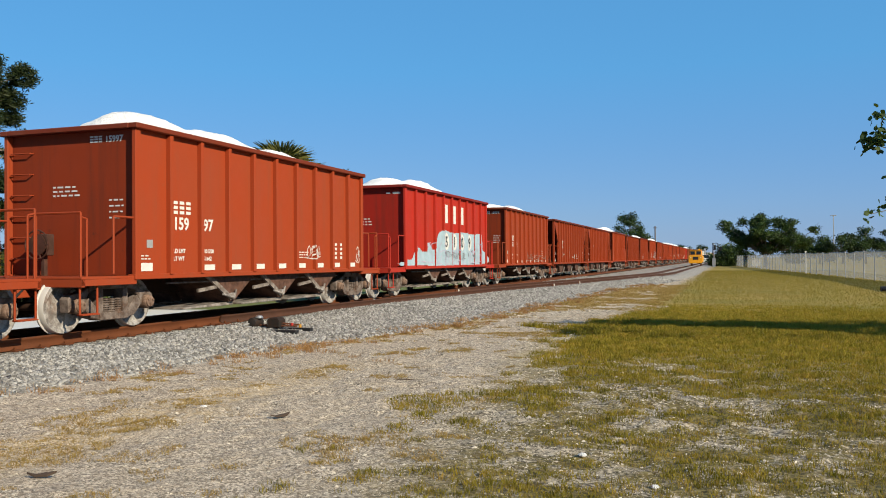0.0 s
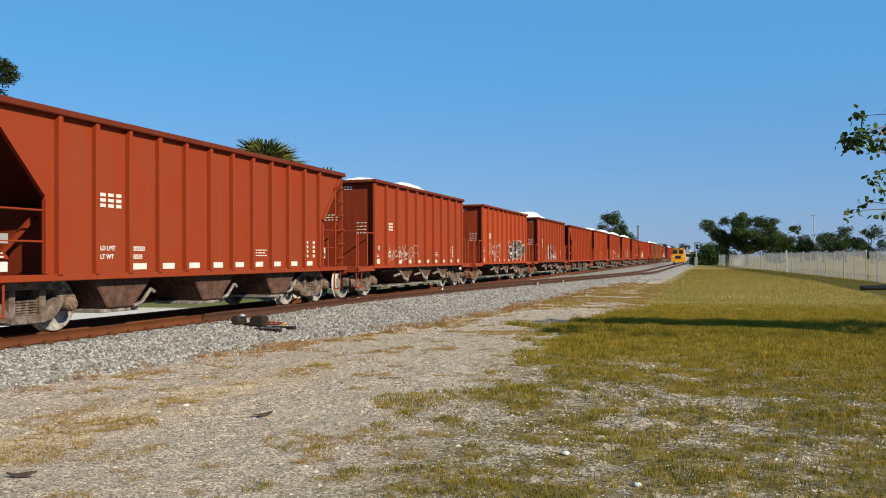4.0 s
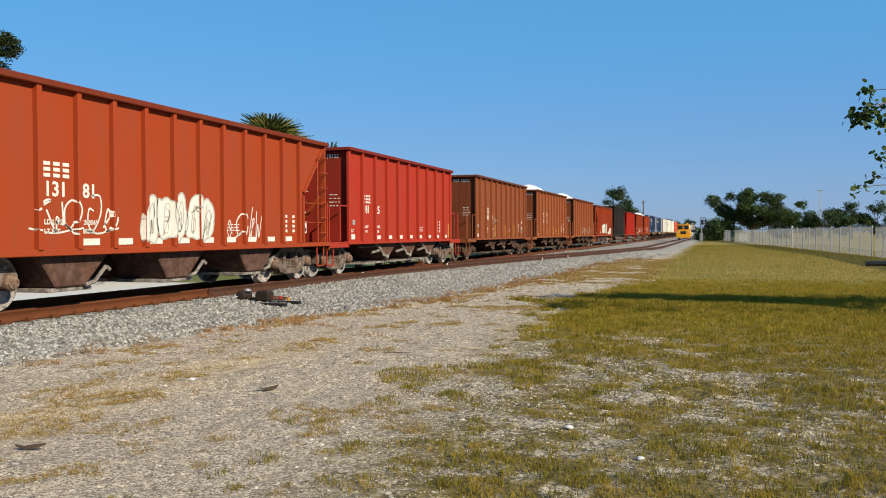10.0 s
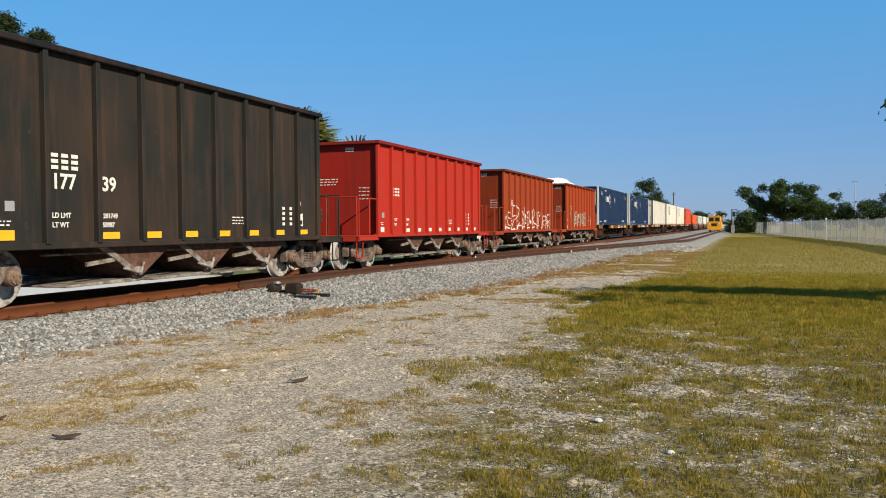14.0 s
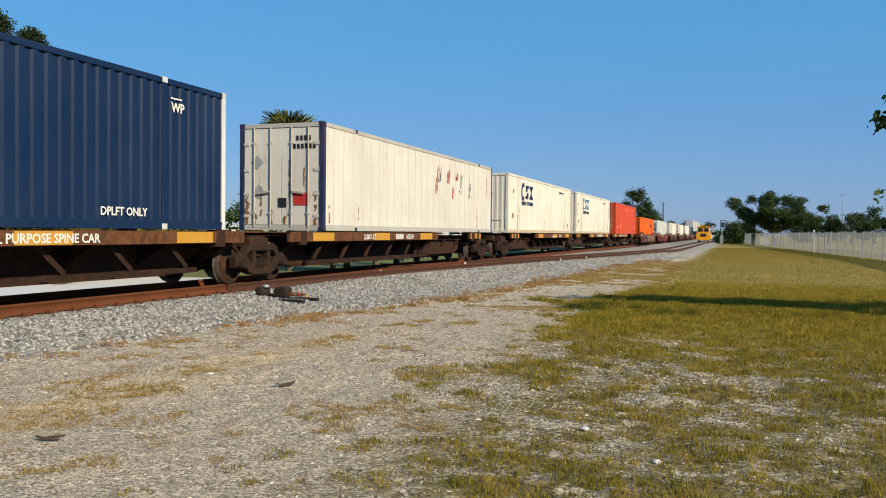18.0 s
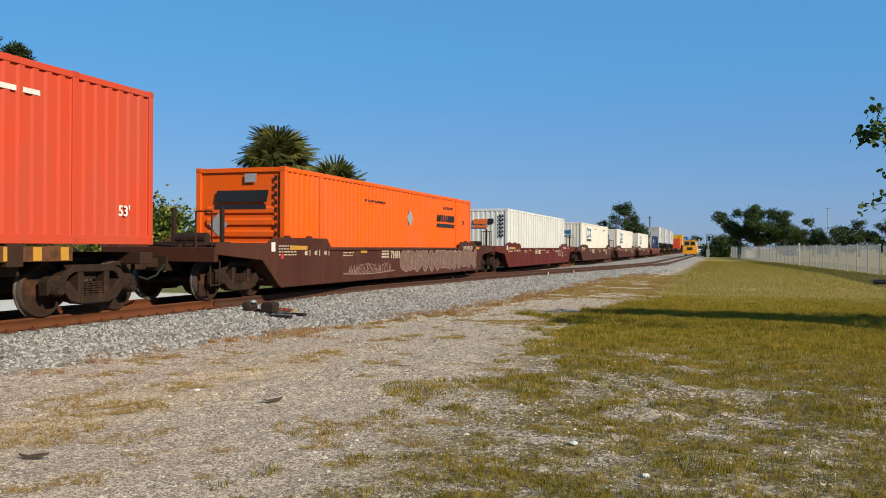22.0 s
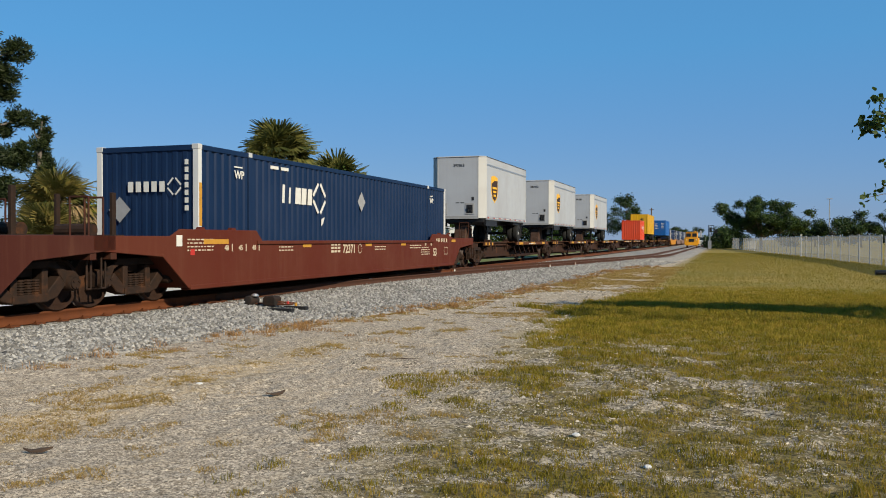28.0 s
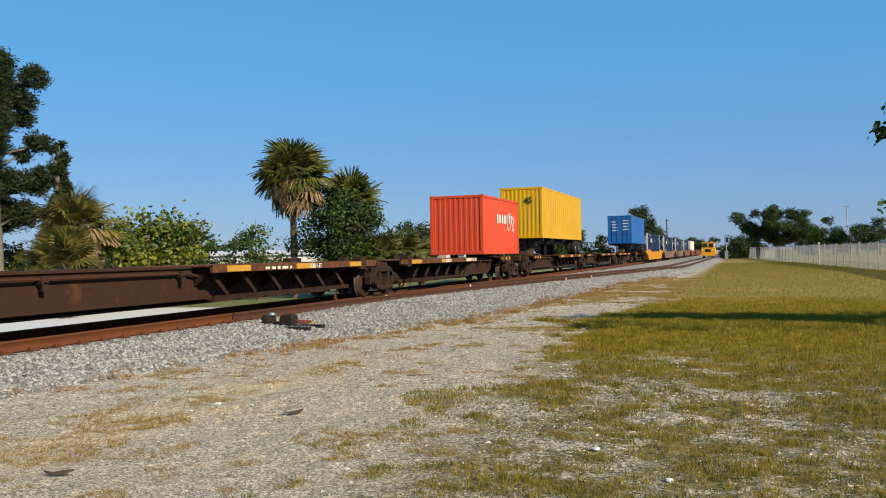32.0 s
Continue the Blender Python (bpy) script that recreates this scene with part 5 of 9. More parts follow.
def lumps(x, y, seed):
    return 0.5 * field(x, y, 0.55, seed) + 0.3 * field(x, y, 1.6, seed + 1) + 0.2 * field(x, y, 4.5, seed + 2)


def relief(x, y):
    """The small humps and hollows of the dirt, in metres."""
    rough = np.clip((x - along(FOOT, y) + 0.6) / 1.2, 0, 1) * np.clip((32 - y) / 10, 0, 1) * np.clip((y - 2.6) / 0.6, 0, 1) * np.clip((5.6 - x) / 1.0, 0, 1)
    worn = 0.45 + 0.9 * np.clip(2.2 * lumps(x * 0.6, y * 0.6, 211) - 0.6, 0, 1)
    g = lambda f, seed: field(x, y, f, seed) - 0.5
    return rough * worn * (0.050 * g(1.3, 201) + 0.030 * g(3.1, 202) + 0.024 * g(7.3, 203) + 0.016 * g(15.1, 204))


def build_ground():
    fine_x = list(-9.4 + 0.031 * np.arange(490))
    fine_y = list(2.5 * 1.0066 ** np.arange(395))
    xs = np.array([-3000, -800, -250, -90, -45, -25] + [-20 + i for i in range(10)] + [-9.8] + fine_x + [6.2, 7, 8, 9, 10, 12, 15, 20, 45, 90, 250, 800, 3000])
    ys = np.array([-2500, -700, -200, -60, -20] + [-10 + i for i in range(12)] + [2.3] + fine_y + [34 + i for i in range(26)] + [62, 66, 72, 80, 110, 160, 260, 450, 900, 2500, 4200])
    X, Y = np.meshgrid(xs, ys)
    near = (np.abs(X) < 18) & (Y > -9) & (Y < 60)
    Z = np.array([dip(a, b) for a, b in zip(X.ravel(), Y.ravel())]).reshape(X.shape) + np.where(near, relief(X, Y), 0.0)
    n, m = len(xs), len(ys)
    a = (np.arange(m - 1)[:, None] * n + np.arange(n - 1)[None]).ravel()
    F = np.stack([a, a + 1, a + n + 1, a + n], -1)
    V = np.stack([X, Y, Z], -1).reshape(-1, 3)
    tagged(new("ground", raw_mesh("ground", V, F, M["ground"], True)), "gravelly verge with patchy yellow-green grass", "ground", kind="structure")


def build_bed():
    ys = [-700, -100, -30] + [-15 + 0.5 * i for i in range(170)] + [72 + 4 * i for i in range(60)] + [330, 420, 600, 900, 1500]
    V, F = [], []
    for y in ys:
        e = bed_edge(y)
        w = 0.14 * noise.noise(Vector((0, y * 0.35, 3)))
        run = float(along(FOOT, y)) - e
        prof = [(TRACK - 5.6, -0.45), (TRACK - 1.8, 0.24), (TRACK - 1.2, 0.235), (TRACK + 1.2, 0.235), (e, 0.24), (e + 0.55 * run, 0.12), (e + run + w, 0.015), (e + run + 0.5 + w, -0.05)]
        V += [(x, y, z + (0.012 * noise.noise(Vector((x * 3, y * 3, 1))) if 0 < y < 60 else 0)) for x, z in prof]
    n = 8
    F = [(j * n + i, j * n + i + 1, (j + 1) * n + i + 1, (j + 1) * n + i) for j in range(len(ys) - 1) for i in range(n - 1)]
    tagged(new("track_bed", raw_mesh("track_bed", V, F, M["ballast"], True)), "grey crushed-stone ballast bed under the rails", "ballast", kind="structure")


def rail_mesh(name, line, mat="rail"):
    """A rail along (x, y) points, 0.18 m high, its foot at z 0."""
    prof = [(-0.075, 0.0), (0.075, 0.0), (0.075, 0.012), (0.016, 0.035), (0.009, 0.06), (0.009, 0.125), (0.036, 0.145), (0.036, 0.172), (0.028, 0.18), (-0.028, 0.18), (-0.036, 0.172), (-0.036, 0.145), (-0.009, 0.125), (-0.009, 0.06), (-0.016, 0.035), (-0.075, 0.012)]
    V, F, n = [], [], len(prof)
    for x, y in line:
        V += [(x + a, y, b) for a, b in prof]
    for j in range(len(line) - 1):
        F += [(j * n + i, (j + 1) * n + i, (j + 1) * n + (i + 1) % n, j * n + (i + 1) % n) for i in range(n)]
    return raw_mesh(name, V, F, M[mat])


def build_track():
    main = tagged(new("main_track"), "rusty main line rails on worn wooden ties", "railway track", kind="structure")
    for s in (1, -1):
        part("rail", rail_mesh("rail", [(TRACK + s * 0.7525, y) for y in (-700, -50, 0, 50, 100, 200, 400, 900, 1500)]), None, main, at=(0, 0, RAIL - 0.18))
    side = tagged(new("siding_track"), "rusty siding rails that leave the main line", "railway track", kind="structure")
    ys = [16 + 1.5 * i for i in range(43)] + [90, 120, 200, 400, 900]
    for s in (1, -1):
        start = 0 if s == 1 else 6
        part("rail", rail_mesh("rail", [(siding(y) + s * 0.7525, y) for y in ys[start:]], "siding_rail"), None, side, at=(0, 0, RAIL - 0.182))
    tie = G().prism([(-0.11, 0.0), (-0.115, 0.11), (-0.10, 0.14), (0.10, 0.14), (0.115, 0.11), (0.11, 0.0)], -1.30, 1.30).mesh("tie", M["tie"], 0.008)
    clip = G().prism([(-0.09, 0.0), (-0.09, 0.022), (0.09, 0.022), (0.09, 0.0)], -0.19, 0.19).box(0.10, 0.13, -0.05, -0.02, 0.0, 0.06).box(-0.13, -0.10, 0.02, 0.05, 0.0, 0.06).mesh("tie_plate", M["rail"])
    rng = random.Random(4)
    rest = G()
    for i in range(520):
        y = -30 + 0.53 * i
        if 3 < y < 62:
            t = part("tie", tie, None, main)
            t.matrix_basis = pose(TRACK + rng.uniform(-0.06, 0.06), y, RAIL - 0.18 - 0.146 + rng.uniform(-0.006, 0.002), 0, 0, rng.uniform(-1, 1))
            p = part("tie_plate", clip, None, main)
            p.matrix_basis = pose(TRACK + 0.7525, y, RAIL - 0.186)
        else:
            rest.box(TRACK - 1.3, TRACK + 1.3, y - 0.11, y + 0.11, RAIL - 0.32, RAIL - 0.186)
    part("tie_row", rest, M["tie"], main)["kind"] = "stuff"
    for i in range(90):
        y = 24 + 0.56 * i
        t = part("tie", tie, None, side)
        t.matrix_basis = pose(siding(y), y, RAIL - 0.33, 0, 0, rng.uniform(-1, 1))
    # joint bars with their pale bond tabs
    for y, s in ((24.6, 0), (33.5, 0), (41.0, 1), (45.0, 1), (58.0, 1)):
        x = (TRACK if s == 0 else siding(y)) + 0.7525 + 0.02
        part("rail_joint", G().box(x, x + 0.03, y - 0.35, y + 0.35, RAIL - 0.14, RAIL - 0.05), M["rail"], main)
        part("bond_tab", G().box(x + 0.02, x + 0.05, y - 0.07, y + 0.07, RAIL - 0.16, RAIL - 0.03), M["white"], main)


build_ground()
build_bed()
build_track()


# ---- loose stones and grass on the ground ----
RNG = np.random.default_rng(11)


def scatter_stones(name, P, size, mat, label, rng, category="stones"):
    """Broken stones: bent octahedra, one mesh of kind stuff."""
    n = len(P)
    o = np.array([(1, 0, 0), (-1, 0, 0), (0, 1, 0), (0, -1, 0), (0, 0, 1), (0, 0, -1)], np.float32)
    f = np.array([(0, 2, 4), (2, 1, 4), (1, 3, 4), (3, 0, 4), (2, 0, 5), (1, 2, 5), (3, 1, 5), (0, 3, 5)], np.int32)
    v = o[None] * (size[:, None, None] * rng.uniform(0.55, 1.15, (n, 6, 1))) + rng.normal(0, 0.18, (n, 6, 3)) * size[:, None, None]
    a = rng.uniform(0, 2 * np.pi, n)
    c, s = np.cos(a)[:, None], np.sin(a)[:, None]
    x, y = v[..., 0] * c - v[..., 1] * s, v[..., 0] * s + v[..., 1] * c
    t = rng.uniform(-0.7, 0.7, n)[:, None]
    y, z = y * np.cos(t) - v[..., 2] * np.sin(t), y * np.sin(t) + v[..., 2] * np.cos(t)
    V = np.stack([x, y, z * 0.8], -1) + P[:, None, :]
    F = f[None] + 6 * np.arange(n)[:, None, None]
    tagged(new(name, raw_mesh(name, V.reshape(-1, 3), F.reshape(-1, 3), mat)), label, category, kind="stuff")


def scatter_pebbles(name, P, size, mat, label, rng):
    """Half-buried stones: uneven four-sided mounds, one mesh of kind stuff."""
    n = len(P)
    a = rng.uniform(0, 2 * np.pi, n)[:, None] + np.arange(4)[None] * np.pi / 2 + rng.normal(0, 0.25, (n, 4))
    r = size[:, None] * rng.uniform(0.7, 1.35, (n, 4))
    ring = np.stack([np.cos(a) * r, np.sin(a) * r, np.full((n, 4), -0.004)], -1)
    top = np.stack([rng.normal(0, 0.3, n) * size, rng.normal(0, 0.3, n) * size, size * rng.uniform(0.2, 0.6, n)], -1)
    V = np.concatenate([ring, top[:, None]], 1) + P[:, None, :]
    F = np.array([(0, 1, 4), (1, 2, 4), (2, 3, 4), (3, 0, 4)], np.int32)[None] + 5 * np.arange(n)[:, None, None]
    tagged(new(name, raw_mesh(name, V.reshape(-1, 3), F.reshape(-1, 3), mat)), label, "pebbles", kind="stuff")


def scatter_blades(name, P, high, wide, mat, label, rng, lean=0.45):
    """Grass blades: bent strips of three corners and a tip."""
    n = len(P)
    a = rng.uniform(0, 2 * np.pi, n)
    side = np.stack([np.cos(a), np.sin(a), np.zeros(n)], -1) * (wide / 2)[:, None]
    b = rng.uniform(0, 2 * np.pi, n)
    r = rng.uniform(0.1, 1.0, n) * lean
    way = np.stack([np.cos(b) * r, np.sin(b) * r, np.ones(n)], -1)
    mid = P + way * (high * 0.55)[:, None]
    tip = P + way * (high * np.array([1.0]))[:, None] + np.stack([np.cos(b) * r, np.sin(b) * r, -0.25 * r], -1) * (high * 0.6)[:, None]
    V = np.stack([P - side, P + side, mid + side * 0.7, mid - side * 0.7, tip], 1)
    F4 = np.array([(0, 1, 2), (0, 2, 3), (3, 2, 4)], np.int32)
    F = F4[None] + 5 * np.arange(n)[:, None, None]
    tagged(new(name, raw_mesh(name, V.reshape(-1, 3), F.reshape(-1, 3), mat)), label, "grass", kind="stuff")


def fan_points(n, y0, y1, x0, x1, power, rng):
    """Points denser towards the camera, in the part of the ground that it looks at."""
    y = y0 + (y1 - y0) * rng.uniform(0, 1, n) ** power
    x = rng.uniform(x0, x1, n)
    keep = (x > -1.15 * y - 1.0) & (x < 0.20 * y + 0.8)
    return x[keep], y[keep]


def tufts(cx, cy, k, spread, rng):
    """k blade roots round each centre."""
    r = rng.normal(0, 1.0, (len(cx), k, 2)) * np.asarray(spread).reshape(-1, 1, 1)
    return (cx[:, None] + r[..., 0]).ravel(), (cy[:, None] + r[..., 1] * 0.8).ravel()


def mottle(x, y, seed):
    return 0.30 * field(x, y, 0.9, seed) + 0.40 * field(x, y, 2.6, seed + 1) + 0.30 * field(x, y, 6.5, seed + 2)


def cover(x, y):
    """How much of the ground the green grass hides, 0 to 1."""
    d = x - along(GRASS, y) + 1.6 * (field(x, y, 0.9, 91) - 0.5)
    return np.clip((d + 0.55) / 1.3, 0, 1) * (0.58 + 0.19 * np.clip((x + 1.6) / 1.8, 0, 1) + 0.08 * np.clip((y - 6) / 5, 0, 1) + 0.28 * np.clip((y - 11) / 4.5, 0, 1))


def build_loose():
    rng = RNG
    # ballast
    y = 3 + 60 * rng.uniform(0, 1, 108000) ** 1.7
    e = np.array([bed_edge(q) for q in np.arange(0, 70, 0.25)])[(y / 0.25).astype(int)]
    foot = along(FOOT, y)
    u = rng.uniform(0, 1.10, len(y))
    x = TRACK + 1.28 + u * (foot - TRACK - 1.28)
    z = np.where(x < e, 0.25, 0.25 - (x - e) / (foot - e) * 0.235)
    keep = (x > -1.2 * y - 1) & ((x < foot - 0.15 + 0.5 * (lumps(x, y, 17) - 0.5)) | (rng.uniform(0, 1, len(y)) < 0.25))
    for s in (1, -1):
        keep &= np.abs(x - np.array([siding(q) for q in np.arange(0, 70, 0.25)])[(y / 0.25).astype(int)] - s * 0.7525) > 0.10
    x, y, z = x[keep], y[keep], np.maximum(z[keep], relief(x[keep], y[keep]))
    scatter_stones("ballast_stones", np.stack([x, y, z], -1), rng.uniform(0.022, 0.052, len(x)) * (1 + y / 60), M["stones"], "loose grey and white crushed ballast stones", rng)
    # pebbles of the dirt road and of the bare patches in the grass
    x, y = fan_points(330000, 3.2, 30, -9.5, 6, 1.7, rng)
    c = cover(x, y)
    m = mottle(x, y, 61)
    bare = m > 0.45 + (c - 0.5) * 0.34 + 1.5 * np.maximum(0, c - 0.82)
    keep = bare & (rng.uniform(0, 1, len(x)) < np.where(c > 0.15, 1.0, np.clip(1.9 * lumps(x, y, 31) - 0.25, 0.15, 1.0)))
    x, y = x[keep], y[keep]
    big = rng.uniform(0, 1, len(x))
    scatter_pebbles("pebbles", np.stack([x, y, relief(x, y)], -1), (0.0055 + 0.009 * big ** 3 + 0.010 * big ** 60) * (0.75 + y / 13), M["pebble"], "pale limestone pebbles in the dirt", rng)
    x, y = fan_points(24000, 28, 80, -6.4, 0, 1.2, rng)
    keep = (x < along(GRASS, y) - 0.2) & (x > along(FOOT, y) - 0.2)
    x, y = x[keep], y[keep]
    scatter_pebbles("pebbles", np.stack([x, y, relief(x, y)], -1), rng.uniform(0.010, 0.026, len(x)) * (0.6 + y / 40), M["pebble"], "pale gravel along the siding", rng)
    # green grass: sparse low tufts near, taller and closer further off
    cx, cy = fan_points(62000, 3.2, 31, -5.5, 8.5, 1.35, rng)
    c = cover(cx, cy)
    keep = mottle(cx, cy, 61) < 0.5 + (c - 0.5) * 0.34 + 1.5 * np.maximum(0, c - 0.82) + rng.normal(0, 0.025, len(cx))
    keep &= (c > 0.02) & (rng.uniform(0, 1, len(cx)) < (31 - cy) / 7)
    cx, cy = cx[keep], cy[keep]
    k = 11
    x, y = tufts(cx, cy, k, 0.026 + 0.0026 * cy, rng)
    band = np.exp(-((cy - 19.5) / 5.0) ** 2) * np.clip(0.6 + 0.5 * (field(cx, cy, 0.5, 71) - 0.3), 0.4, 1.0)
    h = 0.016 + 0.085 * (0.5 * field(cx, cy, 2.4, 66) + 0.5 * field(cx, cy, 9.0, 69)) ** 2 + 0.095 * band
    h = (h[:, None] * rng.uniform(0.35, 1.25, (len(cx), k))).ravel()
    far = y + rng.normal(0, 1.2, len(y)) > 13.5
    for q, mat, label in ((~far, "blade", "patchy yellow-green grass in low tufts"), (far, "midblade", "taller yellow-green grass beyond the bare patches")):
        scatter_blades("grass", np.stack([x[q], y[q], relief(x[q], y[q])], -1), h[q], 0.0032 + 0.00052 * y[q], M[mat], label, rng, 0.65)
    x, y = fan_points(110000, 23, 110, -4.2, 13, 1.3, rng)
    keep = x > along(GRASS, y) + rng.uniform(-0.5, 0.7, len(x))
    keep &= rng.uniform(0, 1, len(x)) < (y - 22) / 10
    x, y = x[keep], y[keep]
    scatter_blades("grass", np.stack([x, y, relief(x, y)], -1), rng.uniform(0.02, 0.05, len(x)), 0.007 + 0.0004 * y, M["farblade"], "rough yellow-green grass along the fence", rng, 0.8)
    # dry grass: in a broken line on the dirt, along the foot of the ballast and at the edge of the green
    cx, cy = fan_points(70000, 3.6, 52, -9.0, -2.2, 1.15, rng)
    f, g = cx - along(FOOT, cy), cx - along(GRASS, cy)
    w = np.exp(-((cx + 5.75) / 0.42) ** 2) * np.clip((12.6 - cy) / 1.0, 0, 1)
    w = np.maximum(w, 0.9 * np.exp(-((f - 0.55) / 0.42) ** 2) * np.clip((cy - 11) / 5, 0, 1))
    w = np.maximum(w, 0.75 * np.exp(-((g + 0.1) / 0.45) ** 2) * np.clip((cy - 11) / 4, 0, 1))
    w = np.maximum(w, 0.85 * np.clip((cy - 20) / 8, 0, 1))
    w = np.maximum(w, 0.40 * (g < 0.4))
    keep = mottle(cx, cy, 141) < 0.22 + 0.34 * w
    cx, cy = cx[keep], cy[keep]
    k = 9
    x, y = tufts(cx, cy, k, 0.022 + 0.0016 * cy, rng)
    h = ((0.014 + 0.03 * field(cx, cy, 3.0, 67))[:, None] * rng.uniform(0.4, 1.2, (len(cx), k))).ravel()
    scatter_blades("dry_grass", np.stack([x, y, relief(x, y)], -1), h, 0.003 + 0.0005 * y, M["dryblade"], "dry straw-coloured grass patches on the dirt", rng, 1.1)
    cx, cy = fan_points(5200, 4.5, 52, -9.2, -3.0, 1.0, rng)
    f = cx - along(FOOT, cy)
    keep = (np.abs(f - 0.30) < rng.exponential(0.30, len(cx))) & (lumps(cx, cy, 19) > 0.40) & (rng.uniform(0, 1, len(cx)) < np.clip((cy - 2) / 14, 0.2, 1))
    cx = np.concatenate([cx[keep], [-6.86, -6.96, -6.32, -7.52, -5.21, -6.6, -5.9, -7.06, -7.0]])
    cy = np.concatenate([cy[keep], [13.56, 18.37, 18.61, 12.38, 12.29, 15.0, 20.4, 18.5, 18.6]])
    k = 40
    r = rng.normal(0, 0.05, (len(cx), k, 2)) * rng.uniform(0.6, 1.7, (len(cx), 1, 1))
    x, y = (cx[:, None] + r[..., 0] * 1.3).ravel(), (cy[:, None] + r[..., 1]).ravel()
    h = (rng.uniform(0.04, 0.15, (len(cx), 1)) * rng.uniform(0.4, 1.1, (len(cx), k))).ravel()
    scatter_blades("dry_weeds", np.stack([x, y, relief(x, y)], -1), h, 0.003 + 0.0004 * y, M["rustblade"], "rusty dead weeds along the foot of the ballast", rng, 0.7)


M["pebble"] = (lambda k: (k.colour(k.ramp(k.island(), 0.0, 1.0, (0.070, 0.056, 0.040, 1), (0.62, 0.535, 0.41, 1))), k.m)[1])(Mat("limestone_pebbles", 0.95))
build_loose()

# ---- plants ----


def leaf_material(name, lo, hi, rough=0.55):
    k = Mat(name, rough)
    k.tone = k.mix(k.island(), tuple(0.60 * v for v in lo), tuple(0.60 * v for v in hi))
    k.colour(k.tone)
    return k.thin(0.25)


M["leaf"] = leaf_material("broad_leaves", (0.030, 0.070, 0.010), (0.105, 0.17, 0.028))
M["leaf_y"] = leaf_material("yellow_green_leaves", (0.10, 0.14, 0.012), (0.36, 0.36, 0.040))
M["leaf_d"] = leaf_material("dark_leaves", (0.014, 0.032, 0.010), (0.045, 0.075, 0.022))
M["needle"] = leaf_material("pine_needles", (0.016, 0.032, 0.008), (0.062, 0.085, 0.020))
M["palm"] = leaf_material("palm_leaflets", (0.075, 0.095, 0.020), (0.29, 0.27, 0.070), 0.5)
M["palm_dry"] = leaf_material("dead_palm_leaflets", (0.30, 0.20, 0.09), (0.58, 0.42, 0.22), 0.8)
M["palm_gold"] = leaf_material("yellowing_palm_leaflets", (0.12, 0.125, 0.025), (0.30, 0.235, 0.060), 0.6)
M["bark"] = flat("bark", (0.14, 0.11, 0.085), 0.95, 0, 7, 0.5, 0.8)
M["palebark"] = flat("pale_bark", (0.198, 0.171, 0.143), 0.95, 0, 6, 0.45, 0.6)


def leaf_mesh(name, P, size, mat, rng, slim=0.5, droop=0.0, full=False):
    """Folded leaves, scattered at P: four corners, or seven for broad rounded ones."""
    n = len(P)
    d = rng.normal(0, 1, (n, 3))
    d[:, 2] = d[:, 2] * 0.6 - droop
    d /= np.linalg.norm(d, axis=1)[:, None]
    w = np.cross(d, rng.normal(0, 1, (n, 3)) + np.array([0, 0, 0.01]))
    w /= np.linalg.norm(w, axis=1)[:, None] + 1e-9
    nn = np.cross(w, d)
    s = np.asarray(size)[:, None]
    if full:
        h = s * slim / 2
        V = np.stack([P, P + d * s * 0.28 + w * h * 0.85 + nn * s * 0.05, P + d * s * 0.62 + w * h + nn * s * 0.07, P + d * s, P + d * s * 0.62 - w * h + nn * s * 0.07, P + d * s * 0.28 - w * h * 0.85 + nn * s * 0.05], 1)
        F = np.array([(0, 1, 2), (0, 2, 3), (0, 3, 4), (0, 4, 5)], np.int32)[None] + 6 * np.arange(n)[:, None, None]
        return raw_mesh(name, V.reshape(-1, 3), F.reshape(-1, 3), mat)
    V = np.stack([P, P + d * s * 0.5 + w * s * slim / 2 + nn * s * 0.06, P + d * s, P + d * s * 0.5 - w * s * slim / 2 + nn * s * 0.06], 1)
    F = np.array([(0, 1, 2), (0, 2, 3)], np.int32)[None] + 4 * np.arange(n)[:, None, None]
    return raw_mesh(name, V.reshape(-1, 3), F.reshape(-1, 3), mat)


def limb(g, p, q, r0, r1, bend, rng, steps=5, n=7):
    """A bent, tapering branch."""
    p, q = np.array(p, float), np.array(q, float)
    off = rng.normal(0, bend, 3)
    pts = [p + (q - p) * t + off * math.sin(math.pi * t) for t in np.linspace(0, 1, steps + 1)]
    for i in range(steps):
        g.cyl(pts[i], pts[i + 1], r0 + (r1 - r0) * i / steps, n, r0 + (r1 - r0) * (i + 1) / steps)
    return pts[-1]


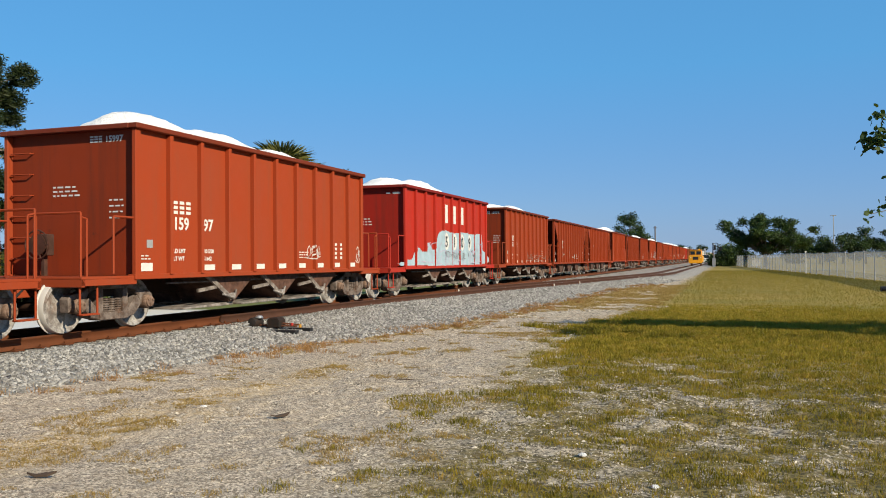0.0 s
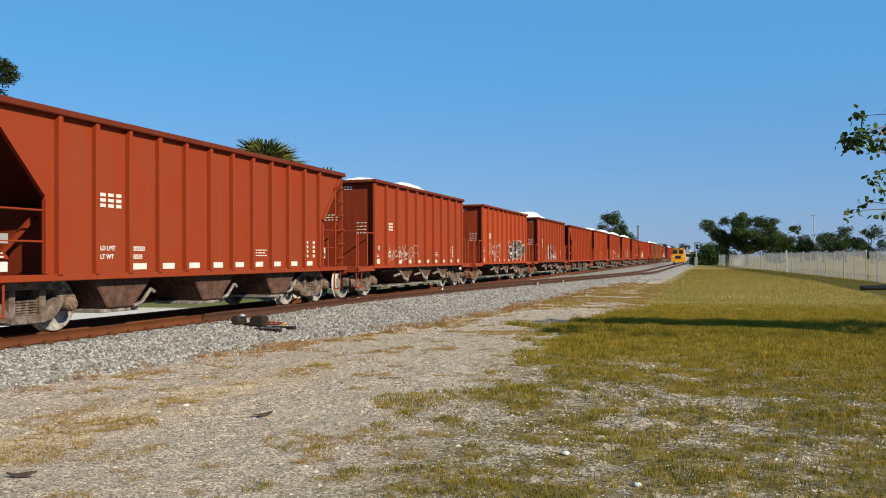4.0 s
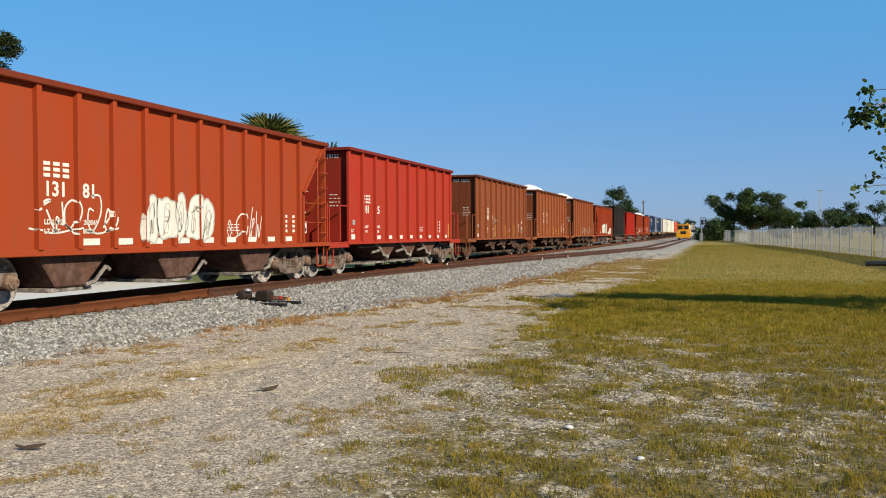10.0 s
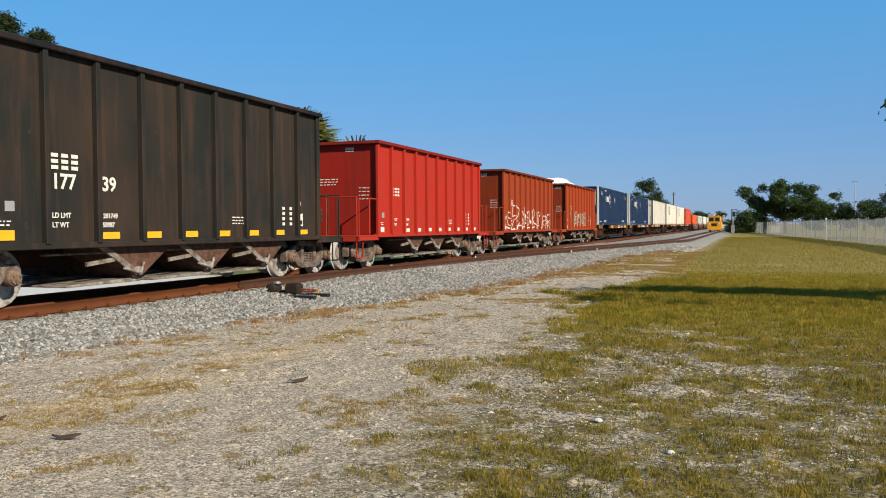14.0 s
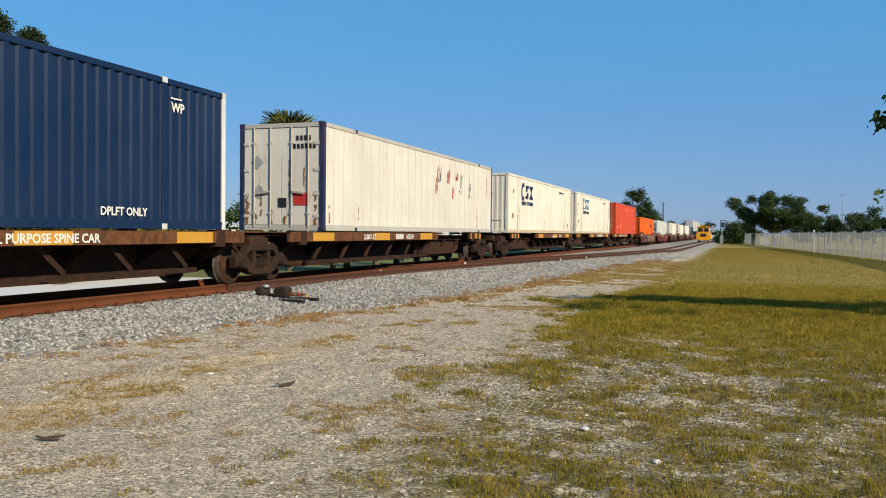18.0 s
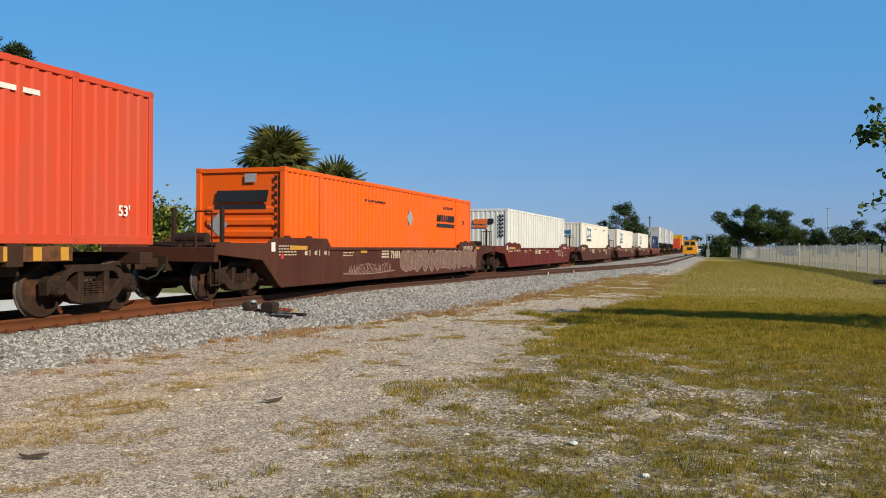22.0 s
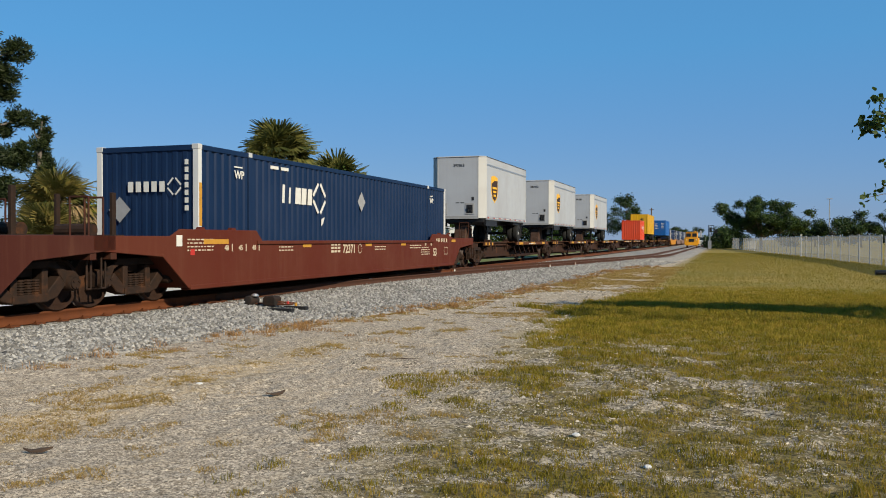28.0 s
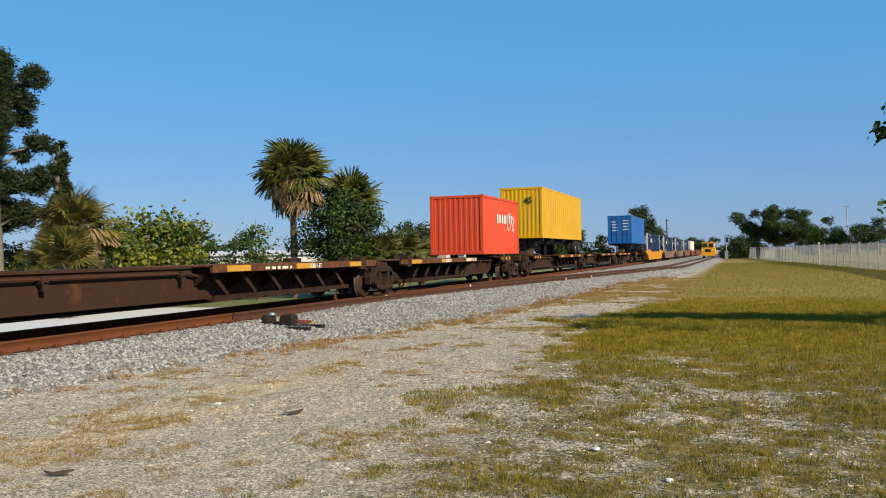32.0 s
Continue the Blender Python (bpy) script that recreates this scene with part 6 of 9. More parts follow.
def broadleaf(name, label, at, height, clumps, leaves, size, mats, seed, trunk=0.12, fork=0.35, bark="bark", tight=0.62):
    """A tree or shrub: trunk, limbs to every clump, and leaves round the clumps. clumps: (x, y, z, rx, ry, rz)."""
    rng = np.random.default_rng(seed)
    low = dip(*at)
    root = thing(name, label, "tree" if name != "shrub" else "shrub", at=(*at, low))
    height, clumps = height - low, [(c[0], c[1], c[2] - low, *c[3:]) for c in clumps]
    z0 = height * fork
    g = G()
    limb(g, (0, 0, -0.1), (rng.normal(0, 0.1), rng.normal(0, 0.1), z0), trunk * 1.25, trunk * 0.8, 0.08, rng, 6, 10)
    part("trunk", g, M[bark], root, smooth=True)
    g = G()
    for c in clumps:
        e = limb(g, (0, 0, z0 * rng.uniform(0.7, 1.0)), c[:3], trunk * 0.55, trunk * 0.12, 0.12 * height / 4, rng, 5, 6)
        for _ in range(3):
            limb(g, e, np.array(c[:3]) + rng.normal(0, 0.55, 3) * np.array(c[3:]), trunk * 0.14, trunk * 0.04, 0.05, rng, 3, 4)
    part("branchwork", g, M[bark], root)
    vol = np.array([c[3] * c[4] * c[5] for c in clumps]) ** 0.7
    for mi, (mat, share) in enumerate(mats):
        P = []
        for c, v in zip(clumps, vol / vol.sum()):
            k = int(leaves * share * v)
            sub = rng.normal(0, 1, (max(3, k // 45), 3))
            sub /= np.linalg.norm(sub, axis=1)[:, None]
            sub *= rng.uniform(0.45, 1.0, (len(sub), 1)) ** 0.5
            pick = sub[rng.integers(0, len(sub), k)]
            P.append((pick * tight + rng.normal(0, 0.20, (k, 3))) * np.array(c[3:]) * 1.15 + np.array(c[:3]))
        P = np.concatenate(P)
        P[:, 2] = np.maximum(P[:, 2], 0.05)
        part("crown", leaf_mesh("crown", P, rng.uniform(0.6, 1.25, len(P)) * size, M[mat], rng, 0.6, 0.25), None, root)
    return root


def blob(n, rx, ry, z0, z1, seed, r=(0.8, 1.4)):
    """Clump places inside a rounded crown."""
    rng = random.Random(seed)
    out = []
    while len(out) < n:
        x, y, w = rng.uniform(-1, 1), rng.uniform(-1, 1), rng.uniform(-1, 1)
        if x * x + y * y + w * w * 0.8 > 1:
            continue
        q = rng.uniform(*r)
        out.append((x * rx, y * ry, (z0 + z1) / 2 + w * (z1 - z0) / 2, q, q, q * 0.75))
    return out


def frond_mesh(name, mat, R, seed, droop=0.5):
    """A fan-shaped palm leaf on its stalk, growing along +x."""
    rng = random.Random(seed)
    g = G()
    g.tube([(0, 0, 0), (0.5 * R, 0, 0.06 * R), (0.95 * R, 0, 0.0)], 0.018, 5)
    for i in range(30):
        a = radians(-125 + 250 * i / 29 + rng.uniform(-4, 4))
        l = R * (1.0 - 0.28 * abs(a) / 2.1) * rng.uniform(0.9, 1.08)
        c, s = math.cos(a), math.sin(a)
        w = 0.058 * R
        z = lambda t: 0.10 * R * math.sin(2 * t) - droop * R * t * t * 0.55
        x0 = 0.95 * R
        A = [(x0 + c * 0.03, s * 0.03, 0.0)]
        for t in (0.5, 1.0):
            A += [(x0 + c * l * t - s * w * (1.25 - t), s * l * t + c * w * (1.25 - t), z(t) + 0.01), (x0 + c * l * t + s * w * (1.25 - t), s * l * t - c * w * (1.25 - t), z(t) - 0.01)]
        k = len(g.v)
        g.v += A
        g.f += [(k, k + 2, k + 1), (k + 1, k + 2, k + 4, k + 3)]
    me = bpy.data.meshes.new(name)
    me.from_pydata(g.v, [], g.f)
    me.materials.append(mat)
    return me


_fr = {}


def palm(label, at, height, R, seed, green=34, dead=16, mat="palm", r=0.16):
    """A cabbage palm: rough trunk, a round head of fan leaves, dead ones hanging below."""
    rng = random.Random(seed)
    low = dip(*at)
    root = thing("palm_tree", label, "palm tree", "palms", at=(*at, low))
    height -= low
    prof = []
    for i in range(26):
        z = height * i / 25
        prof.append((r * (1.15 - 0.25 * i / 25) * (1.0 + 0.10 * (i % 2)), z))
    part("trunk", G().lathe(prof, (0, 0, 0), "z", 12), M["bark"], root, smooth=True)
    if mat not in _fr:
        _fr[mat] = [frond_mesh("frond", M[mat], 1.0, 5 + i, 0.35 + 0.25 * i) for i in range(3)]
    if "dead" not in _fr:
        _fr["dead"] = [frond_mesh("dead_frond", M["palm_dry"], 1.0, 9 + i, 0.9) for i in range(2)]
    for i in range(green + dead):
        dead_one = i >= green
        el = rng.uniform(-80, -8) if dead_one else 85 - 102 * ((i + 0.5) / green) ** 0.85 + rng.uniform(-8, 8)
        q = R * (0.90 if dead_one else 0.92) * rng.uniform(0.85, 1.1)
        o = part("dead_frond" if dead_one else "frond", rng.choice(_fr["dead" if dead_one else mat]), None, root)
        o.matrix_basis = pose(0, 0, height - rng.uniform(0, 0.35), 0, -el, rng.uniform(0, 360)) @ Matrix.Scale(q, 4)
        o.matrix_basis = Matrix.Translation((0, 0, height - rng.uniform(0, 0.35))) @ pose(0, 0, 0, 0, 0, i * 137.5 + rng.uniform(-15, 15)) @ pose(0, 0, 0, rng.uniform(-20, 20), -el, 0) @ Matrix.Scale(q, 4)
    return root


def conifer(label, at, height, tufts, seed, lean=0.0):
    """A dark pine with uneven cloud-like limbs. tufts: (x, y, z, r)."""
    rng = np.random.default_rng(seed)
    low = dip(*at)
    root = thing("pine_tree", label, "pine tree", at=(*at, low))
    height, tufts = height - low, [(x, y, z - low, r) for x, y, z, r in tufts]
    g = G()
    limb(g, (0, 0, -0.1), (lean, 0, height * 0.92), 0.30, 0.07, 0.12, rng, 9, 10)
    part("trunk", g, M["palebark"], root, smooth=True)
    g = G()
    P, S = [], []
    for x, y, z, r in tufts:
        limb(g, (lean * z / height * 0.8, 0, max(0.5, z - 0.6)), (x, y, z), 0.07, 0.02, 0.1, rng, 4, 5)
        k = int(3400 * r * r)
        d = rng.normal(0, 1, (max(6, k // 30), 3))
        d /= np.linalg.norm(d, axis=1)[:, None]
        pick = d[rng.integers(0, len(d), k)] * rng.uniform(0.5, 1.0, (k, 1))
        P.append((pick * 0.8 + rng.normal(0, 0.13, (k, 3))) * r * np.array([1, 1, 0.8]) + np.array([x, y, z]))
    P = np.concatenate(P)
    part("branchwork", g, M["palebark"], root)
    part("crown", leaf_mesh("crown", P, rng.uniform(0.12, 0.27, len(P)), M["needle"], rng, 0.25, -0.2), None, root)
    return root


# ---- the train ----
TRAVEL = [-324.71, -284.13, -243.53, -202.9, -162.25, -121.6, -80.98, -40.46, -0.0, 40.37, 80.53, 120.52, 160.37, 200.12, 239.76, 279.34, 318.91]
MOVING = []


def ride(ob, s, z=0.0):
    """Put a thing on the moving train, s metres along it."""
    ob.matrix_basis = pose(TRACK, s - TRAVEL[0], RAIL + z)
    MOVING.append((ob, s, z))
    return ob


ORANGE, SCARLET, TAN, COAL = (0.345, 0.051, 0.014), (0.43, 0.026, 0.014), (0.27, 0.074, 0.026), (0.020, 0.021, 0.019)
tall = hopper_tall("hopper_car", 9.85, 3.74)
tan = hopper_tall("hopper_car", 10.3, 3.83, 10, 0.62)
coal = hopper_tall("hopper_car", 9.75, 4.06, 10)
opened = hopper_open("hopper_car", 12.5, 3.69)
HEAPS = [heap("stone_load", 9.85, 3.74, [(1.7, 1.2, 1.0), (4.3, 1.3, 0.95), (7.3, 1.5, 0.85)], 1),
         heap("stone_load", 9.85, 3.74, [(1.9, 1.3, 0.85), (4.6, 1.3, 0.92), (7.2, 1.7, 0.7)], 2),
         heap("stone_load", 9.85, 3.74, [(2.6, 1.8, 0.75), (6.6, 1.7, 0.92)], 3)]
TAN_HEAPS = [heap("stone_load", 9.85, 3.74, [(4.4, 1.3, 0.95), (7.5, 2.0, 0.5)], 5),
             heap("stone_load", 9.85, 3.74, [(2.3, 1.1, 0.85), (5.6, 2.2, 0.65)], 6)]
LOW = heap("stone_load", 9.85, 3.74, [(5.0, 3.4, 0.58)], 4)
MORE_HEAPS = [heap("stone_load", 9.85, 3.74, [(3.2, 1.4, 0.4), (6.4, 1.5, 0.85), (8.4, 1.0, 0.6)], 7), heap("stone_load", 9.85, 3.74, [(1.6, 1.3, 0.9), (4.0, 1.8, 0.6), (7.5, 1.8, 0.35)], 8)]
used = set()


def paint_all(ob, colour):
    for o in ob.children_recursive:
        if o.type == "MESH" and o.data.materials and o.data.materials[0] in (M["paint"], M["paint_end"]):
            # end and slope-sheet shade is put into the colour; hopper chords are dark maroon
            part_tone = (0.30, 0.27, 0.27) if o.name.startswith("slope_sheet") else (0.72, 0.68, 0.66) if o.data.materials[0] == M["paint_end"] else (0.50, 0.55, 0.75) if o.name.startswith(("top_chord", "end_chord")) and "hopper" in ob.name else (1, 1, 1)
            o.color = (*(PAINT_SCALE * v * d for v, d in zip(colour, part_tone)), 1)


def hopper(kind, s, colour, label, load=None):
    src = {"tall": tall, "tan": tan, "coal": coal, "open": opened}[kind]
    ob = src if kind not in used else copy_thing(src, Matrix())
    used.add(kind)
    tagged(ob, label, "hopper car", "hopper cars")
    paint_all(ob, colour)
    if kind == "tan" and ob is src:
        for o in ob.children_recursive:
            if o.type == "MESH" and o.data.materials and o.data.materials[0] == M["iron"]:
                o.color = (o.color[0] * 0.42, o.color[1] * 0.33, o.color[2] * 0.28, 1)
    ride(ob, s)
    if load is not None:
        top = {"tall": 3.74, "tan": 3.83, "coal": 4.06}[kind]
        h = tagged(new("stone_load", load), "heaped pale crushed limestone in an open hopper car", "stone load", "stone loads")
        ride(h, s + (0.2 if kind == "tan" else 0), top)
    return ob


L_T = "orange-red steel hopper car heaped with white stone"
L_O = "orange-red open hopper car with sloped ends and bare platforms"
CARS = [("tall", -325.7, 0, None), ("tall", -312.4, 0, 0), ("tall", -299.13, 1, 1), ("tall", -285.86, 0, 2), ("open", -273.95, 0, None), ("open", -260.69, 0, None),
        ("tall", -245.88, 0, 1), ("open", -234.13, 0, None), ("tall", -219.2, 0, 2), ("tall", -206.0, 0, 3), ("tall", -192.75, 0, 1), ("open", -180.5, 0, None),
        ("tall", -165.9, 0, 6), ("tall", -153.1, 0, 1), ("tall", -139.5, 0, 7), ("tall", -125.9, 0, 7), ("open", -113.6, 0, None), ("tall", -99.6, 4, None),
        ("tan", -86.0, 2, 3), ("tan", -72.6, 2, 4), ("tan", -58.7, 2, 5), ("open", -46.5, 0, None), ("coal", -31.7, 3, 3), ("tall", -18.4, 1, 3), ("tall", -5.0, 0, 3), ("tall", 8.7, 0, 1)]
hoppers = []
for kind, s, c, load in CARS:
    colour = [ORANGE, SCARLET, TAN, COAL, (0.38, 0.032, 0.016)][c]
    v = (1.04 if kind != "open" else 0.93) + 0.10 * math.sin(s * 1.7)
    colour = tuple(q * v for q in colour)
    label = {0: L_T if kind == "tall" else L_O, 1: "bright red repainted steel hopper car", 4: "bright red repainted steel hopper car", 2: "brown steel hopper car with white stone load", 3: "black steel hopper car, taller than its neighbours"}[c]
    hoppers.append(hopper(kind, s, colour, label, None if load is None else (HEAPS + [LOW] + TAN_HEAPS + MORE_HEAPS)[load]))

# platforms
LS = "rust-brown spine car platform with yellow deck markers"
spine = {}


def spine_at(s0, s1, front, rear):
    key = (round(s1 - s0, 2), front, rear, s0 < 200)
    if key in spine:
        ob = copy_thing(spine[key], Matrix())
    else:
        ob = spine[key] = spine_unit("spine_car", s1 - s0, LS, front, rear, reach=11.8 if s0 < 200 else 9.2, top=1.19 if s0 < 200 else 1.10)
    return ride(ob, s0)


for row in ([21.2, 38.9, 57.3, 75.3], [79.1, 96.9, 114.8, 132.4], [275.6, 291.8, 308.1, 325.3, 342.7, 358.0], [361.6, 378.0, 394.4, 410.8]):
    for i, (a, b) in enumerate(zip(row, row[1:])):
        spine_at(a, b, i == 0, i == len(row) - 2)

LW = "long maroon well car with a low sunken floor"
first = well_car("well_car", LW, (0.115, 0.030, 0.018))
WELLS = [(138.78, (0.105, 0.034, 0.022)), (161.6, (0.17, 0.026, 0.018)), (185.3, (0.105, 0.032, 0.02)), (208.9, (0.10, 0.025, 0.015)), (232.3, (0.10, 0.027, 0.018)), (254.35, (0.17, 0.035, 0.018)),
         (420.5, (0.62, 0.26, 0.02)), (444.0, (0.22, 0.14, 0.11)), (467.4, (0.22, 0.14, 0.11)), (490.8, (0.20, 0.10, 0.07)), (514.2, (0.17, 0.05, 0.03)), (537.6, (0.17, 0.05, 0.03))]
for i, (s, c) in enumerate(WELLS):
    ob = first if i == 0 else copy_thing(first, Matrix())
    paint_all(ob, tuple(0.66 * v for v in c) if i < 6 else c)
    tagged(ob, LW if c[0] < 0.3 else "yellow-orange well car with a low sunken floor")
    ride(ob, s - 0.2)

# containers: name, place, floor height, size, colours
NAVY, CREAM, IVORY, RED53, TANG = (0.0070, 0.023, 0.068), (0.74, 0.70, 0.62), (0.76, 0.72, 0.63), (0.62, 0.072, 0.028), (0.90, 0.122, 0.003)
W53, H53 = 2.59, 2.896
deck = 1.225
low = 0.30


def box53(s, z, paint, label, side, end, posts=None, rail=None, rib=None, back=None):
    return ride(container("container", 16.15, W53, H53, paint, label, side, end, posts, rail, rib, back), s, z)


navy_label = "dark blue corrugated container with white corner posts"
limax = box53(21.63, deck, NAVY, navy_label, "wave", "wave", (0.72, 0.72, 0.70))
clean(limax, "box_navy")
limaxes = [limax] + [ride(copy_thing(limax, Matrix()), s, z) for s, z in ((39.4, deck), (254.4, low), (420.7, 0.5), (444.2, 0.5), (467.6, 0.5), (491.0, 0.5))]
whi1 = box53(60.05, deck, CREAM, "cream container with panelled sides, stained doors and lock rods", "seam", "doors", (0.012, 0.028, 0.085), (0.50, 0.48, 0.44), tuple(c * 0.9 for c in CREAM), (0.02, 0.06, 0.30))
csx_a = box53(79.05, deck, IVORY, "ivory corrugated container with navy emblem, rust on its rails", "wave", "wave")
csx_b = ride(copy_thing(csx_a, Matrix()), 97.35, deck)
redbox = box53(117.6, deck, RED53, "red corrugated container with panelled doors and lock rods", "wave", "doors5")
orange = box53(138.8, low, TANG, "bright orange container with a ribbed front end", "wave", "slats")
whi2 = box53(161.6, low, (0.76, 0.76, 0.72), "white container with raised grey side posts", "post", "wave", None, None, (0.60, 0.60, 0.57))
csx_c = ride(copy_thing(csx_a, Matrix()), 185.3, low)
csx_d = ride(copy_thing(csx_a, Matrix()), 208.95, low)
csx_e = ride(copy_thing(csx_a, Matrix()), 232.3, low)
tail = ride(copy_thing(csx_a, Matrix()), 514.4, 0.5)
tagged(tail, "white corrugated container on a far well car")
red20 = ride(container("container", 6.06, 2.44, 2.59, (0.70, 0.075, 0.028), "short bright red corrugated container on a flat car", "wave", "wave"), 353.1, deck)
van = van_trailer("van_trailer", "silver-grey parcel trailer with a brown and gold shield")
ride(van, 276.25, 1.10)
for s in (292.5, 310.1):
    ride(copy_thing(van, Matrix()), s, 1.10)
rig = ride(chassis("container_chassis", "black container chassis on dual wheels", 12.2), 364.8, 1.10)
ride(copy_thing(rig, Matrix()), 405.9, 1.10)
yellow = ride(container("container", 12.19, 2.44, 2.9, (0.72, 0.40, 0.012), "yellow corrugated container on a chassis", "seam", "wave", None, None, (0.66, 0.36, 0.012)), 364.6, 1.10 + 0.985)
bluebox = ride(container("container", 12.19, 2.44, 2.9, (0.015, 0.13, 0.42), "blue container with panelled doors on a chassis", "wave", "doors"), 405.8, 1.10 + 0.985)


for ob in (redbox, orange, whi2, red20, yellow, bluebox, van):
    clean(ob)


# ---- lettering, plates and spray paint on the train ----


class Ink:
    """Collects thin shapes of one colour on the +x side or the -y end of a thing, then makes one mesh."""

    def __init__(self, side="x"):
        self.v, self.f, self.side, self.lift = [], [], side, 0.0

    def put(self, P, F):
        k = len(self.v)
        self.v += P
        self.f += [tuple(i + k for i in q) for q in F]

    def text(self, s, a, z, h, align="LEFT"):
        me = words(s, h, M["white"], self.side, align)
        d = (0, a, z) if self.side == "x" else (a, 0, z)
        self.put([(v.co.x + d[0], v.co.y + d[1], v.co.z + d[2]) for v in me.vertices], [tuple(p.vertices) for p in me.polygons])

    def poly(self, pts):
        """A flat polygon of (across, height) points, with a little depth."""
        n = len(pts)
        if self.side == "x":
            P = [(0.002, a, z) for a, z in pts] + [(-0.002, a, z) for a, z in pts]
        else:
            P = [(a, -0.002, z) for a, z in pts] + [(a, 0.002, z) for a, z in pts]
        self.put(P, [tuple(range(n)), tuple(range(n, 2 * n))[::-1]] + [(i, n + i, n + (i + 1) % n, (i + 1) % n) for i in range(n)])

    def bar(self, a, z, w, h):
        self.poly([(a, z), (a + w, z), (a + w, z + h), (a, z + h)])

    def rows(self, a, z, w, h, n, gap=1.6, seed=0):
        """Lines of small writing that cannot be read."""
        r = random.Random(seed)
        for i in range(n):
            x = a
            while x < a + w - h:
                q = min(r.uniform(0.9, 3) * h, a + w - x)
                self.bar(x, z - i * h * gap, q, h * 0.6)
                x += q + h * 0.9

    def stroke(self, pts, w, close=False):
        """A ribbon along the points."""
        m = len(pts)
        L, R = [], []
        for i, p in enumerate(pts):
            a, b = pts[max(0, i - 1)], pts[min(m - 1, i + 1)]
            d = (b[0] - a[0], b[1] - a[1])
            q = math.hypot(*d) or 1
            k = w / 2 * (0.55 if i in (0, m - 1) else 1.0)
            L.append((p[0] - d[1] / q * k, p[1] + d[0] / q * k))
            R.append((p[0] + d[1] / q * k, p[1] - d[0] / q * k))
        for i in range(m - 1):
            self.quad([L[i], R[i], R[i + 1], L[i + 1]])

    def quad(self, q):
        if self.side == "x":
            self.put([(self.lift, a, z) for a, z in q], [(0, 1, 2, 3)])
        else:
            self.put([(a, 0.0, z) for a, z in q], [(3, 2, 1, 0)])

    def done(self, ob, name, mat, out, label=""):
        me = bpy.data.meshes.new(name)
        if self.side == "x" and name.startswith(("spray", "black_figures")):
            # sprayed paint runs over the side posts as well
            ys = POSTS.get(ob.name, ())
            self.v = [(x + (0.099 if any(abs(y - p) < 0.056 for p in ys) else 0.0), y, z) for x, y, z in self.v]
        me.from_pydata(self.v, [], self.f)
        me.materials.append(mat)
        o = part(name, me, None, ob, label, at=(out, 0, 0) if self.side == "x" else (0, out, 0))
        if "lettering" in name or name in ("stencilling", "spray_tag", "spray_outline", "fleet_number", "end_figures", "warning", "rust_stain", "end_emblem", "white_blocks", "black_figures", "end_stencilling"):
            o["kind"] = "stuff"
        return o


STROKES = [  # abstract hand moves in a unit cell
    [(0.05, 0.9), (0.2, 0.2), (0.45, 0.0), (0.6, 0.35), (0.5, 0.75), (0.35, 0.55), (0.7, 0.1)],
    [(0.1, 0.0), (0.25, 0.95), (0.45, 0.35), (0.6, 1.0), (0.85, 0.05)],
    [(0.8, 0.85), (0.35, 1.0), (0.1, 0.55), (0.35, 0.05), (0.8, 0.2), (0.75, 0.5), (0.45, 0.48)],
    [(0.1, 0.1), (0.15, 0.9), (0.6, 0.95), (0.7, 0.55), (0.2, 0.5), (0.85, -0.05)],
    [(0.75, 0.9), (0.2, 0.75), (0.3, 0.5), (0.75, 0.4), (0.6, 0.05), (0.05, 0.1)],
    [(0.0, 0.75), (0.95, 0.95), (0.5, 0.85), (0.42, 0.0)],
    [(0.1, 0.95), (0.3, 0.05), (0.55, 0.5), (0.75, 0.0), (1.0, 1.0)],
    [(0.15, 0.15), (0.1, 0.7), (0.5, 1.0), (0.85, 0.6), (0.6, 0.1), (0.2, 0.25), (0.9, -0.15)],
]
POSTS = {}


def smooth_line(c, k=10, close=False):
    """A smooth line through the points."""
    n, out = len(c), []
    at = (lambda i: c[i % n]) if close else (lambda i: c[min(n - 1, max(0, i))])
    for i in range(n if close else n - 1):
        p0, p1, p2, p3 = at(i - 1), at(i), at(i + 1), at(i + 2)
        for j in range(k):
            t = j / k
            out.append(tuple(0.5 * (2 * p1[d] + (p2[d] - p0[d]) * t + (2 * p0[d] - 5 * p1[d] + 4 * p2[d] - p3[d]) * t * t + (3 * p1[d] - p0[d] - 3 * p2[d] + p3[d]) * t ** 3) for d in (0, 1)))
    return out + [out[0] if close else c[-1]]


def scrawl(r, a, z, w, h, lean=0.15):
    """One hand move, fitted into a cell."""
    p = r.choice(STROKES)
    t, f = r.uniform(-0.7, 0.7), r.choice((-1, 1))
    p = [(0.5 + (x - 0.5) * f * math.cos(t) - (y - 0.5) * math.sin(t), 0.5 + (x - 0.5) * f * math.sin(t) + (y - 0.5) * math.cos(t)) for x, y in p][::r.choice((-1, 1))]
    return smooth_line([(a + w * (x + r.uniform(-0.06, 0.06)) + lean * h * y, z + h * (y + r.uniform(-0.06, 0.06))) for x, y in p], 9)


def tags(ob, spots, mat, seed, out=1.471, side="x", w=0.028, label="thin sprayed scribbles"):
    """Thin scribbles: spots of (across, height, width, tall)."""
    r = random.Random(seed)
    k = Ink(side)
    for a, z, ww, h in spots:
        n = max(2, round(ww / h * 1.6))
        for i in range(n):
            k.stroke(scrawl(r, a + ww * i / n, z, ww / n * 1.15, h * r.uniform(0.8, 1.05)), w * r.uniform(0.8, 1.25))
        if r.random() < 0.6:
            k.stroke(smooth_line([(a - 0.1 * ww, z + 0.05 * h), (a + 0.5 * ww, z - 0.10 * h), (a + 1.12 * ww, z + 0.08 * h)], 14), w)
    k.done(ob, "spray_tag", mat, out, label)


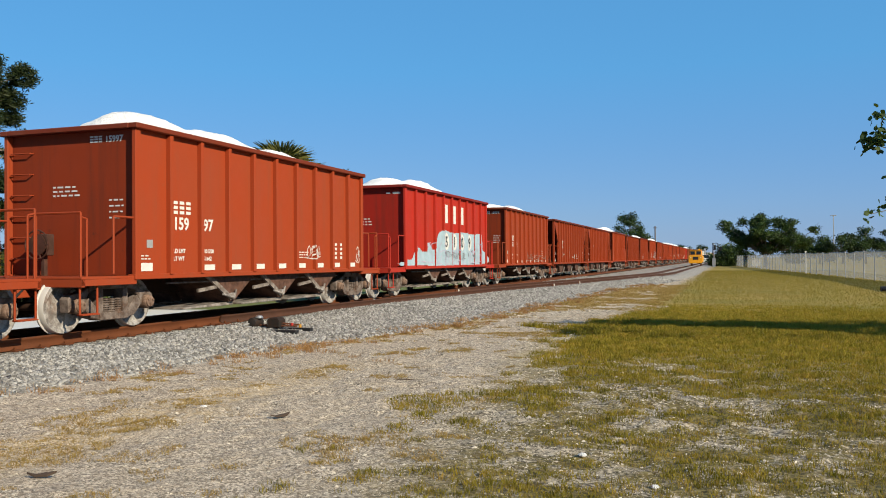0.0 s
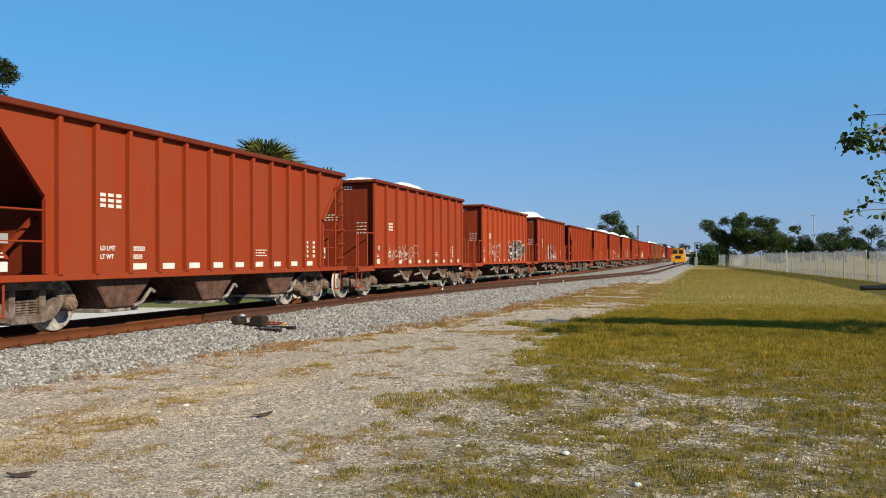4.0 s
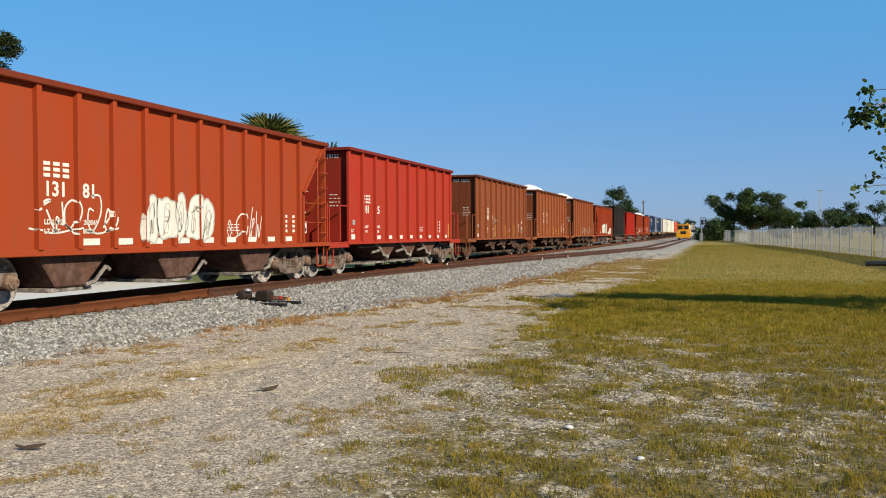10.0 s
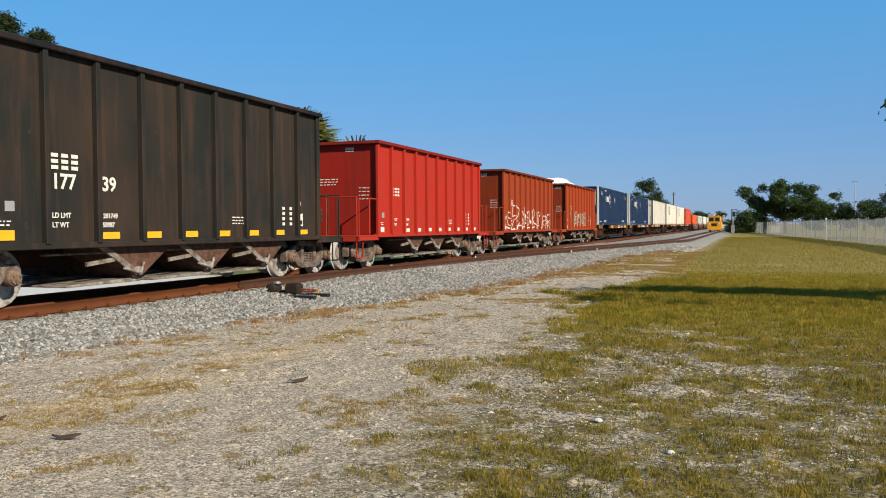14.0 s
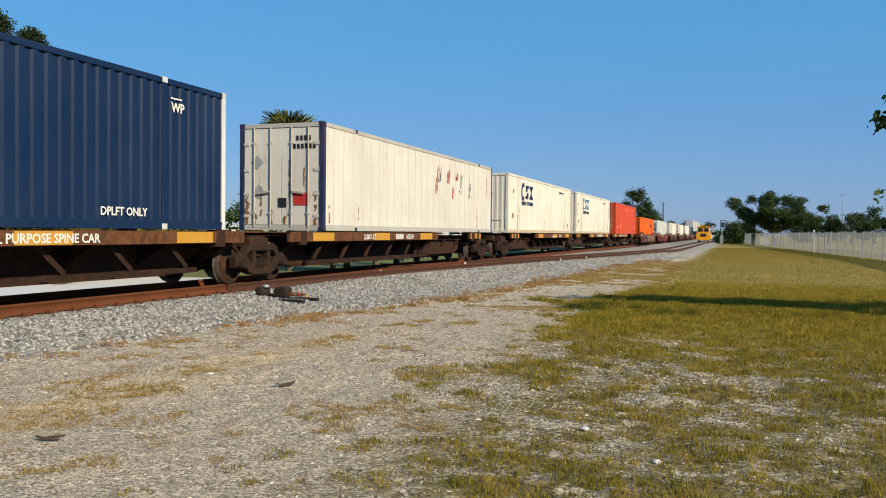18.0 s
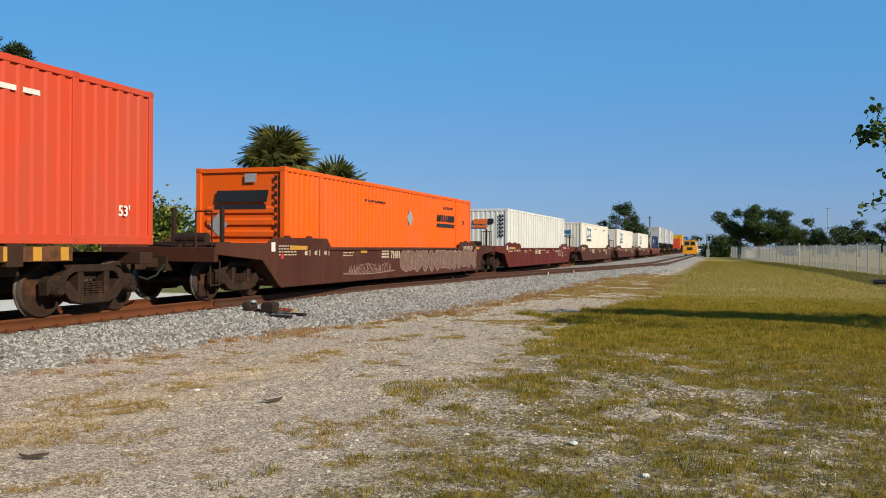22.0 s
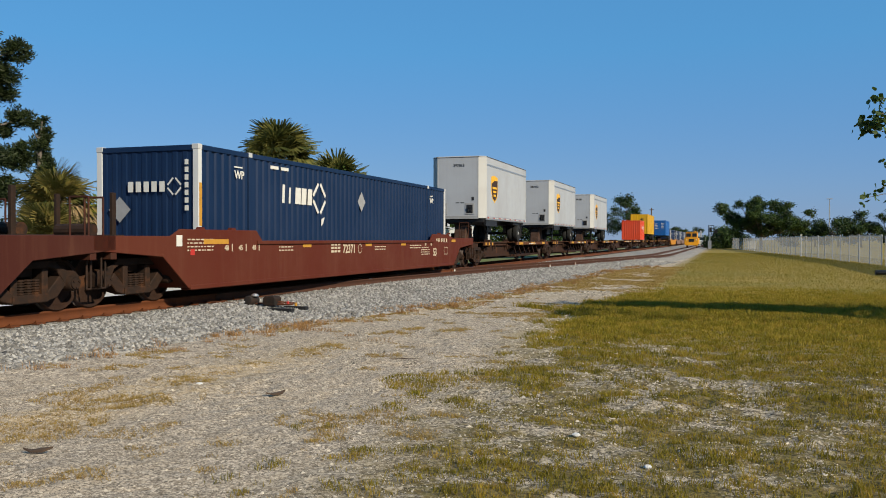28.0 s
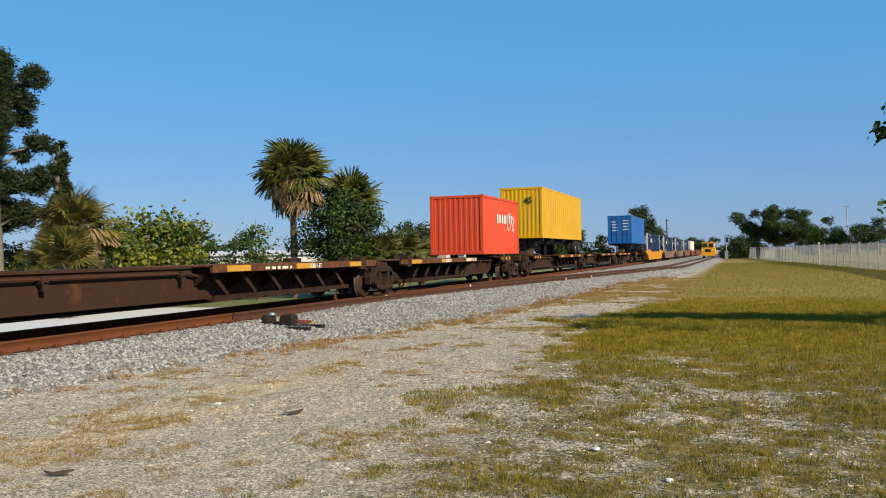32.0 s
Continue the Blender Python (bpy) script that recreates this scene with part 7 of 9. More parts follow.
def inside(x, y, P):
    """Which of many points lie in the polygon."""
    c = np.zeros(x.shape, bool)
    for (x0, y0), (x1, y1) in zip(P, P[1:] + P[:1]):
        if y0 != y1:
            c ^= ((y0 > y) != (y1 > y)) & (x < (x1 - x0) * (y - y0) / (y1 - y0) + x0)
    return c


def flood(k, pts, step=0.035):
    """Fill an outline with small squares, so that the paint can follow the posts."""
    a0, a1 = min(p[0] for p in pts), max(p[0] for p in pts)
    z0, z1 = min(p[1] for p in pts), max(p[1] for p in pts)
    A, Z = np.meshgrid(np.arange(a0, a1, step), np.arange(z0, z1, step))
    for a, z in zip(*(q[inside(A + step / 2, Z + step / 2, pts)] for q in (A, Z))):
        k.quad([(a, z), (a + step, z), (a + step, z + step), (a, z + step)])


def piece(ob, a, z, w, h, n, fill, line, seed, out=1.471, label="large sprayed letters without meaning"):
    """Swollen sprayed shapes, side by side, with an outline and inner strokes."""
    r = random.Random(seed)
    body, edge = Ink(), Ink()
    q = w / n
    for i in range(n):
        cx, cz = a + q * (i + 0.5), z + h * 0.5 + r.uniform(-0.05, 0.05) * h
        lobes, turn, lean = r.choice((2, 3, 3, 4)), r.uniform(0, 6.28), r.uniform(-0.15, 0.25)
        ring = []
        for j in range(14):
            b = 2 * math.pi * j / 14
            f = (abs(math.cos(b)) ** 3 + abs(math.sin(b)) ** 3) ** (-1 / 3.0) * (0.92 + 0.13 * math.sin(lobes * b + turn) + r.uniform(-0.05, 0.05))
            ring.append((cx + 0.56 * q * f * math.cos(b) + lean * h * 0.5 * math.sin(b), cz + 0.5 * h * f * math.sin(b)))
        pts = smooth_line(ring, 5, True)
        body.lift = 0.0004 * (i % 2)
        flood(body, pts)
        edge.stroke(pts + pts[:2], 0.035)
        edge.lift = 0.001
        for _ in range(2):
            edge.stroke(scrawl(r, cx - q * 0.3, cz - h * 0.32, q * 0.5, h * 0.62), 0.026)
        edge.lift = 0.0
    body.done(ob, "spray_piece", fill, out, label)
    edge.done(ob, "spray_outline", line, out + 0.004)


def fat_words(ob, text, y, z, h, fill, line, out=1.471, label=""):
    """Thick leaning letters with an outline, one after the other."""
    for grow, mat, o, nm in ((0.10, line, out, "spray_outline"), (0.055, fill, out + 0.004, "spray_letter")):
        k = Ink()
        for j, c in enumerate(text):
            cu = bpy.data.curves.new("letter", "FONT")
            cu.body, cu.size, cu.extrude, cu.resolution_u, cu.offset, cu.shear = c, h * 1.38, 0.001, 2, grow, 0.25
            t = bpy.data.objects.new("letter", cu)
            me = bpy.data.meshes.new_from_object(t)
            k.put([(v.co.z + 0.0006 * j, v.co.x * 1.25 + y + j * h * 0.98, v.co.y + z) for v in me.vertices], [tuple(p.vertices) for p in me.polygons])
            bpy.data.objects.remove(t)
            bpy.data.curves.remove(cu)
        k.done(ob, nm, mat, o, label if nm == "spray_letter" else "")


M["tang"] = flat("orange_lettering", (0.80, 0.16, 0.03), 0.6, 0, 6, 0.2)
M["lilac"] = flat("lilac_spray", (0.50, 0.44, 0.56), 0.7, 0, 3, 0.3)
M["silver"] = flat("silver_spray", (0.50, 0.47, 0.42), 0.6, 0, 3, 0.35)
M["cream"] = flat("cream_spray", (0.66, 0.55, 0.40), 0.7, 0, 3, 0.4)
M["dim"] = flat("faded_spray", (0.34, 0.22, 0.18), 0.75, 0, 3, 0.4)
M["slate"] = flat("slate_spray", (0.20, 0.19, 0.20), 0.7, 0, 3, 0.4)
M["rosy"] = flat("faded_red_paint", (0.86, 0.16, 0.08), 0.6, 0, 5, 0.3)
M["stain"] = flat("rust_stain", (0.30, 0.14, 0.05), 0.9, 0, 12, 0.6)
_plates = {}


def rust_runs(ob, spots, seed, out=1.2915, side="x"):
    """Flaked paint with rust in it: ragged upright blotches, wider at their heads."""
    r, k = random.Random(seed), Ink(side)
    for y, z, w, h in spots:
        n = max(3, int(h / 0.09))
        mid = [(y + r.uniform(-0.3, 0.3) * w, z + h * j / n) for j in range(n + 1)]
        for (a, b), (c, d) in zip(mid, mid[1:]):
            if r.random() < 0.8:
                u, v = w * r.uniform(0.2, 0.6), w * r.uniform(0.2, 0.6)
                k.poly([(a - u, b), (a + u * 0.8, b + 0.01), (c + v, d), (c - v * 0.7, d - 0.01)])
    k.done(ob, "rust_stain", M["stain"], out)




def plate(ob, y, z, w, h, mat, out=1.47, name="reflective_plate"):
    key = (round(w, 2), round(h, 2), mat.name)
    if key not in _plates:
        _plates[key] = G().box(-0.003, 0.003, 0, w, 0, h).mesh("reflective_plate", mat)
    return part(name, _plates[key], None, ob, at=(out, y, z))


def hopper_marks(ob, L, top, num, mark, plates="white", seed=0, first=0.985, pitch=None):
    """Initials as blocks, the car's number, weights, small print and plates."""
    pitch = pitch or first
    k = Ink()
    y0, r = first + 0.15, random.Random(seed)
    if len(num) > 5:
        y0 = first + 0.17
        for a in (0.06, 0.33):
            for b in (2.21, 2.315, 2.42):
                k.bar(y0 + a, b, 0.20, 0.06)
                k.bar(y0 + pitch + a + 0.05, b, 0.20, 0.06)
        k.text(num[:3], y0, 1.83, 0.29)
        k.text(num[3:], y0 + pitch, 1.83, 0.29)
    else:
        for a, z, w, h in letters_block(y0, 2.15, 0.25):
            k.bar(a, z, w * 0.9, h)
    if 0 < len(num) <= 5:
        k.text(num[:-2], y0, 1.85, 0.25)
        k.text(num[-2:], first + pitch + 0.14, 1.85, 0.25)
    k.text("LD LMT", y0, 1.39, 0.085)
    k.text("LT WT", y0, 1.24, 0.085)
    k.text("2%05d" % r.randrange(600, 6000), first + pitch + 0.16, 1.39, 0.085)
    k.text("%05d" % r.randrange(57000, 63000), first + pitch + 0.14, 1.24, 0.085)
    k.rows(0.12, 1.32, 0.34, 0.035, 2, seed=seed)
    k.rows(L * 0.62, 1.42, 0.5, 0.04, 3, seed=seed + 1)
    for i in range(4):
        k.bar(L * 0.825, 1.62 - i * 0.12, 0.11, 0.07)
        k.bar(L * 0.845 + 0.13, 1.62 - i * 0.12, 0.11, 0.07)
    k.poly([(L * 0.905 + 0.07 * math.cos(q * 0.7854), 1.78 + 0.09 * math.sin(q * 0.7854)) for q in range(8)])
    k.bar(L * 0.895, 1.24, 0.26, 0.30)
    k.done(ob, "stencilling", mark, 1.469)
    q = Ink()
    for i, j in ((0, 0), (1, 0), (0, 1)):
        q.bar(L * 0.895 + 0.03 + i * 0.11, 1.28 + j * 0.12, 0.09, 0.10)
    q.done(ob, "stencil_box", M["black"], 1.473)
    plate(ob, 0.12, 1.05, 0.40, 0.15, M["white" if plates == "none" else plates])
    plate(ob, 0.36, 1.48, 0.17, 0.15, M["grey"], name="card_board")
    n = int((L - first * 2) / pitch)
    for i in range(1, 1 if plates == "none" else n + 1):
        plate(ob, first + pitch * i + 0.12, 1.04, 0.42, 0.115, M[plates])
    e = Ink("y")
    for a, z, w, h in letters_block(0.42, top - 0.30, 0.12):
        e.bar(a, z, w, h)
    if num:
        e.text(num, 0.76, top - 0.30, 0.12)
    if L < 12:
        e.rows(-0.45, 2.62, 0.62, 0.05, 3, seed=seed)
        e.rows(0.85, 2.35, 0.34, 0.045, 4, 2.4, seed + 2)
    else:
        # on the underside of the end slope
        e.v = [(x - 0.1, y + (top - 0.05 - z) * 1.18, z) for x, y, z in e.v]
    e.done(ob, "end_stencilling", mark if L < 12 else M["grey"], 0.094 if L < 12 else 0.088)


NUM = {1: "15997", 2: "15109", 3: "15074", 4: "13219", 5: "13221", 6: "15975", 10: "15602", 11: "13202", 12: "15462", 13: "15969", 14: "13049", 15: "15169", 16: "13181", 17: "18125", 18: "18019", 19: "481365", 20: "18039", 21: "13214", 22: "17739", 25: "15267"}
for i, ((kind, s, c, load), ob) in enumerate(zip(CARS, hoppers)):
    L = {"tall": 9.85, "tan": 10.3, "coal": 9.75, "open": 12.5}[kind]
    top = {"tall": 3.74, "tan": 3.83, "coal": 4.06, "open": 3.69}[kind]
    POSTS[ob.name] = [L * j / 10 for j in range(1, 10)] if kind == "tall" else [0.62 + (L - 1.24) * j / 9 for j in range(10)] if kind == "tan" else [L * j / 9 for j in range(1, 9)] if kind == "coal" else [1.52 + (L - 3.04) * j / 11 for j in range(12)]
    first, pitch = (L / 10, L / 10) if kind == "tall" else (1.627, 1.007) if kind == "tan" else ((L / 9, L / 9) if kind == "coal" else (2.38, 0.86))
    if i != 2:
        hopper_marks(ob, L, top, NUM.get(i, ""), M["white"], "gold" if i in (6, 10, 22) else "none" if kind == "tan" else "white", i, first, pitch)
    if kind == "tan" or i == 17:
        for y in (0.12, L * 0.52, L - 0.3) if kind != "tan" else (0.08, 3.52, 5.53, 7.46, L - 0.24):
            plate(ob, y, 1.05 if y > 1 else 1.6, 0.10, 0.55 if y > 1 else 0.45, M["yellow"], name="safety_stripe")

# the repainted red car: tall white blocks over a pale sprayed field with black figures
ob = hoppers[2]
k = Ink()
for y in (4.05, 5.05, 6.05):
    k.bar(y, 2.62, 0.16, 0.70)
    k.bar(y + 0.22, 2.62, 0.30, 0.70)
k.done(ob, "white_blocks", M["white"], 1.469, "tall white painted blocks")
k = Ink()
r = random.Random(3)
flood(k, smooth_line([(0.15, 1.03), (9.72, 1.03), (9.72, 1.5), (9.35, 1.62), (9.30, 1.95), (8.9, 2.28), (7.6, 2.26), (6.4, 2.32), (5.2, 2.24), (4.3, 2.33), (3.5, 2.20), (3.2, 1.75), (2.8, 1.6), (2.35, 1.85), (1.9, 1.5), (1.2, 1.65), (0.7, 1.25), (0.2, 1.2)], 8, True), 0.04)
k.done(ob, "spray_field", M["skyblue"], 1.469, "pale blue sprayed field with a wavy edge")
tags(ob, [(2.3, 1.12, 7.0, 0.85)], M["lilac"], 5, 1.473, w=0.03, label="faint lilac sprayed swirls")
tags(ob, [(4.2, 1.3, 0.7, 0.25), (5.2, 1.25, 0.6, 0.25), (6.3, 1.2, 0.6, 0.3), (7.6, 1.2, 0.5, 0.5)], M["slate"], 6, 1.476, w=0.022, label="dark sprayed swirls")
k = Ink()
for j in range(4):
    flood(k, [(4.39 + 0.985 * j + 0.30 * math.cos(q * 0.3927), 1.91 + 0.33 * math.sin(q * 0.3927)) for q in range(16)], 0.03)
k.done(ob, "spray_blob", M["white"], 1.4745, "white blobs behind the black figures")
k = Ink()
for j, d in enumerate("5109"):
    k.text(d, 4.25 + 0.985 * j, 1.71, 0.42)
k.done(ob, "black_figures", M["black"], 1.480)
k = Ink("y")
k.rows(-0.2, 2.6, 0.5, 0.06, 3, seed=9)
k.rows(0.8, 3.44, 0.5, 0.1, 1, seed=8)
k.done(ob, "end_stencilling", M["white"], 0.094)

tags(hoppers[1], [(6.5, 1.30, 0.7, 0.32), (9.45, 1.2, 0.3, 0.4)], M["white"], 11, w=0.022)
tags(hoppers[3], [(4.5, 1.15, 1.5, 0.45), (6.6, 1.1, 1.2, 0.35), (8.6, 1.1, 0.9, 0.35)], M["dim"], 12)
tags(hoppers[4], [(4.9, 1.15, 0.6, 0.9), (2.4, 1.35, 0.8, 0.3)], M["silver"], 13, w=0.022)
tags(hoppers[4], [(6.6, 1.2, 0.8, 0.35), (7.8, 1.2, 0.7, 0.35)], M["silver"], 14, w=0.05)
tags(hoppers[6], [(-0.9, 1.9, 1.0, 0.6)], M["silver"], 15, 0.092, "y", 0.045)
tags(hoppers[6], [(0.2, 1.3, 0.5, 0.9)], M["dim"], 16)
tags(hoppers[8], [(1.2, 1.15, 3.0, 0.5)], M["silver"], 17)
piece(hoppers[9], 5.2, 1.1, 4.3, 1.0, 6, M["black"], M["white"], 18, label="black and white sprayed letters without meaning")
tags(hoppers[9], [(1.2, 1.2, 2.5, 0.8)], M["silver"], 19)
fat_words(hoppers[10], "BESA", 2.75, 1.12, 0.93, M["silver"], M["slate"], label="silver sprayed block letters with dark outlines")
tags(hoppers[12], [(3.2, 1.2, 0.7, 0.6), (4.3, 1.45, 0.5, 0.3), (5.5, 1.15, 0.7, 0.75), (6.9, 1.2, 0.6, 0.4), (9.2, 1.05, 0.4, 0.5)], M["silver"], 21)
tags(hoppers[12], [(-1.1, 1.6, 1.5, 0.9)], M["silver"], 22, 0.092, "y", 0.04)
tags(hoppers[13], [(0.3, 1.1, 2.4, 0.8), (2.4, 1.1, 2.6, 0.9), (5.3, 1.2, 1.2, 0.8)], M["cream"], 23, w=0.03)
piece(hoppers[13], 7.2, 1.08, 2.4, 0.55, 5, M["cream"], M["slate"], 24, label="cream sprayed letters without meaning")
piece(hoppers[14], 3.2, 1.1, 3.9, 1.0, 5, M["slate"], M["silver"], 25, label="grey sprayed letters without meaning")
tags(hoppers[15], [(1.9, 1.4, 0.9, 0.5), (3.9, 1.2, 1.5, 0.7), (6.0, 1.15, 1.4, 0.7), (8.2, 1.1, 1.2, 0.6)], M["white"], 26, w=0.028)
tags(hoppers[15], [(-1.2, 2.2, 2.3, 0.85)], M["silver"], 27, 0.092, "y", 0.022)
piece(hoppers[16], 4.9, 1.05, 2.3, 0.95, 5, M["white"], M["silver"], 28, label="white sprayed letters without meaning")
tags(hoppers[16], [(2.3, 1.3, 0.9, 0.5), (3.4, 1.3, 0.7, 0.6), (7.6, 1.15, 0.8, 0.6), (8.6, 1.1, 0.5, 0.7)], M["white"], 29, w=0.03)
tags(hoppers[18], [(3.0, 1.15, 0.5, 0.8)], M["silver"], 30)
tags(hoppers[20], [(3.9, 1.15, 1.9, 0.5), (7.3, 1.1, 1.2, 0.5)], M["dim"], 31, w=0.05)
tags(hoppers[20], [(-1.1, 2.1, 1.9, 0.9)], M["dim"], 32, 0.092, "y", 0.03)
piece(hoppers[21], 4.7, 1.08, 3.1, 0.95, 5, M["white"], M["teal"], 33, label="white and teal sprayed letters without meaning")
piece(hoppers[21], 9.2, 1.05, 2.0, 0.6, 5, M["white"], M["silver"], 34, label="white sprayed letters without meaning")
tags(hoppers[21], [(1.6, 1.3, 0.6, 0.8), (2.6, 1.1, 0.8, 0.6), (7.8, 1.2, 0.5, 0.9), (8.5, 1.2, 0.5, 0.7)], M["cream"], 35, w=0.035)
tags(hoppers[24], [(0.5, 1.15, 2.2, 1.1), (3.0, 1.2, 4.0, 0.9), (7.5, 1.1, 1.8, 0.7)], M["white"], 36, w=0.05)
piece(hoppers[25], 2.55, 1.15, 3.6, 0.85, 8, M["dim"], M["cream"], 37, label="cream sprayed letters without meaning")
tags(hoppers[25], [(1.1, 1.5, 0.7, 0.4), (1.9, 1.5, 0.7, 0.6), (6.8, 1.5, 1.0, 0.4)], M["dim"], 38, w=0.04)

# containers: emblems are plain shapes in their colours
for i, ob in enumerate(limaxes):
    k = Ink()
    for j, (w, q) in enumerate(((0.14, 0.46), (0.10, 0.40), (0.34, 0.42), (0.30, 0.42), (0.28, 0.42))):
        k.poly([(3.45 + j * 0.33, 1.82), (3.45 + j * 0.33 + w * 0.85, 1.82), (3.48 + j * 0.33 + w * 0.85, 1.82 + q), (3.48 + j * 0.33, 1.82 + q)])
    c = (5.45, 2.02)
    for a in range(4):
        q = [(c[0] + (0.36 * math.cos(b)) * (1.0), c[1] + 0.40 * math.sin(b)) for b in (a * 1.5708 + 0.15, a * 1.5708 + 1.42)]
        k.stroke([q[0], q[1]], 0.17)
    k.poly([(c[0] + 0.1, c[1] - 0.75), (c[0] + 0.22, c[1] - 0.66), (c[0] + 0.3, c[1] - 0.5), (c[0] + 0.12, c[1] - 0.55)])
    k.text("DPLFT ONLY", 2.45, 0.22, 0.155)
    k.text("DPLFT ONLY", 12.45, 0.24, 0.155)
    k.text("WP", 1.35, 2.28, 0.19)
    k.text("WP", 14.35, 2.28, 0.19)
    k.bar(14.33, 2.52, 0.34, 0.03)
    k.bar(1.33, 2.52, 0.34, 0.03)
    k.rows(2.9, 2.62, 0.9, 0.13, 1, seed=i)
    k.rows(0.5, 0.24, 0.9, 0.10, 1, seed=i + 1)
    k.done(ob, "emblem", M["white"], 1.290, "white painted bars and a diamond-shaped knot")
    k = Ink()
    k.poly([(8.2, 1.75), (8.48, 2.05), (8.2, 2.35), (7.92, 2.05)])
    k.done(ob, "placard", M["grey"], 1.290)
    plate(ob, 0.02, 1.2, 0.09, 0.9, M["yellow"], 1.302, name="safety_stripe")
    e = Ink("y")
    for j in range(5):
        e.bar(-0.45 + j * 0.20, 1.92, 0.13, 0.22)
    for a in range(4):
        q = [(0.72 + 0.17 * math.cos(b), 2.03 + 0.18 * math.sin(b)) for b in (a * 1.5708 + 0.15, a * 1.5708 + 1.42)]
        e.stroke([q[0], q[1]], 0.07)
    for j in range(7):
        e.bar(0.98, 2.48 - j * 0.16, 0.09, 0.11)
    e.done(ob, "end_emblem", M["white"], -0.028)
    e = Ink("y")
    e.poly([(-0.95, 1.55), (-0.67, 1.83), (-0.39, 1.55), (-0.67, 1.27)])
    e.done(ob, "placard", M["grey"], -0.028)

for i, (ob, mat) in enumerate(((csx_a, "navy"), (csx_b, "blue"), (csx_c, "blue"), (csx_d, "blue"), (csx_e, "blue"))):
    k = Ink()
    n = 14
    arc = [(3.05 + 0.33 * math.cos(a), 2.12 + 0.36 * math.sin(a)) for a in [0.9 + 4.5 * j / n for j in range(n + 1)]]
    k.stroke(arc, 0.21)
    k.poly([(3.50, 1.78), (4.12, 1.78), (4.20, 2.10), (3.84, 2.10), (3.76, 1.94), (3.52, 1.94)])
    k.poly([(3.56, 2.16), (3.92, 2.16), (4.02, 2.32), (4.24, 2.32), (4.28, 2.48), (3.66, 2.48)])
    k.poly([(4.36, 1.78), (5.26, 1.78), (4.81, 2.15)])
    k.poly([(4.36, 2.48), (4.81, 2.11), (5.30, 2.48)])
    k.done(ob, "emblem", M[mat], 1.290, mat + " emblem of ring, block and hourglass")
    k = Ink()
    for j in range(10):
        k.bar(2.85 + j * 0.245, 1.44, 0.15, 0.19)
    k.text("53", 0.9, 1.98 if i < 2 else 0.4, 0.19)
    k.rows(12.3, 2.46, 1.4, 0.16, 1, seed=i)
    k.text("53", 15.0, 0.42, 0.19)
    k.done(ob, "small_lettering", M["navy"], 1.290)
    e = Ink("y")
    for j, w in enumerate((0.24, 0.28, 0.30)):
        e.bar(-0.55 + j * 0.36, 2.02, w, 0.28)
    for j in range(10):
        e.bar(-0.58 + j * 0.113, 1.82, 0.08, 0.11)
    for j in range(9):
        e.bar(-1.02, 2.40 - j * 0.15, 0.07, 0.10)
    e.done(ob, "end_emblem", M[mat], -0.028)
    plate(ob, 0.9, 0.72, 0.22, 0.24, M["yellow"], 1.29, name="warning_label")
rust_runs(csx_b, [(15.55, 1.75, 0.13, 0.62), (15.50, 1.15, 0.07, 0.55), (15.05, 0.55, 0.03, 0.8), (14.75, 0.75, 0.03, 0.6), (12.55, 0.2, 0.16, 1.1), (13.0, 0.3, 0.06, 0.9), (12.6, 1.5, 0.05, 0.9), (0.35, 1.2, 0.08, 0.9), (2.2, 0.3, 0.1, 0.7)], 5)
for ob in (csx_a, csx_b):
    for o in ob.children:
        if o.name.startswith("bottom_rail"):
            o.color = (0.42, 0.33, 0.22, 1)
rust_runs(csx_b, [(2.1, 0.2, 0.09, 2.2), (1.88, 0.2, 0.06, 1.6), (14.0, 0.15, 0.10, 1.0), (14.2, 0.2, 0.08, 2.2), (0.2, 0.2, 0.10, 1.4), (7.4, 0.2, 0.05, 0.4), (9.9, 0.2, 0.06, 0.5), (5.6, 0.2, 0.05, 0.35)], 8)
rust_runs(csx_a, [(14.2, 0.4, 0.07, 2.1), (13.9, 0.2, 0.06, 0.6), (1.9, 0.2, 0.05, 1.1), (15.6, 0.3, 0.06, 0.8), (13.95, 0.2, 0.1, 0.7), (2.25, 0.3, 0.07, 0.9), (8.1, 0.2, 0.05, 0.5)], 6)
k = Ink()
k.text("WARNING HIGH CUBE", 6.95, 2.48, 0.105)
k.done(csx_c, "warning", M["grey"], 1.300)

tags(whi1, [(9.0, 1.9, 0.3, 0.5), (11.5, 1.6, 0.35, 0.8), (12.6, 1.4, 0.3, 0.9)], M["navy"], 50, 1.287, w=0.018)
tags(whi1, [(8.7, 1.5, 0.25, 0.9), (10.0, 1.9, 0.3, 0.5), (10.6, 1.3, 0.25, 0.5), (11.0, 2.0, 0.3, 0.35)], M["red"], 51, 1.287, w=0.026)
rust_runs(whi1, [(-1.06, 0.16, 0.14, 0.75), (-0.82, 0.16, 0.10, 0.45), (-0.62, 0.3, 0.06, 0.9), (-0.30, 0.16, 0.08, 0.4), (1.04, 0.16, 0.10, 0.9), (0.70, 1.1, 0.05, 0.6), (0.25, 0.9, 0.05, 1.0), (0.12, 0.16, 0.08, 0.35)], 9, 0.008, "y")
rust_runs(whi1, [(0.35, 0.2, 0.08, 0.5), (2.2, 0.2, 0.05, 0.5), (13.9, 0.2, 0.06, 0.8), (15.3, 1.6, 0.05, 0.8)], 12, 1.2855)
k = Ink("y")
k.text("53", -0.9, 0.3, 0.12)
for j in range(4):
    k.bar(0.45 + j * 0.12, 2.42, 0.08, 0.13)
for j in range(6):
    k.bar(0.36 + j * 0.12, 2.20, 0.08, 0.13)
k.bar(-0.1, 0.62, 0.26, 0.26)
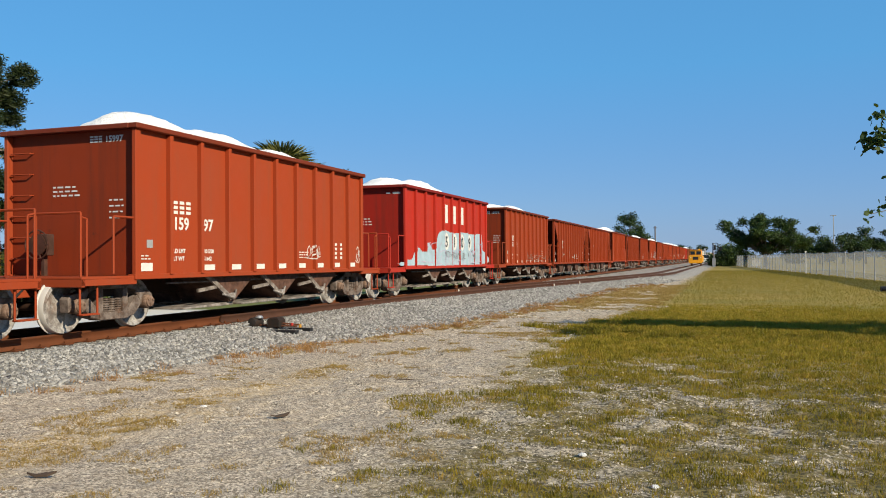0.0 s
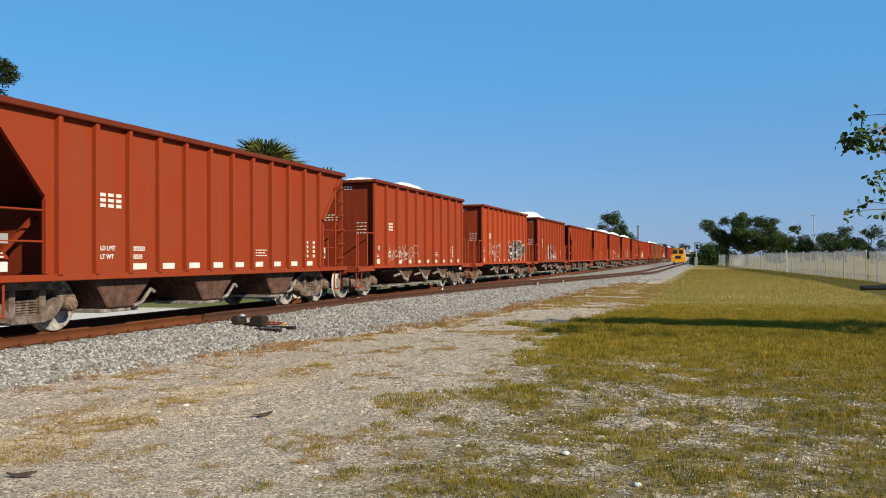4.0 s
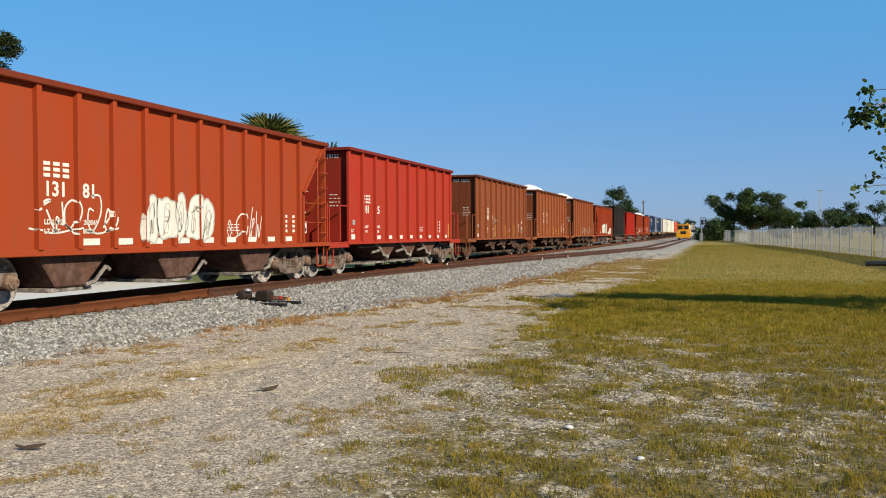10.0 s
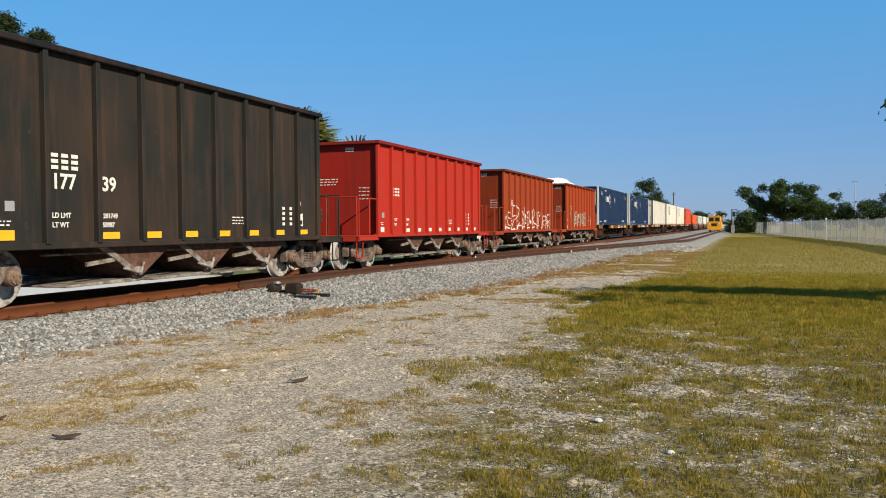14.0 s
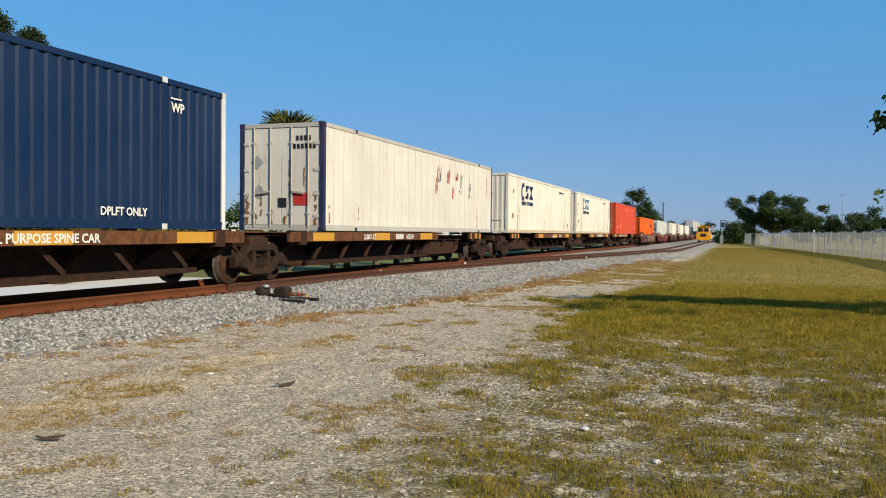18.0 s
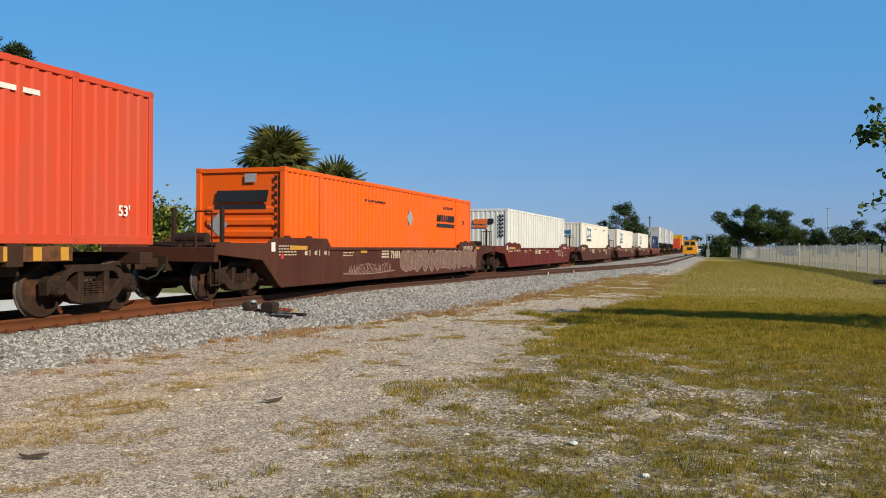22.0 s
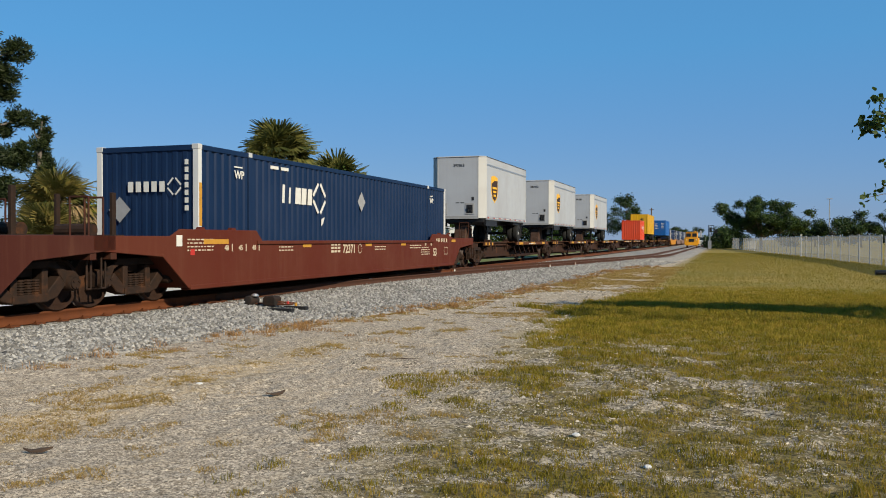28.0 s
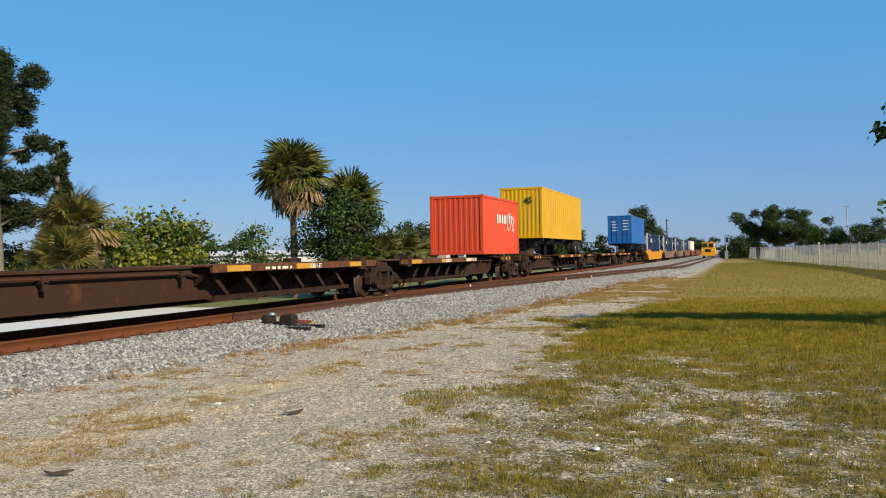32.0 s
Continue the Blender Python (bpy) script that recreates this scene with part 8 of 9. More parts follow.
k.done(whi1, "door_lettering", M["black"], 0.012)
k = Ink("y")
k.bar(0.38, 0.68, 0.48, 0.34)
k.done(whi1, "placard", M["red"], 0.010)
k = Ink("y")
for a, z in ((-0.75, 1.85), (-0.7, 1.05)):
    k.poly([(a - 0.2, z), (a, z + 0.2), (a + 0.2, z), (a, z - 0.2)])
k.done(whi1, "diamond_label", M["grey"], 0.012)

k = Ink()
k.rows(7.7, 2.36, 1.6, 0.10, 1, seed=4)
k.rows(12.6, 2.36, 0.9, 0.14, 1, seed=5)
k.text("53'", 1.2, 0.52, 0.20)
k.text("53'", 15.2, 0.52, 0.20)
k.done(redbox, "white_lettering", M["white"], 1.290)
k = Ink()
k.bar(2.95, 0.40, 0.95, 0.5)
k.done(redbox, "faded_placard", M["rosy"], 1.290, "faded square where a placard was")
e = Ink("y")
e.bar(0.62, 0.62, 0.36, 0.30)
e.done(redbox, "door_placard", M["yellow"], -0.004)
e = Ink("y")
e.text("WARNING", 0.10, 1.72, 0.105)
e.text("HIGH CUBE", 0.08, 1.54, 0.105)
e.text("53", -0.92, 1.60, 0.20)
e.bar(-1.0, 1.10, 0.45, 0.16)
e.bar(0.15, 2.15, 0.50, 0.34)
e.rows(0.12, 1.36, 0.85, 0.06, 4, seed=3)
e.done(redbox, "door_lettering", M["white"], -0.004)

k = Ink()
for j in range(9):
    k.poly([(11.75 + j * 0.24, 1.90), (11.92 + j * 0.24, 1.90), (11.97 + j * 0.24, 2.16), (11.80 + j * 0.24, 2.16)])
k.poly([(11.70, 1.68), (13.85, 1.68), (13.90, 1.82), (11.75, 1.82)])
k.text("STACK 2 HIGH ONLY", 12.4, 2.40, 0.10)
k.text("53'", 15.0, 1.86, 0.16)
k.rows(4.9, 2.30, 1.8, 0.10, 1, seed=7)
k.done(orange, "emblem", M["black"], 1.290, "black slanted bar emblem")
k = Ink()
k.poly([(8.8, 1.62), (9.1, 1.92), (8.8, 2.22), (8.5, 1.92)])
k.done(orange, "placard", M["grey"], 1.290)
e = Ink("y")
e.poly([(-0.72, 2.02), (0.78, 2.02), (0.84, 2.32), (-0.66, 2.32)])
e.bar(-0.74, 1.84, 1.5, 0.12)
for j in range(10):
    e.bar(1.0, 2.55 - j * 0.2, 0.08, 0.13)
e.done(orange, "end_emblem", M["black"], -0.004)
e = Ink("y")
e.poly([(-0.62, 1.15), (-0.34, 1.45), (-0.62, 1.75), (-0.9, 1.45)])
e.bar(0.15, 2.52, 0.34, 0.22)
e.done(orange, "placard", M["grey"], -0.008)
e = Ink("y")
e.poly([(-0.55, 2.10), (0.2, 2.10), (0.24, 2.36), (-0.51, 2.36)])
e.bar(-0.55, 1.92, 0.8, 0.12)
e.done(whi2, "end_emblem", M["tang"], -0.028)
e = Ink("y")
for j in range(6):
    e.bar(0.82, 2.45 - j * 0.2, 0.10, 0.14)
    e.bar(0.98, 2.45 - j * 0.2, 0.10, 0.14)
e.bar(0.25, 2.12, 0.3, 0.26)
e.done(whi2, "end_figures", M["black"], -0.028)
k = Ink()
for j in range(7):
    k.bar(2.2 + j * 0.42, 1.42, 0.24, 0.40)
k.done(red20, "emblem", M["white"], 1.214, "row of white painted bars")
tags(red20, [(3.9, 1.1, 1.3, 0.9)], M["white"], 60, 1.216, w=0.06)
e = Ink("y")
e.text("45", 0.2, 2.0, 0.34)
e.done(yellow, "figures", M["black"], -0.028)
e = Ink("y")
for j in range(4):
    e.bar(-0.9 + 0.05 * j, 2.2 - 0.3 * j, 0.55, 0.09)
    e.bar(0.3, 2.3 - 0.3 * j, 0.6, 0.09)
e.done(bluebox, "door_lettering", M["white"], 0.0)

# well cars: numbers, patches and small print along the sides
wells = [o for o, s, z in MOVING if o.name.startswith("well_car")]
for i, (ob, num) in enumerate(zip(wells[:6], ("71681", "72072", "71782", "72548", "72360", "72371"))):
    k = Ink()
    y = 6.0 if i != 2 else 3.4
    for a, z, w, h in letters_block(y if i != 2 else 7.9, 1.04 if i == 2 else 0.86, 0.12 if i == 2 else 0.25):
        k.bar(a, z, w, h)
    if i == 2:
        k.text(num, 4.55, 0.76, 0.34)
        k.text(num, 8.3, 1.04, 0.12)
        k.text("LD LMT", 8.95, 0.80, 0.09)
        k.stroke([(11.3 + 0.12 * math.cos(a), 0.98 + 0.12 * math.sin(a)) for a in [j * 0.4488 for j in range(15)]], 0.06)
        for j in range(13):
            k.bar(11.55 + j * 0.11, 0.93, 0.07, 0.12 if j % 5 else 0.16)
    else:
        k.text(num, y + 0.74, 0.84, 0.25)
        for j, q in enumerate(("48", "45", "40")):
            k.text(q, 0.9 + 0.55 * j, 0.98, 0.12)
            k.bar(1.18 + 0.55 * j, 0.96, 0.03, 0.16)
    k.rows(-0.4, 1.20, 0.9, 0.045, 4, seed=i)
    k.rows(3.2, 1.02, 0.7, 0.05, 2, seed=i + 9)
    k.rows(9.0, 0.98, 0.9, 0.05, 2, seed=i + 19)
    k.rows(12.0, 1.0, 1.2, 0.05, 2, seed=i + 29)
    k.text("53", 13.6 if i == 2 else 14.4, 0.62, 0.30)
    for j, q in enumerate(("48", "45", "48", "53")):
        k.text(q, 13.5 + 0.62 * j, 1.16 if j > 1 else 1.0, 0.11)
    k.rows(13.1, 0.92, 0.9, 0.05, 4, seed=i + 39)
    for j in range(4):
        k.bar(15.0 + j * 0.3, 1.12, 0.12, 0.14)
    k.stroke([((6.17 if i == 2 else 7.9) + 0.13 * math.cos(a), 0.95 + 0.13 * math.sin(a)) for a in [j * 0.4488 for j in range(15)]], 0.02)
    k.stroke([(15.7, 0.66), (16.1, 0.66), (16.1, 0.92), (15.7, 0.92), (15.7, 0.66)], 0.025)
    k.done(ob, "stencilling", M["cream"], 1.493)
    for y, w in ((0.15, 0.9), (4.4, 0.45), (8.3, 0.45), (11.2, 0.4), (16.6, 0.5)):
        plate(ob, y, 1.02 if 2.5 < y < 14 else 1.12, w, 0.10, M["yellow"], 1.493, name="safety_patch")
    plate(ob, -0.75, 1.08, 0.18, 0.22, M["white"], 1.493)
    plate(ob, -0.30, 0.90, 0.14, 0.12, M["red"], 1.493)
piece(wells[0], 7.6, 0.34, 9.0, 0.78, 13, flat("brown_spray", (0.20, 0.115, 0.085), 0.75, 0, 3, 0.4), M["dim"], 70, 1.497, "faded cream sprayed letters without meaning")
tags(wells[0], [(3.5, 0.42, 3.2, 0.3)], M["dim"], 71, 1.497, w=0.03)
# spine cars: writing on the deck edges
spines = [o for o, s, z in MOVING if o.name.startswith("spine_car")]
for i, ob in enumerate(spines[:11]):
    k = Ink()
    unit = i % 3 if i < 6 else (2 if i == 10 else (i + 1) % 2)
    if unit == 1:
        if i < 6:
            k.text("TWIN 28'-ALL PURPOSE SPINE CAR", 9.6, 0.985, 0.16)
        else:
            k.rows(9.9, 0.97, 1.6, 0.10, 1, seed=i)
    elif unit == 0:
        k.text("2-28/1-57", 12.3, 0.985 if i < 6 else 0.962, 0.16 if i < 6 else 0.118)
        k.rows(10.2, 0.97, 1.3, 0.10, 1, seed=i)
    else:
        k.text("2-28/1-57", 5.3, 0.985 if i < 6 else 0.962, 0.16 if i < 6 else 0.118)
        for j in range(4):
            k.bar(7.75 + j * 0.17, 0.985 if i < 6 else 0.962, 0.12, 0.16 if i < 6 else 0.118)
        k.text("370346" if i == 5 else "651210", 8.65, 0.985 if i < 6 else 0.962, 0.16 if i < 6 else 0.118)
    k.done(ob, "stencilling", M["white"], 1.300)
e = [o for o, s, z in MOVING if o.name.startswith("van_trailer")]
for ob, num in zip(e, ("397865", "337052", "366280")):
    k = Ink("y")
    k.text(num, -0.22, 3.48, 0.135)
    k.rows(-0.1, 1.80, 0.4, 0.06, 1, seed=2)
    k.bar(0.66, 1.92, 0.12, 0.16)
    k.done(ob, "fleet_number", M["black"], -0.004)


# ---- beside the track ----


def off(az, r):
    return (r * math.sin(radians(az)), r * math.cos(radians(az)))


def switch_stand():
    """Ground throw and gear box on two long ties."""
    root = thing("switch_machine", "black track switch gear on long weathered ties", "track switch", at=pose(-9.3, 15.6, 0.02) @ Matrix.Scale(0.74, 4))
    for y in (-0.42, 0.42):
        part("long_tie", G().box(-1.15, 1.15, y - 0.09, y + 0.09, 0.12, 0.25), M["black"], root, bevel=0.01)
    part("gear_box", G().prism([(0.02, 0.285), (0.42, 0.285), (0.42, 0.50), (0.36, 0.56), (0.08, 0.56), (0.02, 0.50)], -0.16, 0.22, "y"), M["iron"], root, bevel=0.015, colour=(0.022, 0.021, 0.02))
    part("motor", G().lathe([(0.02, -0.28), (0.13, -0.26), (0.15, -0.20), (0.15, 0.16), (0.12, 0.20), (0.02, 0.22)], (-0.42, 0.0, 0.42), "y", 16), M["iron"], root, smooth=True, colour=(0.03, 0.03, 0.03))
    part("motor_cap", G().lathe([(0.02, 0.0), (0.10, 0.005), (0.12, 0.03), (0.09, 0.08), (0.02, 0.10)], (-0.30, -0.05, 0.53), "z", 16), M["alu"], root, smooth=True)
    part("cable", G().tube([(-0.5, -0.24, 0.4), (-0.58, -0.42, 0.36), (-0.5, -0.52, 0.33), (-0.3, -0.5, 0.32)], 0.025, 6), M["grey"], root)
    part("throw_rod", G().cyl((-1.9, 0.0, 0.33), (0.9, 0.0, 0.33), 0.025, 8).cyl((-1.9, 0.22, 0.33), (0.5, 0.22, 0.33), 0.02, 8), M["rust"], root)
    part("lever", G().bar((0.42, 0.05, 0.40), (0.95, 0.12, 0.36), 0.05, 0.04), M["rust"], root)
    part("lever_tag", G().box(0.93, 0.98, 0.06, 0.14, 0.28, 0.38), M["yellow"], root, bevel=0.006)
    part("lever_flag", G().box(0.72, 0.78, -0.03, 0.03, 0.34, 0.42), M["red"], root, bevel=0.006)


def fence():
    root = tagged(new("fence"), "pale grey woven-screen fence on posts along the grass", "fence", kind="structure")
    rng = random.Random(21)
    k = Mat("woven_screen", 0.9)
    a, b = k.noise(3.0, 5, 0.6, k.coords(9, 9, 0.4)), k.noise(0.5, 4)
    c = k.mix(k.ramp(a, 0.3, 0.7), (0.175, 0.184, 0.195), k.mix(b, (0.245, 0.258, 0.272), (0.205, 0.217, 0.230)))
    k.colour(c)
    thin, gap, m1, m2 = k.node("ShaderNodeBsdfTranslucent"), k.node("ShaderNodeBsdfTransparent"), k.node("ShaderNodeMixShader", Fac=0.80), k.node("ShaderNodeMixShader", Fac=0.42)
    k.link(c, thin.inputs[0])
    for s, d in ((k.b.outputs[0], m1.inputs[1]), (thin.outputs[0], m1.inputs[2]), (m1.outputs[0], m2.inputs[1]), (gap.outputs[0], m2.inputs[2]), (m2.outputs[0], k.t.nodes["Material Output"].inputs[0])):
        k.link(s, d)
    V = [(0.02 * math.sin(i * 2.1) + 0.015 * math.sin(j * 1.7 + i), 3.05 * i / 20, 0.03 + 1.95 * j / 5 + (0.03 * math.sin(i * 0.31 * math.pi / 2) if j == 5 else 0)) for j in range(6) for i in range(21)]
    panel = raw_mesh("screen_panel", V, [(j * 21 + i, j * 21 + i + 1, (j + 1) * 21 + i + 1, (j + 1) * 21 + i) for j in range(5) for i in range(20)], k.m, True)
    post = G().cyl((-0.05, 0, 0), (-0.05, 0, 2.02), 0.036, 8).mesh("fence_post", flat("galvanised_post", (0.55, 0.56, 0.57), 0.6, 0, 3, 0.2))
    rail = G().cyl((-0.04, 0, 1.95), (-0.04, 3.05, 1.95), 0.025, 6).mesh("fence_rail", M["grey"])
    y = 20.0
    while y < 164:
        x = 9.95 - 0.075 * max(0, y - 58)
        h = rng.uniform(-0.04, 0.05)
        for me, nm, dy in ((panel, "screen_panel", 0), (post, "fence_post", 0), (rail, "fence_rail", 0)):
            part(nm, me, None, root).matrix_basis = pose(x, y, h, 0, 0, rng.uniform(-0.3, 0.3) + (4.29 if y > 58 else 0)) @ pose(0, dy, 0, 0, rng.uniform(-0.5, 0.5) if nm == "screen_panel" else 0, 0)
        y += 3.05
    part("white_post", G().box(-0.07, 0.07, -0.07, 0.07, 0, 2.12).prism([(-0.09, 2.12), (0.09, 2.12), (0, 2.2)], -0.09, 0.09), M["white"], root, bevel=0.01, at=(7.53, 90.15, 0))


def machine():
    """A yellow track machine that stands on the siding, seen from its end."""
    root = thing("track_machine", "yellow-orange track maintenance machine standing on the siding", "rail vehicle", at=pose(siding(125) + 0.8, 125, RAIL) @ Matrix.Diagonal((0.86, 1, 0.97, 1)))
    yel = flat("machine_yellow", (0.80, 0.36, 0.012), 0.45, 0, 2, 0.25)
    part("body", G().prism([(-1.15, 0.62), (1.15, 0.62), (1.15, 1.45), (1.0, 1.6), (-1.0, 1.6), (-1.15, 1.45)], 0, 5.5, "y"), yel, root, bevel=0.05)
    part("cab", G().prism([(-1.0, 1.6), (1.0, 1.6), (0.92, 2.35), (-0.92, 2.35)], 0.6, 3.0, "y"), yel, root, bevel=0.06)
    part("cab_roof", G().box(-1.0, 1.0, 0.5, 3.1, 2.35, 2.44), yel, root, bevel=0.03)
    for x in (-0.48, 0.48):
        part("cab_window", G().box(x - 0.36, x + 0.36, 0.56, 0.62, 1.72, 2.22), M["glass"], root)
        part("headlight", G().cyl((x * 1.7, -0.05, 1.30), (x * 1.7, 0.02, 1.30), 0.10, 14), M["white"], root)
    part("grille", G().box(-0.45, 0.45, -0.02, 0.02, 0.95, 1.40), M["black"], root, bevel=0.01)
    part("bumper", G().box(-1.05, 1.05, -0.25, 0.0, 0.42, 0.66), yel, root, bevel=0.02)
    part("exhaust", G().cyl((0.1, 3.6, 1.6), (0.1, 3.6, 2.75), 0.08, 10), M["black"], root)
    part("work_head", G().box(-0.9, -0.3, 3.6, 4.8, 1.6, 2.2).box(0.3, 0.9, 3.6, 4.8, 1.6, 2.3).bar((-0.6, 4.2, 2.1), (0.6, 4.9, 2.6), 0.12, 0.12), yel, root, bevel=0.02)
    wh = G().lathe([(0.05, 0.84), (0.33, 0.84), (0.36, 0.82), (0.365, 0.73), (0.39, 0.70), (0.05, 0.70)], (0, 0, 0), "x", 20).mesh("wheel", M["iron"], 0, True)
    for s in (1, -1):
        for y in (0.8, 4.6):
            part("wheel", wh, None, root, colour=(0.2, 0.1, 0.05)).matrix_basis = pose(0, y, 0.365, 0, 0, 0 if s == 1 else 180)


def far_truck():
    """A pale work truck parked further along the siding."""
    root = thing("work_truck", "white work truck parked far along the track", "truck", at=(siding(190) + 0.6, 185, RAIL - 0.28))
    white = flat("truck_white", (0.72, 0.72, 0.70), 0.4, 0, 2, 0.15)
    part("cab", G().prism([(0.0, 0.5), (0.0, 1.25), (0.5, 1.4), (1.0, 2.1), (2.4, 2.1), (2.4, 0.5)], -1.0, 1.0), white, root, bevel=0.06)
    part("bed", G().box(-1.1, 1.1, 2.5, 6.4, 0.75, 1.9), white, root, bevel=0.03)
    part("windscreen", G().prism([(0.50, 1.42), (0.96, 2.05), (0.93, 2.07), (0.47, 1.44)], -0.88, 0.88), M["glass"], root)
    part("crane", G().bar((0, 4.5, 1.9), (0, 5.0, 3.4), 0.3, 0.3).bar((0, 5.0, 3.4), (0, 2.8, 3.1), 0.25, 0.25), M["grey"], root, bevel=0.02)
    for s in (1, -1):
        for y in (1.0, 5.0):
            tyre_pair(root, s * 0.95, y, 0.45, 0.45).matrix_basis = pose(s * 0.95, y, 0.45, 0, 0, 0 if s == 1 else 180)


def signal_mast():
    root = thing("signal_mast", "grey railway signal mast with a dark square target", "railway signal", at=(-2.1, 158, 0))
    part("mast", G().cyl((0, 0, 0), (0, 0, 4.3), 0.09, 10).box(-0.25, 0.25, -0.25, 0.25, 0, 0.3), M["alu"], root)
    part("case", G().box(-0.32, 0.28, -0.2, 0.25, 0.2, 1.5), M["alu"], root, bevel=0.02)
    part("target_frame", G().box(-0.28, -0.18, -0.06, 0.06, 2.5, 4.3).box(0.62, 0.72, -0.06, 0.06, 2.5, 4.3).box(-0.28, 0.72, -0.06, 0.06, 4.2, 4.3).box(-0.28, 0.72, -0.06, 0.06, 2.5, 2.6), M["black"], root)
    part("signal_head", G().box(-0.1, 0.35, -0.12, 0.12, 3.0, 3.9), M["black"], root, bevel=0.03)
    part("side_head", G().box(0.8, 1.3, -0.1, 0.1, 2.9, 3.5), M["black"], root, bevel=0.03)


def pole(name, label, at, h, r, arm):
    root = thing(name, label, "pole", at=(*at, 0))
    part("shaft", G().cyl((0, 0, 0), (0, 0, h), r, 10, r * 0.6), M["bark"] if arm == "wire" else M["alu"], root, smooth=True)
    if arm == "lamp":
        part("lamp_head", G().box(-0.75, 0.75, -0.2, 0.2, h - 0.05, h + 0.16), M["grey"], root, bevel=0.04)
    else:
        part("crossarm", G().box(-0.5, 0.5, -0.08, 0.08, h - 0.5, h - 0.35), M["bark"], root)
    return root


def shed():
    """A low white shed with a carport, behind the trees across the track."""
    x, y = off(-18.6, 85)
    root = thing("shed", "low white shed with a metal roof and an open carport", "shed", at=pose(x, y, 0, 0, 0, 18))
    wall = flat("white_siding", (0.74, 0.74, 0.72), 0.6, 0, 1.5, 0.12)
    roof = flat("metal_roof", (0.62, 0.63, 0.64), 0.45, 0.2, 1.2, 0.2)
    part("wall", G().box(-4.2, 0.6, 0, 6.0, 0, 2.75), wall, root)
    for i in range(16):
        part("board", G().box(-4.215, 0.6, -0.02, 0.0, 0.05 + i * 0.17, 0.05 + i * 0.17 + 0.155), wall, root)
    part("roof", G().prism([(-4.5, 2.72), (-4.5, 2.80), (-1.9, 3.35), (0.9, 2.85), (0.9, 2.77), (-1.9, 3.27)], -0.4, 6.4, "y"), roof, root, bevel=0.01)
    part("roof_box", G().box(-3.6, 0.6, 2.5, 5.5, 3.05, 3.6), roof, root, bevel=0.03)
    part("garage_door", G().box(-3.4, -1.3, -0.05, -0.018, 0.02, 2.05), flat("door_tan", (0.34, 0.28, 0.22), 0.6), root, bevel=0.01)
    part("carport_roof", G().prism([(0.5, 2.6), (0.5, 2.72), (2.7, 3.30), (4.9, 2.72), (4.9, 2.6), (2.7, 3.18)], -1.2, 4.5, "y"), roof, root, bevel=0.01)
    part("gable", G().prism([(0.6, 2.62), (2.7, 3.2), (4.8, 2.62), (4.8, 2.3), (0.6, 2.3)], -1.1, -1.0, "y"), wall, root)
    for xx in (0.65, 4.6):
        part("carport_post", G().box(xx - 0.1, xx + 0.1, -1.1, -0.9, 0, 2.4), wall, root)
    part("side_wall", G().box(3.9, 4.7, -1.0, 4.4, 0, 2.4), wall, root)
    # black sheet added for the shade inside the open carport
    part("back_wall", G().box(0.6, 4.7, 4.3, 4.4, 0, 2.5), M["black"], root)
    part("sign", G().box(2.6, 3.8, -1.15, -1.12, 1.95, 2.25), M["white"], root)


def low_building():
    x, y = off(-32.0, 78)
    root = thing("low_building", "long low white building far across the track", "building", at=pose(x, y, 0, 0, 0, 30))
    wall = flat("pale_wall", (0.66, 0.66, 0.64), 0.7, 0, 1.5, 0.12)
    part("wall", G().box(-7.5, 5.0, 0, 5, 0, 2.0), wall, root)
    part("roof", G().prism([(-0.3, 1.95), (-0.3, 2.05), (2.5, 2.45), (5.3, 2.05), (5.3, 1.95)], -7.8, 5.3), flat("pale_roof", (0.7, 0.7, 0.7), 0.5), root)
    for xx in (-6, -3, 0, 3):
        part("window", G().box(xx - 0.5, xx + 0.5, -0.03, 0.0, 0.9, 1.6), M["glass"], root)


def debris(name, label, category, at, g, mat, **kw):
    root = thing(name, label, category, at=at)
    part("piece", g, mat, root, **kw)


switch_stand()
fence()
machine()
far_truck()
signal_mast()
pole("utility_pole", "plain wooden utility pole beyond the train", off(-4.5, 210), 9.5, 0.22, "wire")
pole("light_pole", "tall grey light pole behind the fence", off(6.4, 260), 13.3, 0.20, "lamp")
shed()
low_building()
dk = flat("dead_leaf", (0.085, 0.055, 0.036), 0.9, 0, 9, 0.4)
for (ax, ay), sz, rz in (((-4.96, 4.99), 0.11, 20), ((-4.43, 7.65), 0.11, 50), ((-6.0, 5.3), 0.06, 10), ((-6.5, 4.6), 0.06, 70)):
    g = G().prism([(-sz, 0.0), (-sz * 0.4, -sz * 0.22), (sz * 0.5, -sz * 0.25), (sz, 0.02), (sz * 0.3, sz * 0.22), (-sz * 0.5, sz * 0.18)], 0.01, 0.035, "z")
    g.v = [(x, y, z * 0.6 + 0.10 * abs(y) + 0.03 * (x / sz) ** 2 * (1 if z > 0.02 else 1)) for x, y, z in g.v]
    debris("palm_husk", "dark dry palm husk lying on the gravel", "dead leaf", (ax, ay, 0.005, 0, 0, rz), g, dk)
debris("stick", "short dark stick lying on the gravel", "stick", (-4.12, 10.5, 0.0, 0, 0, 25), G().tube([(-0.2, 0, 0.015), (0.0, 0.015, 0.02), (0.22, -0.01, 0.015)], 0.010, 6), dk)
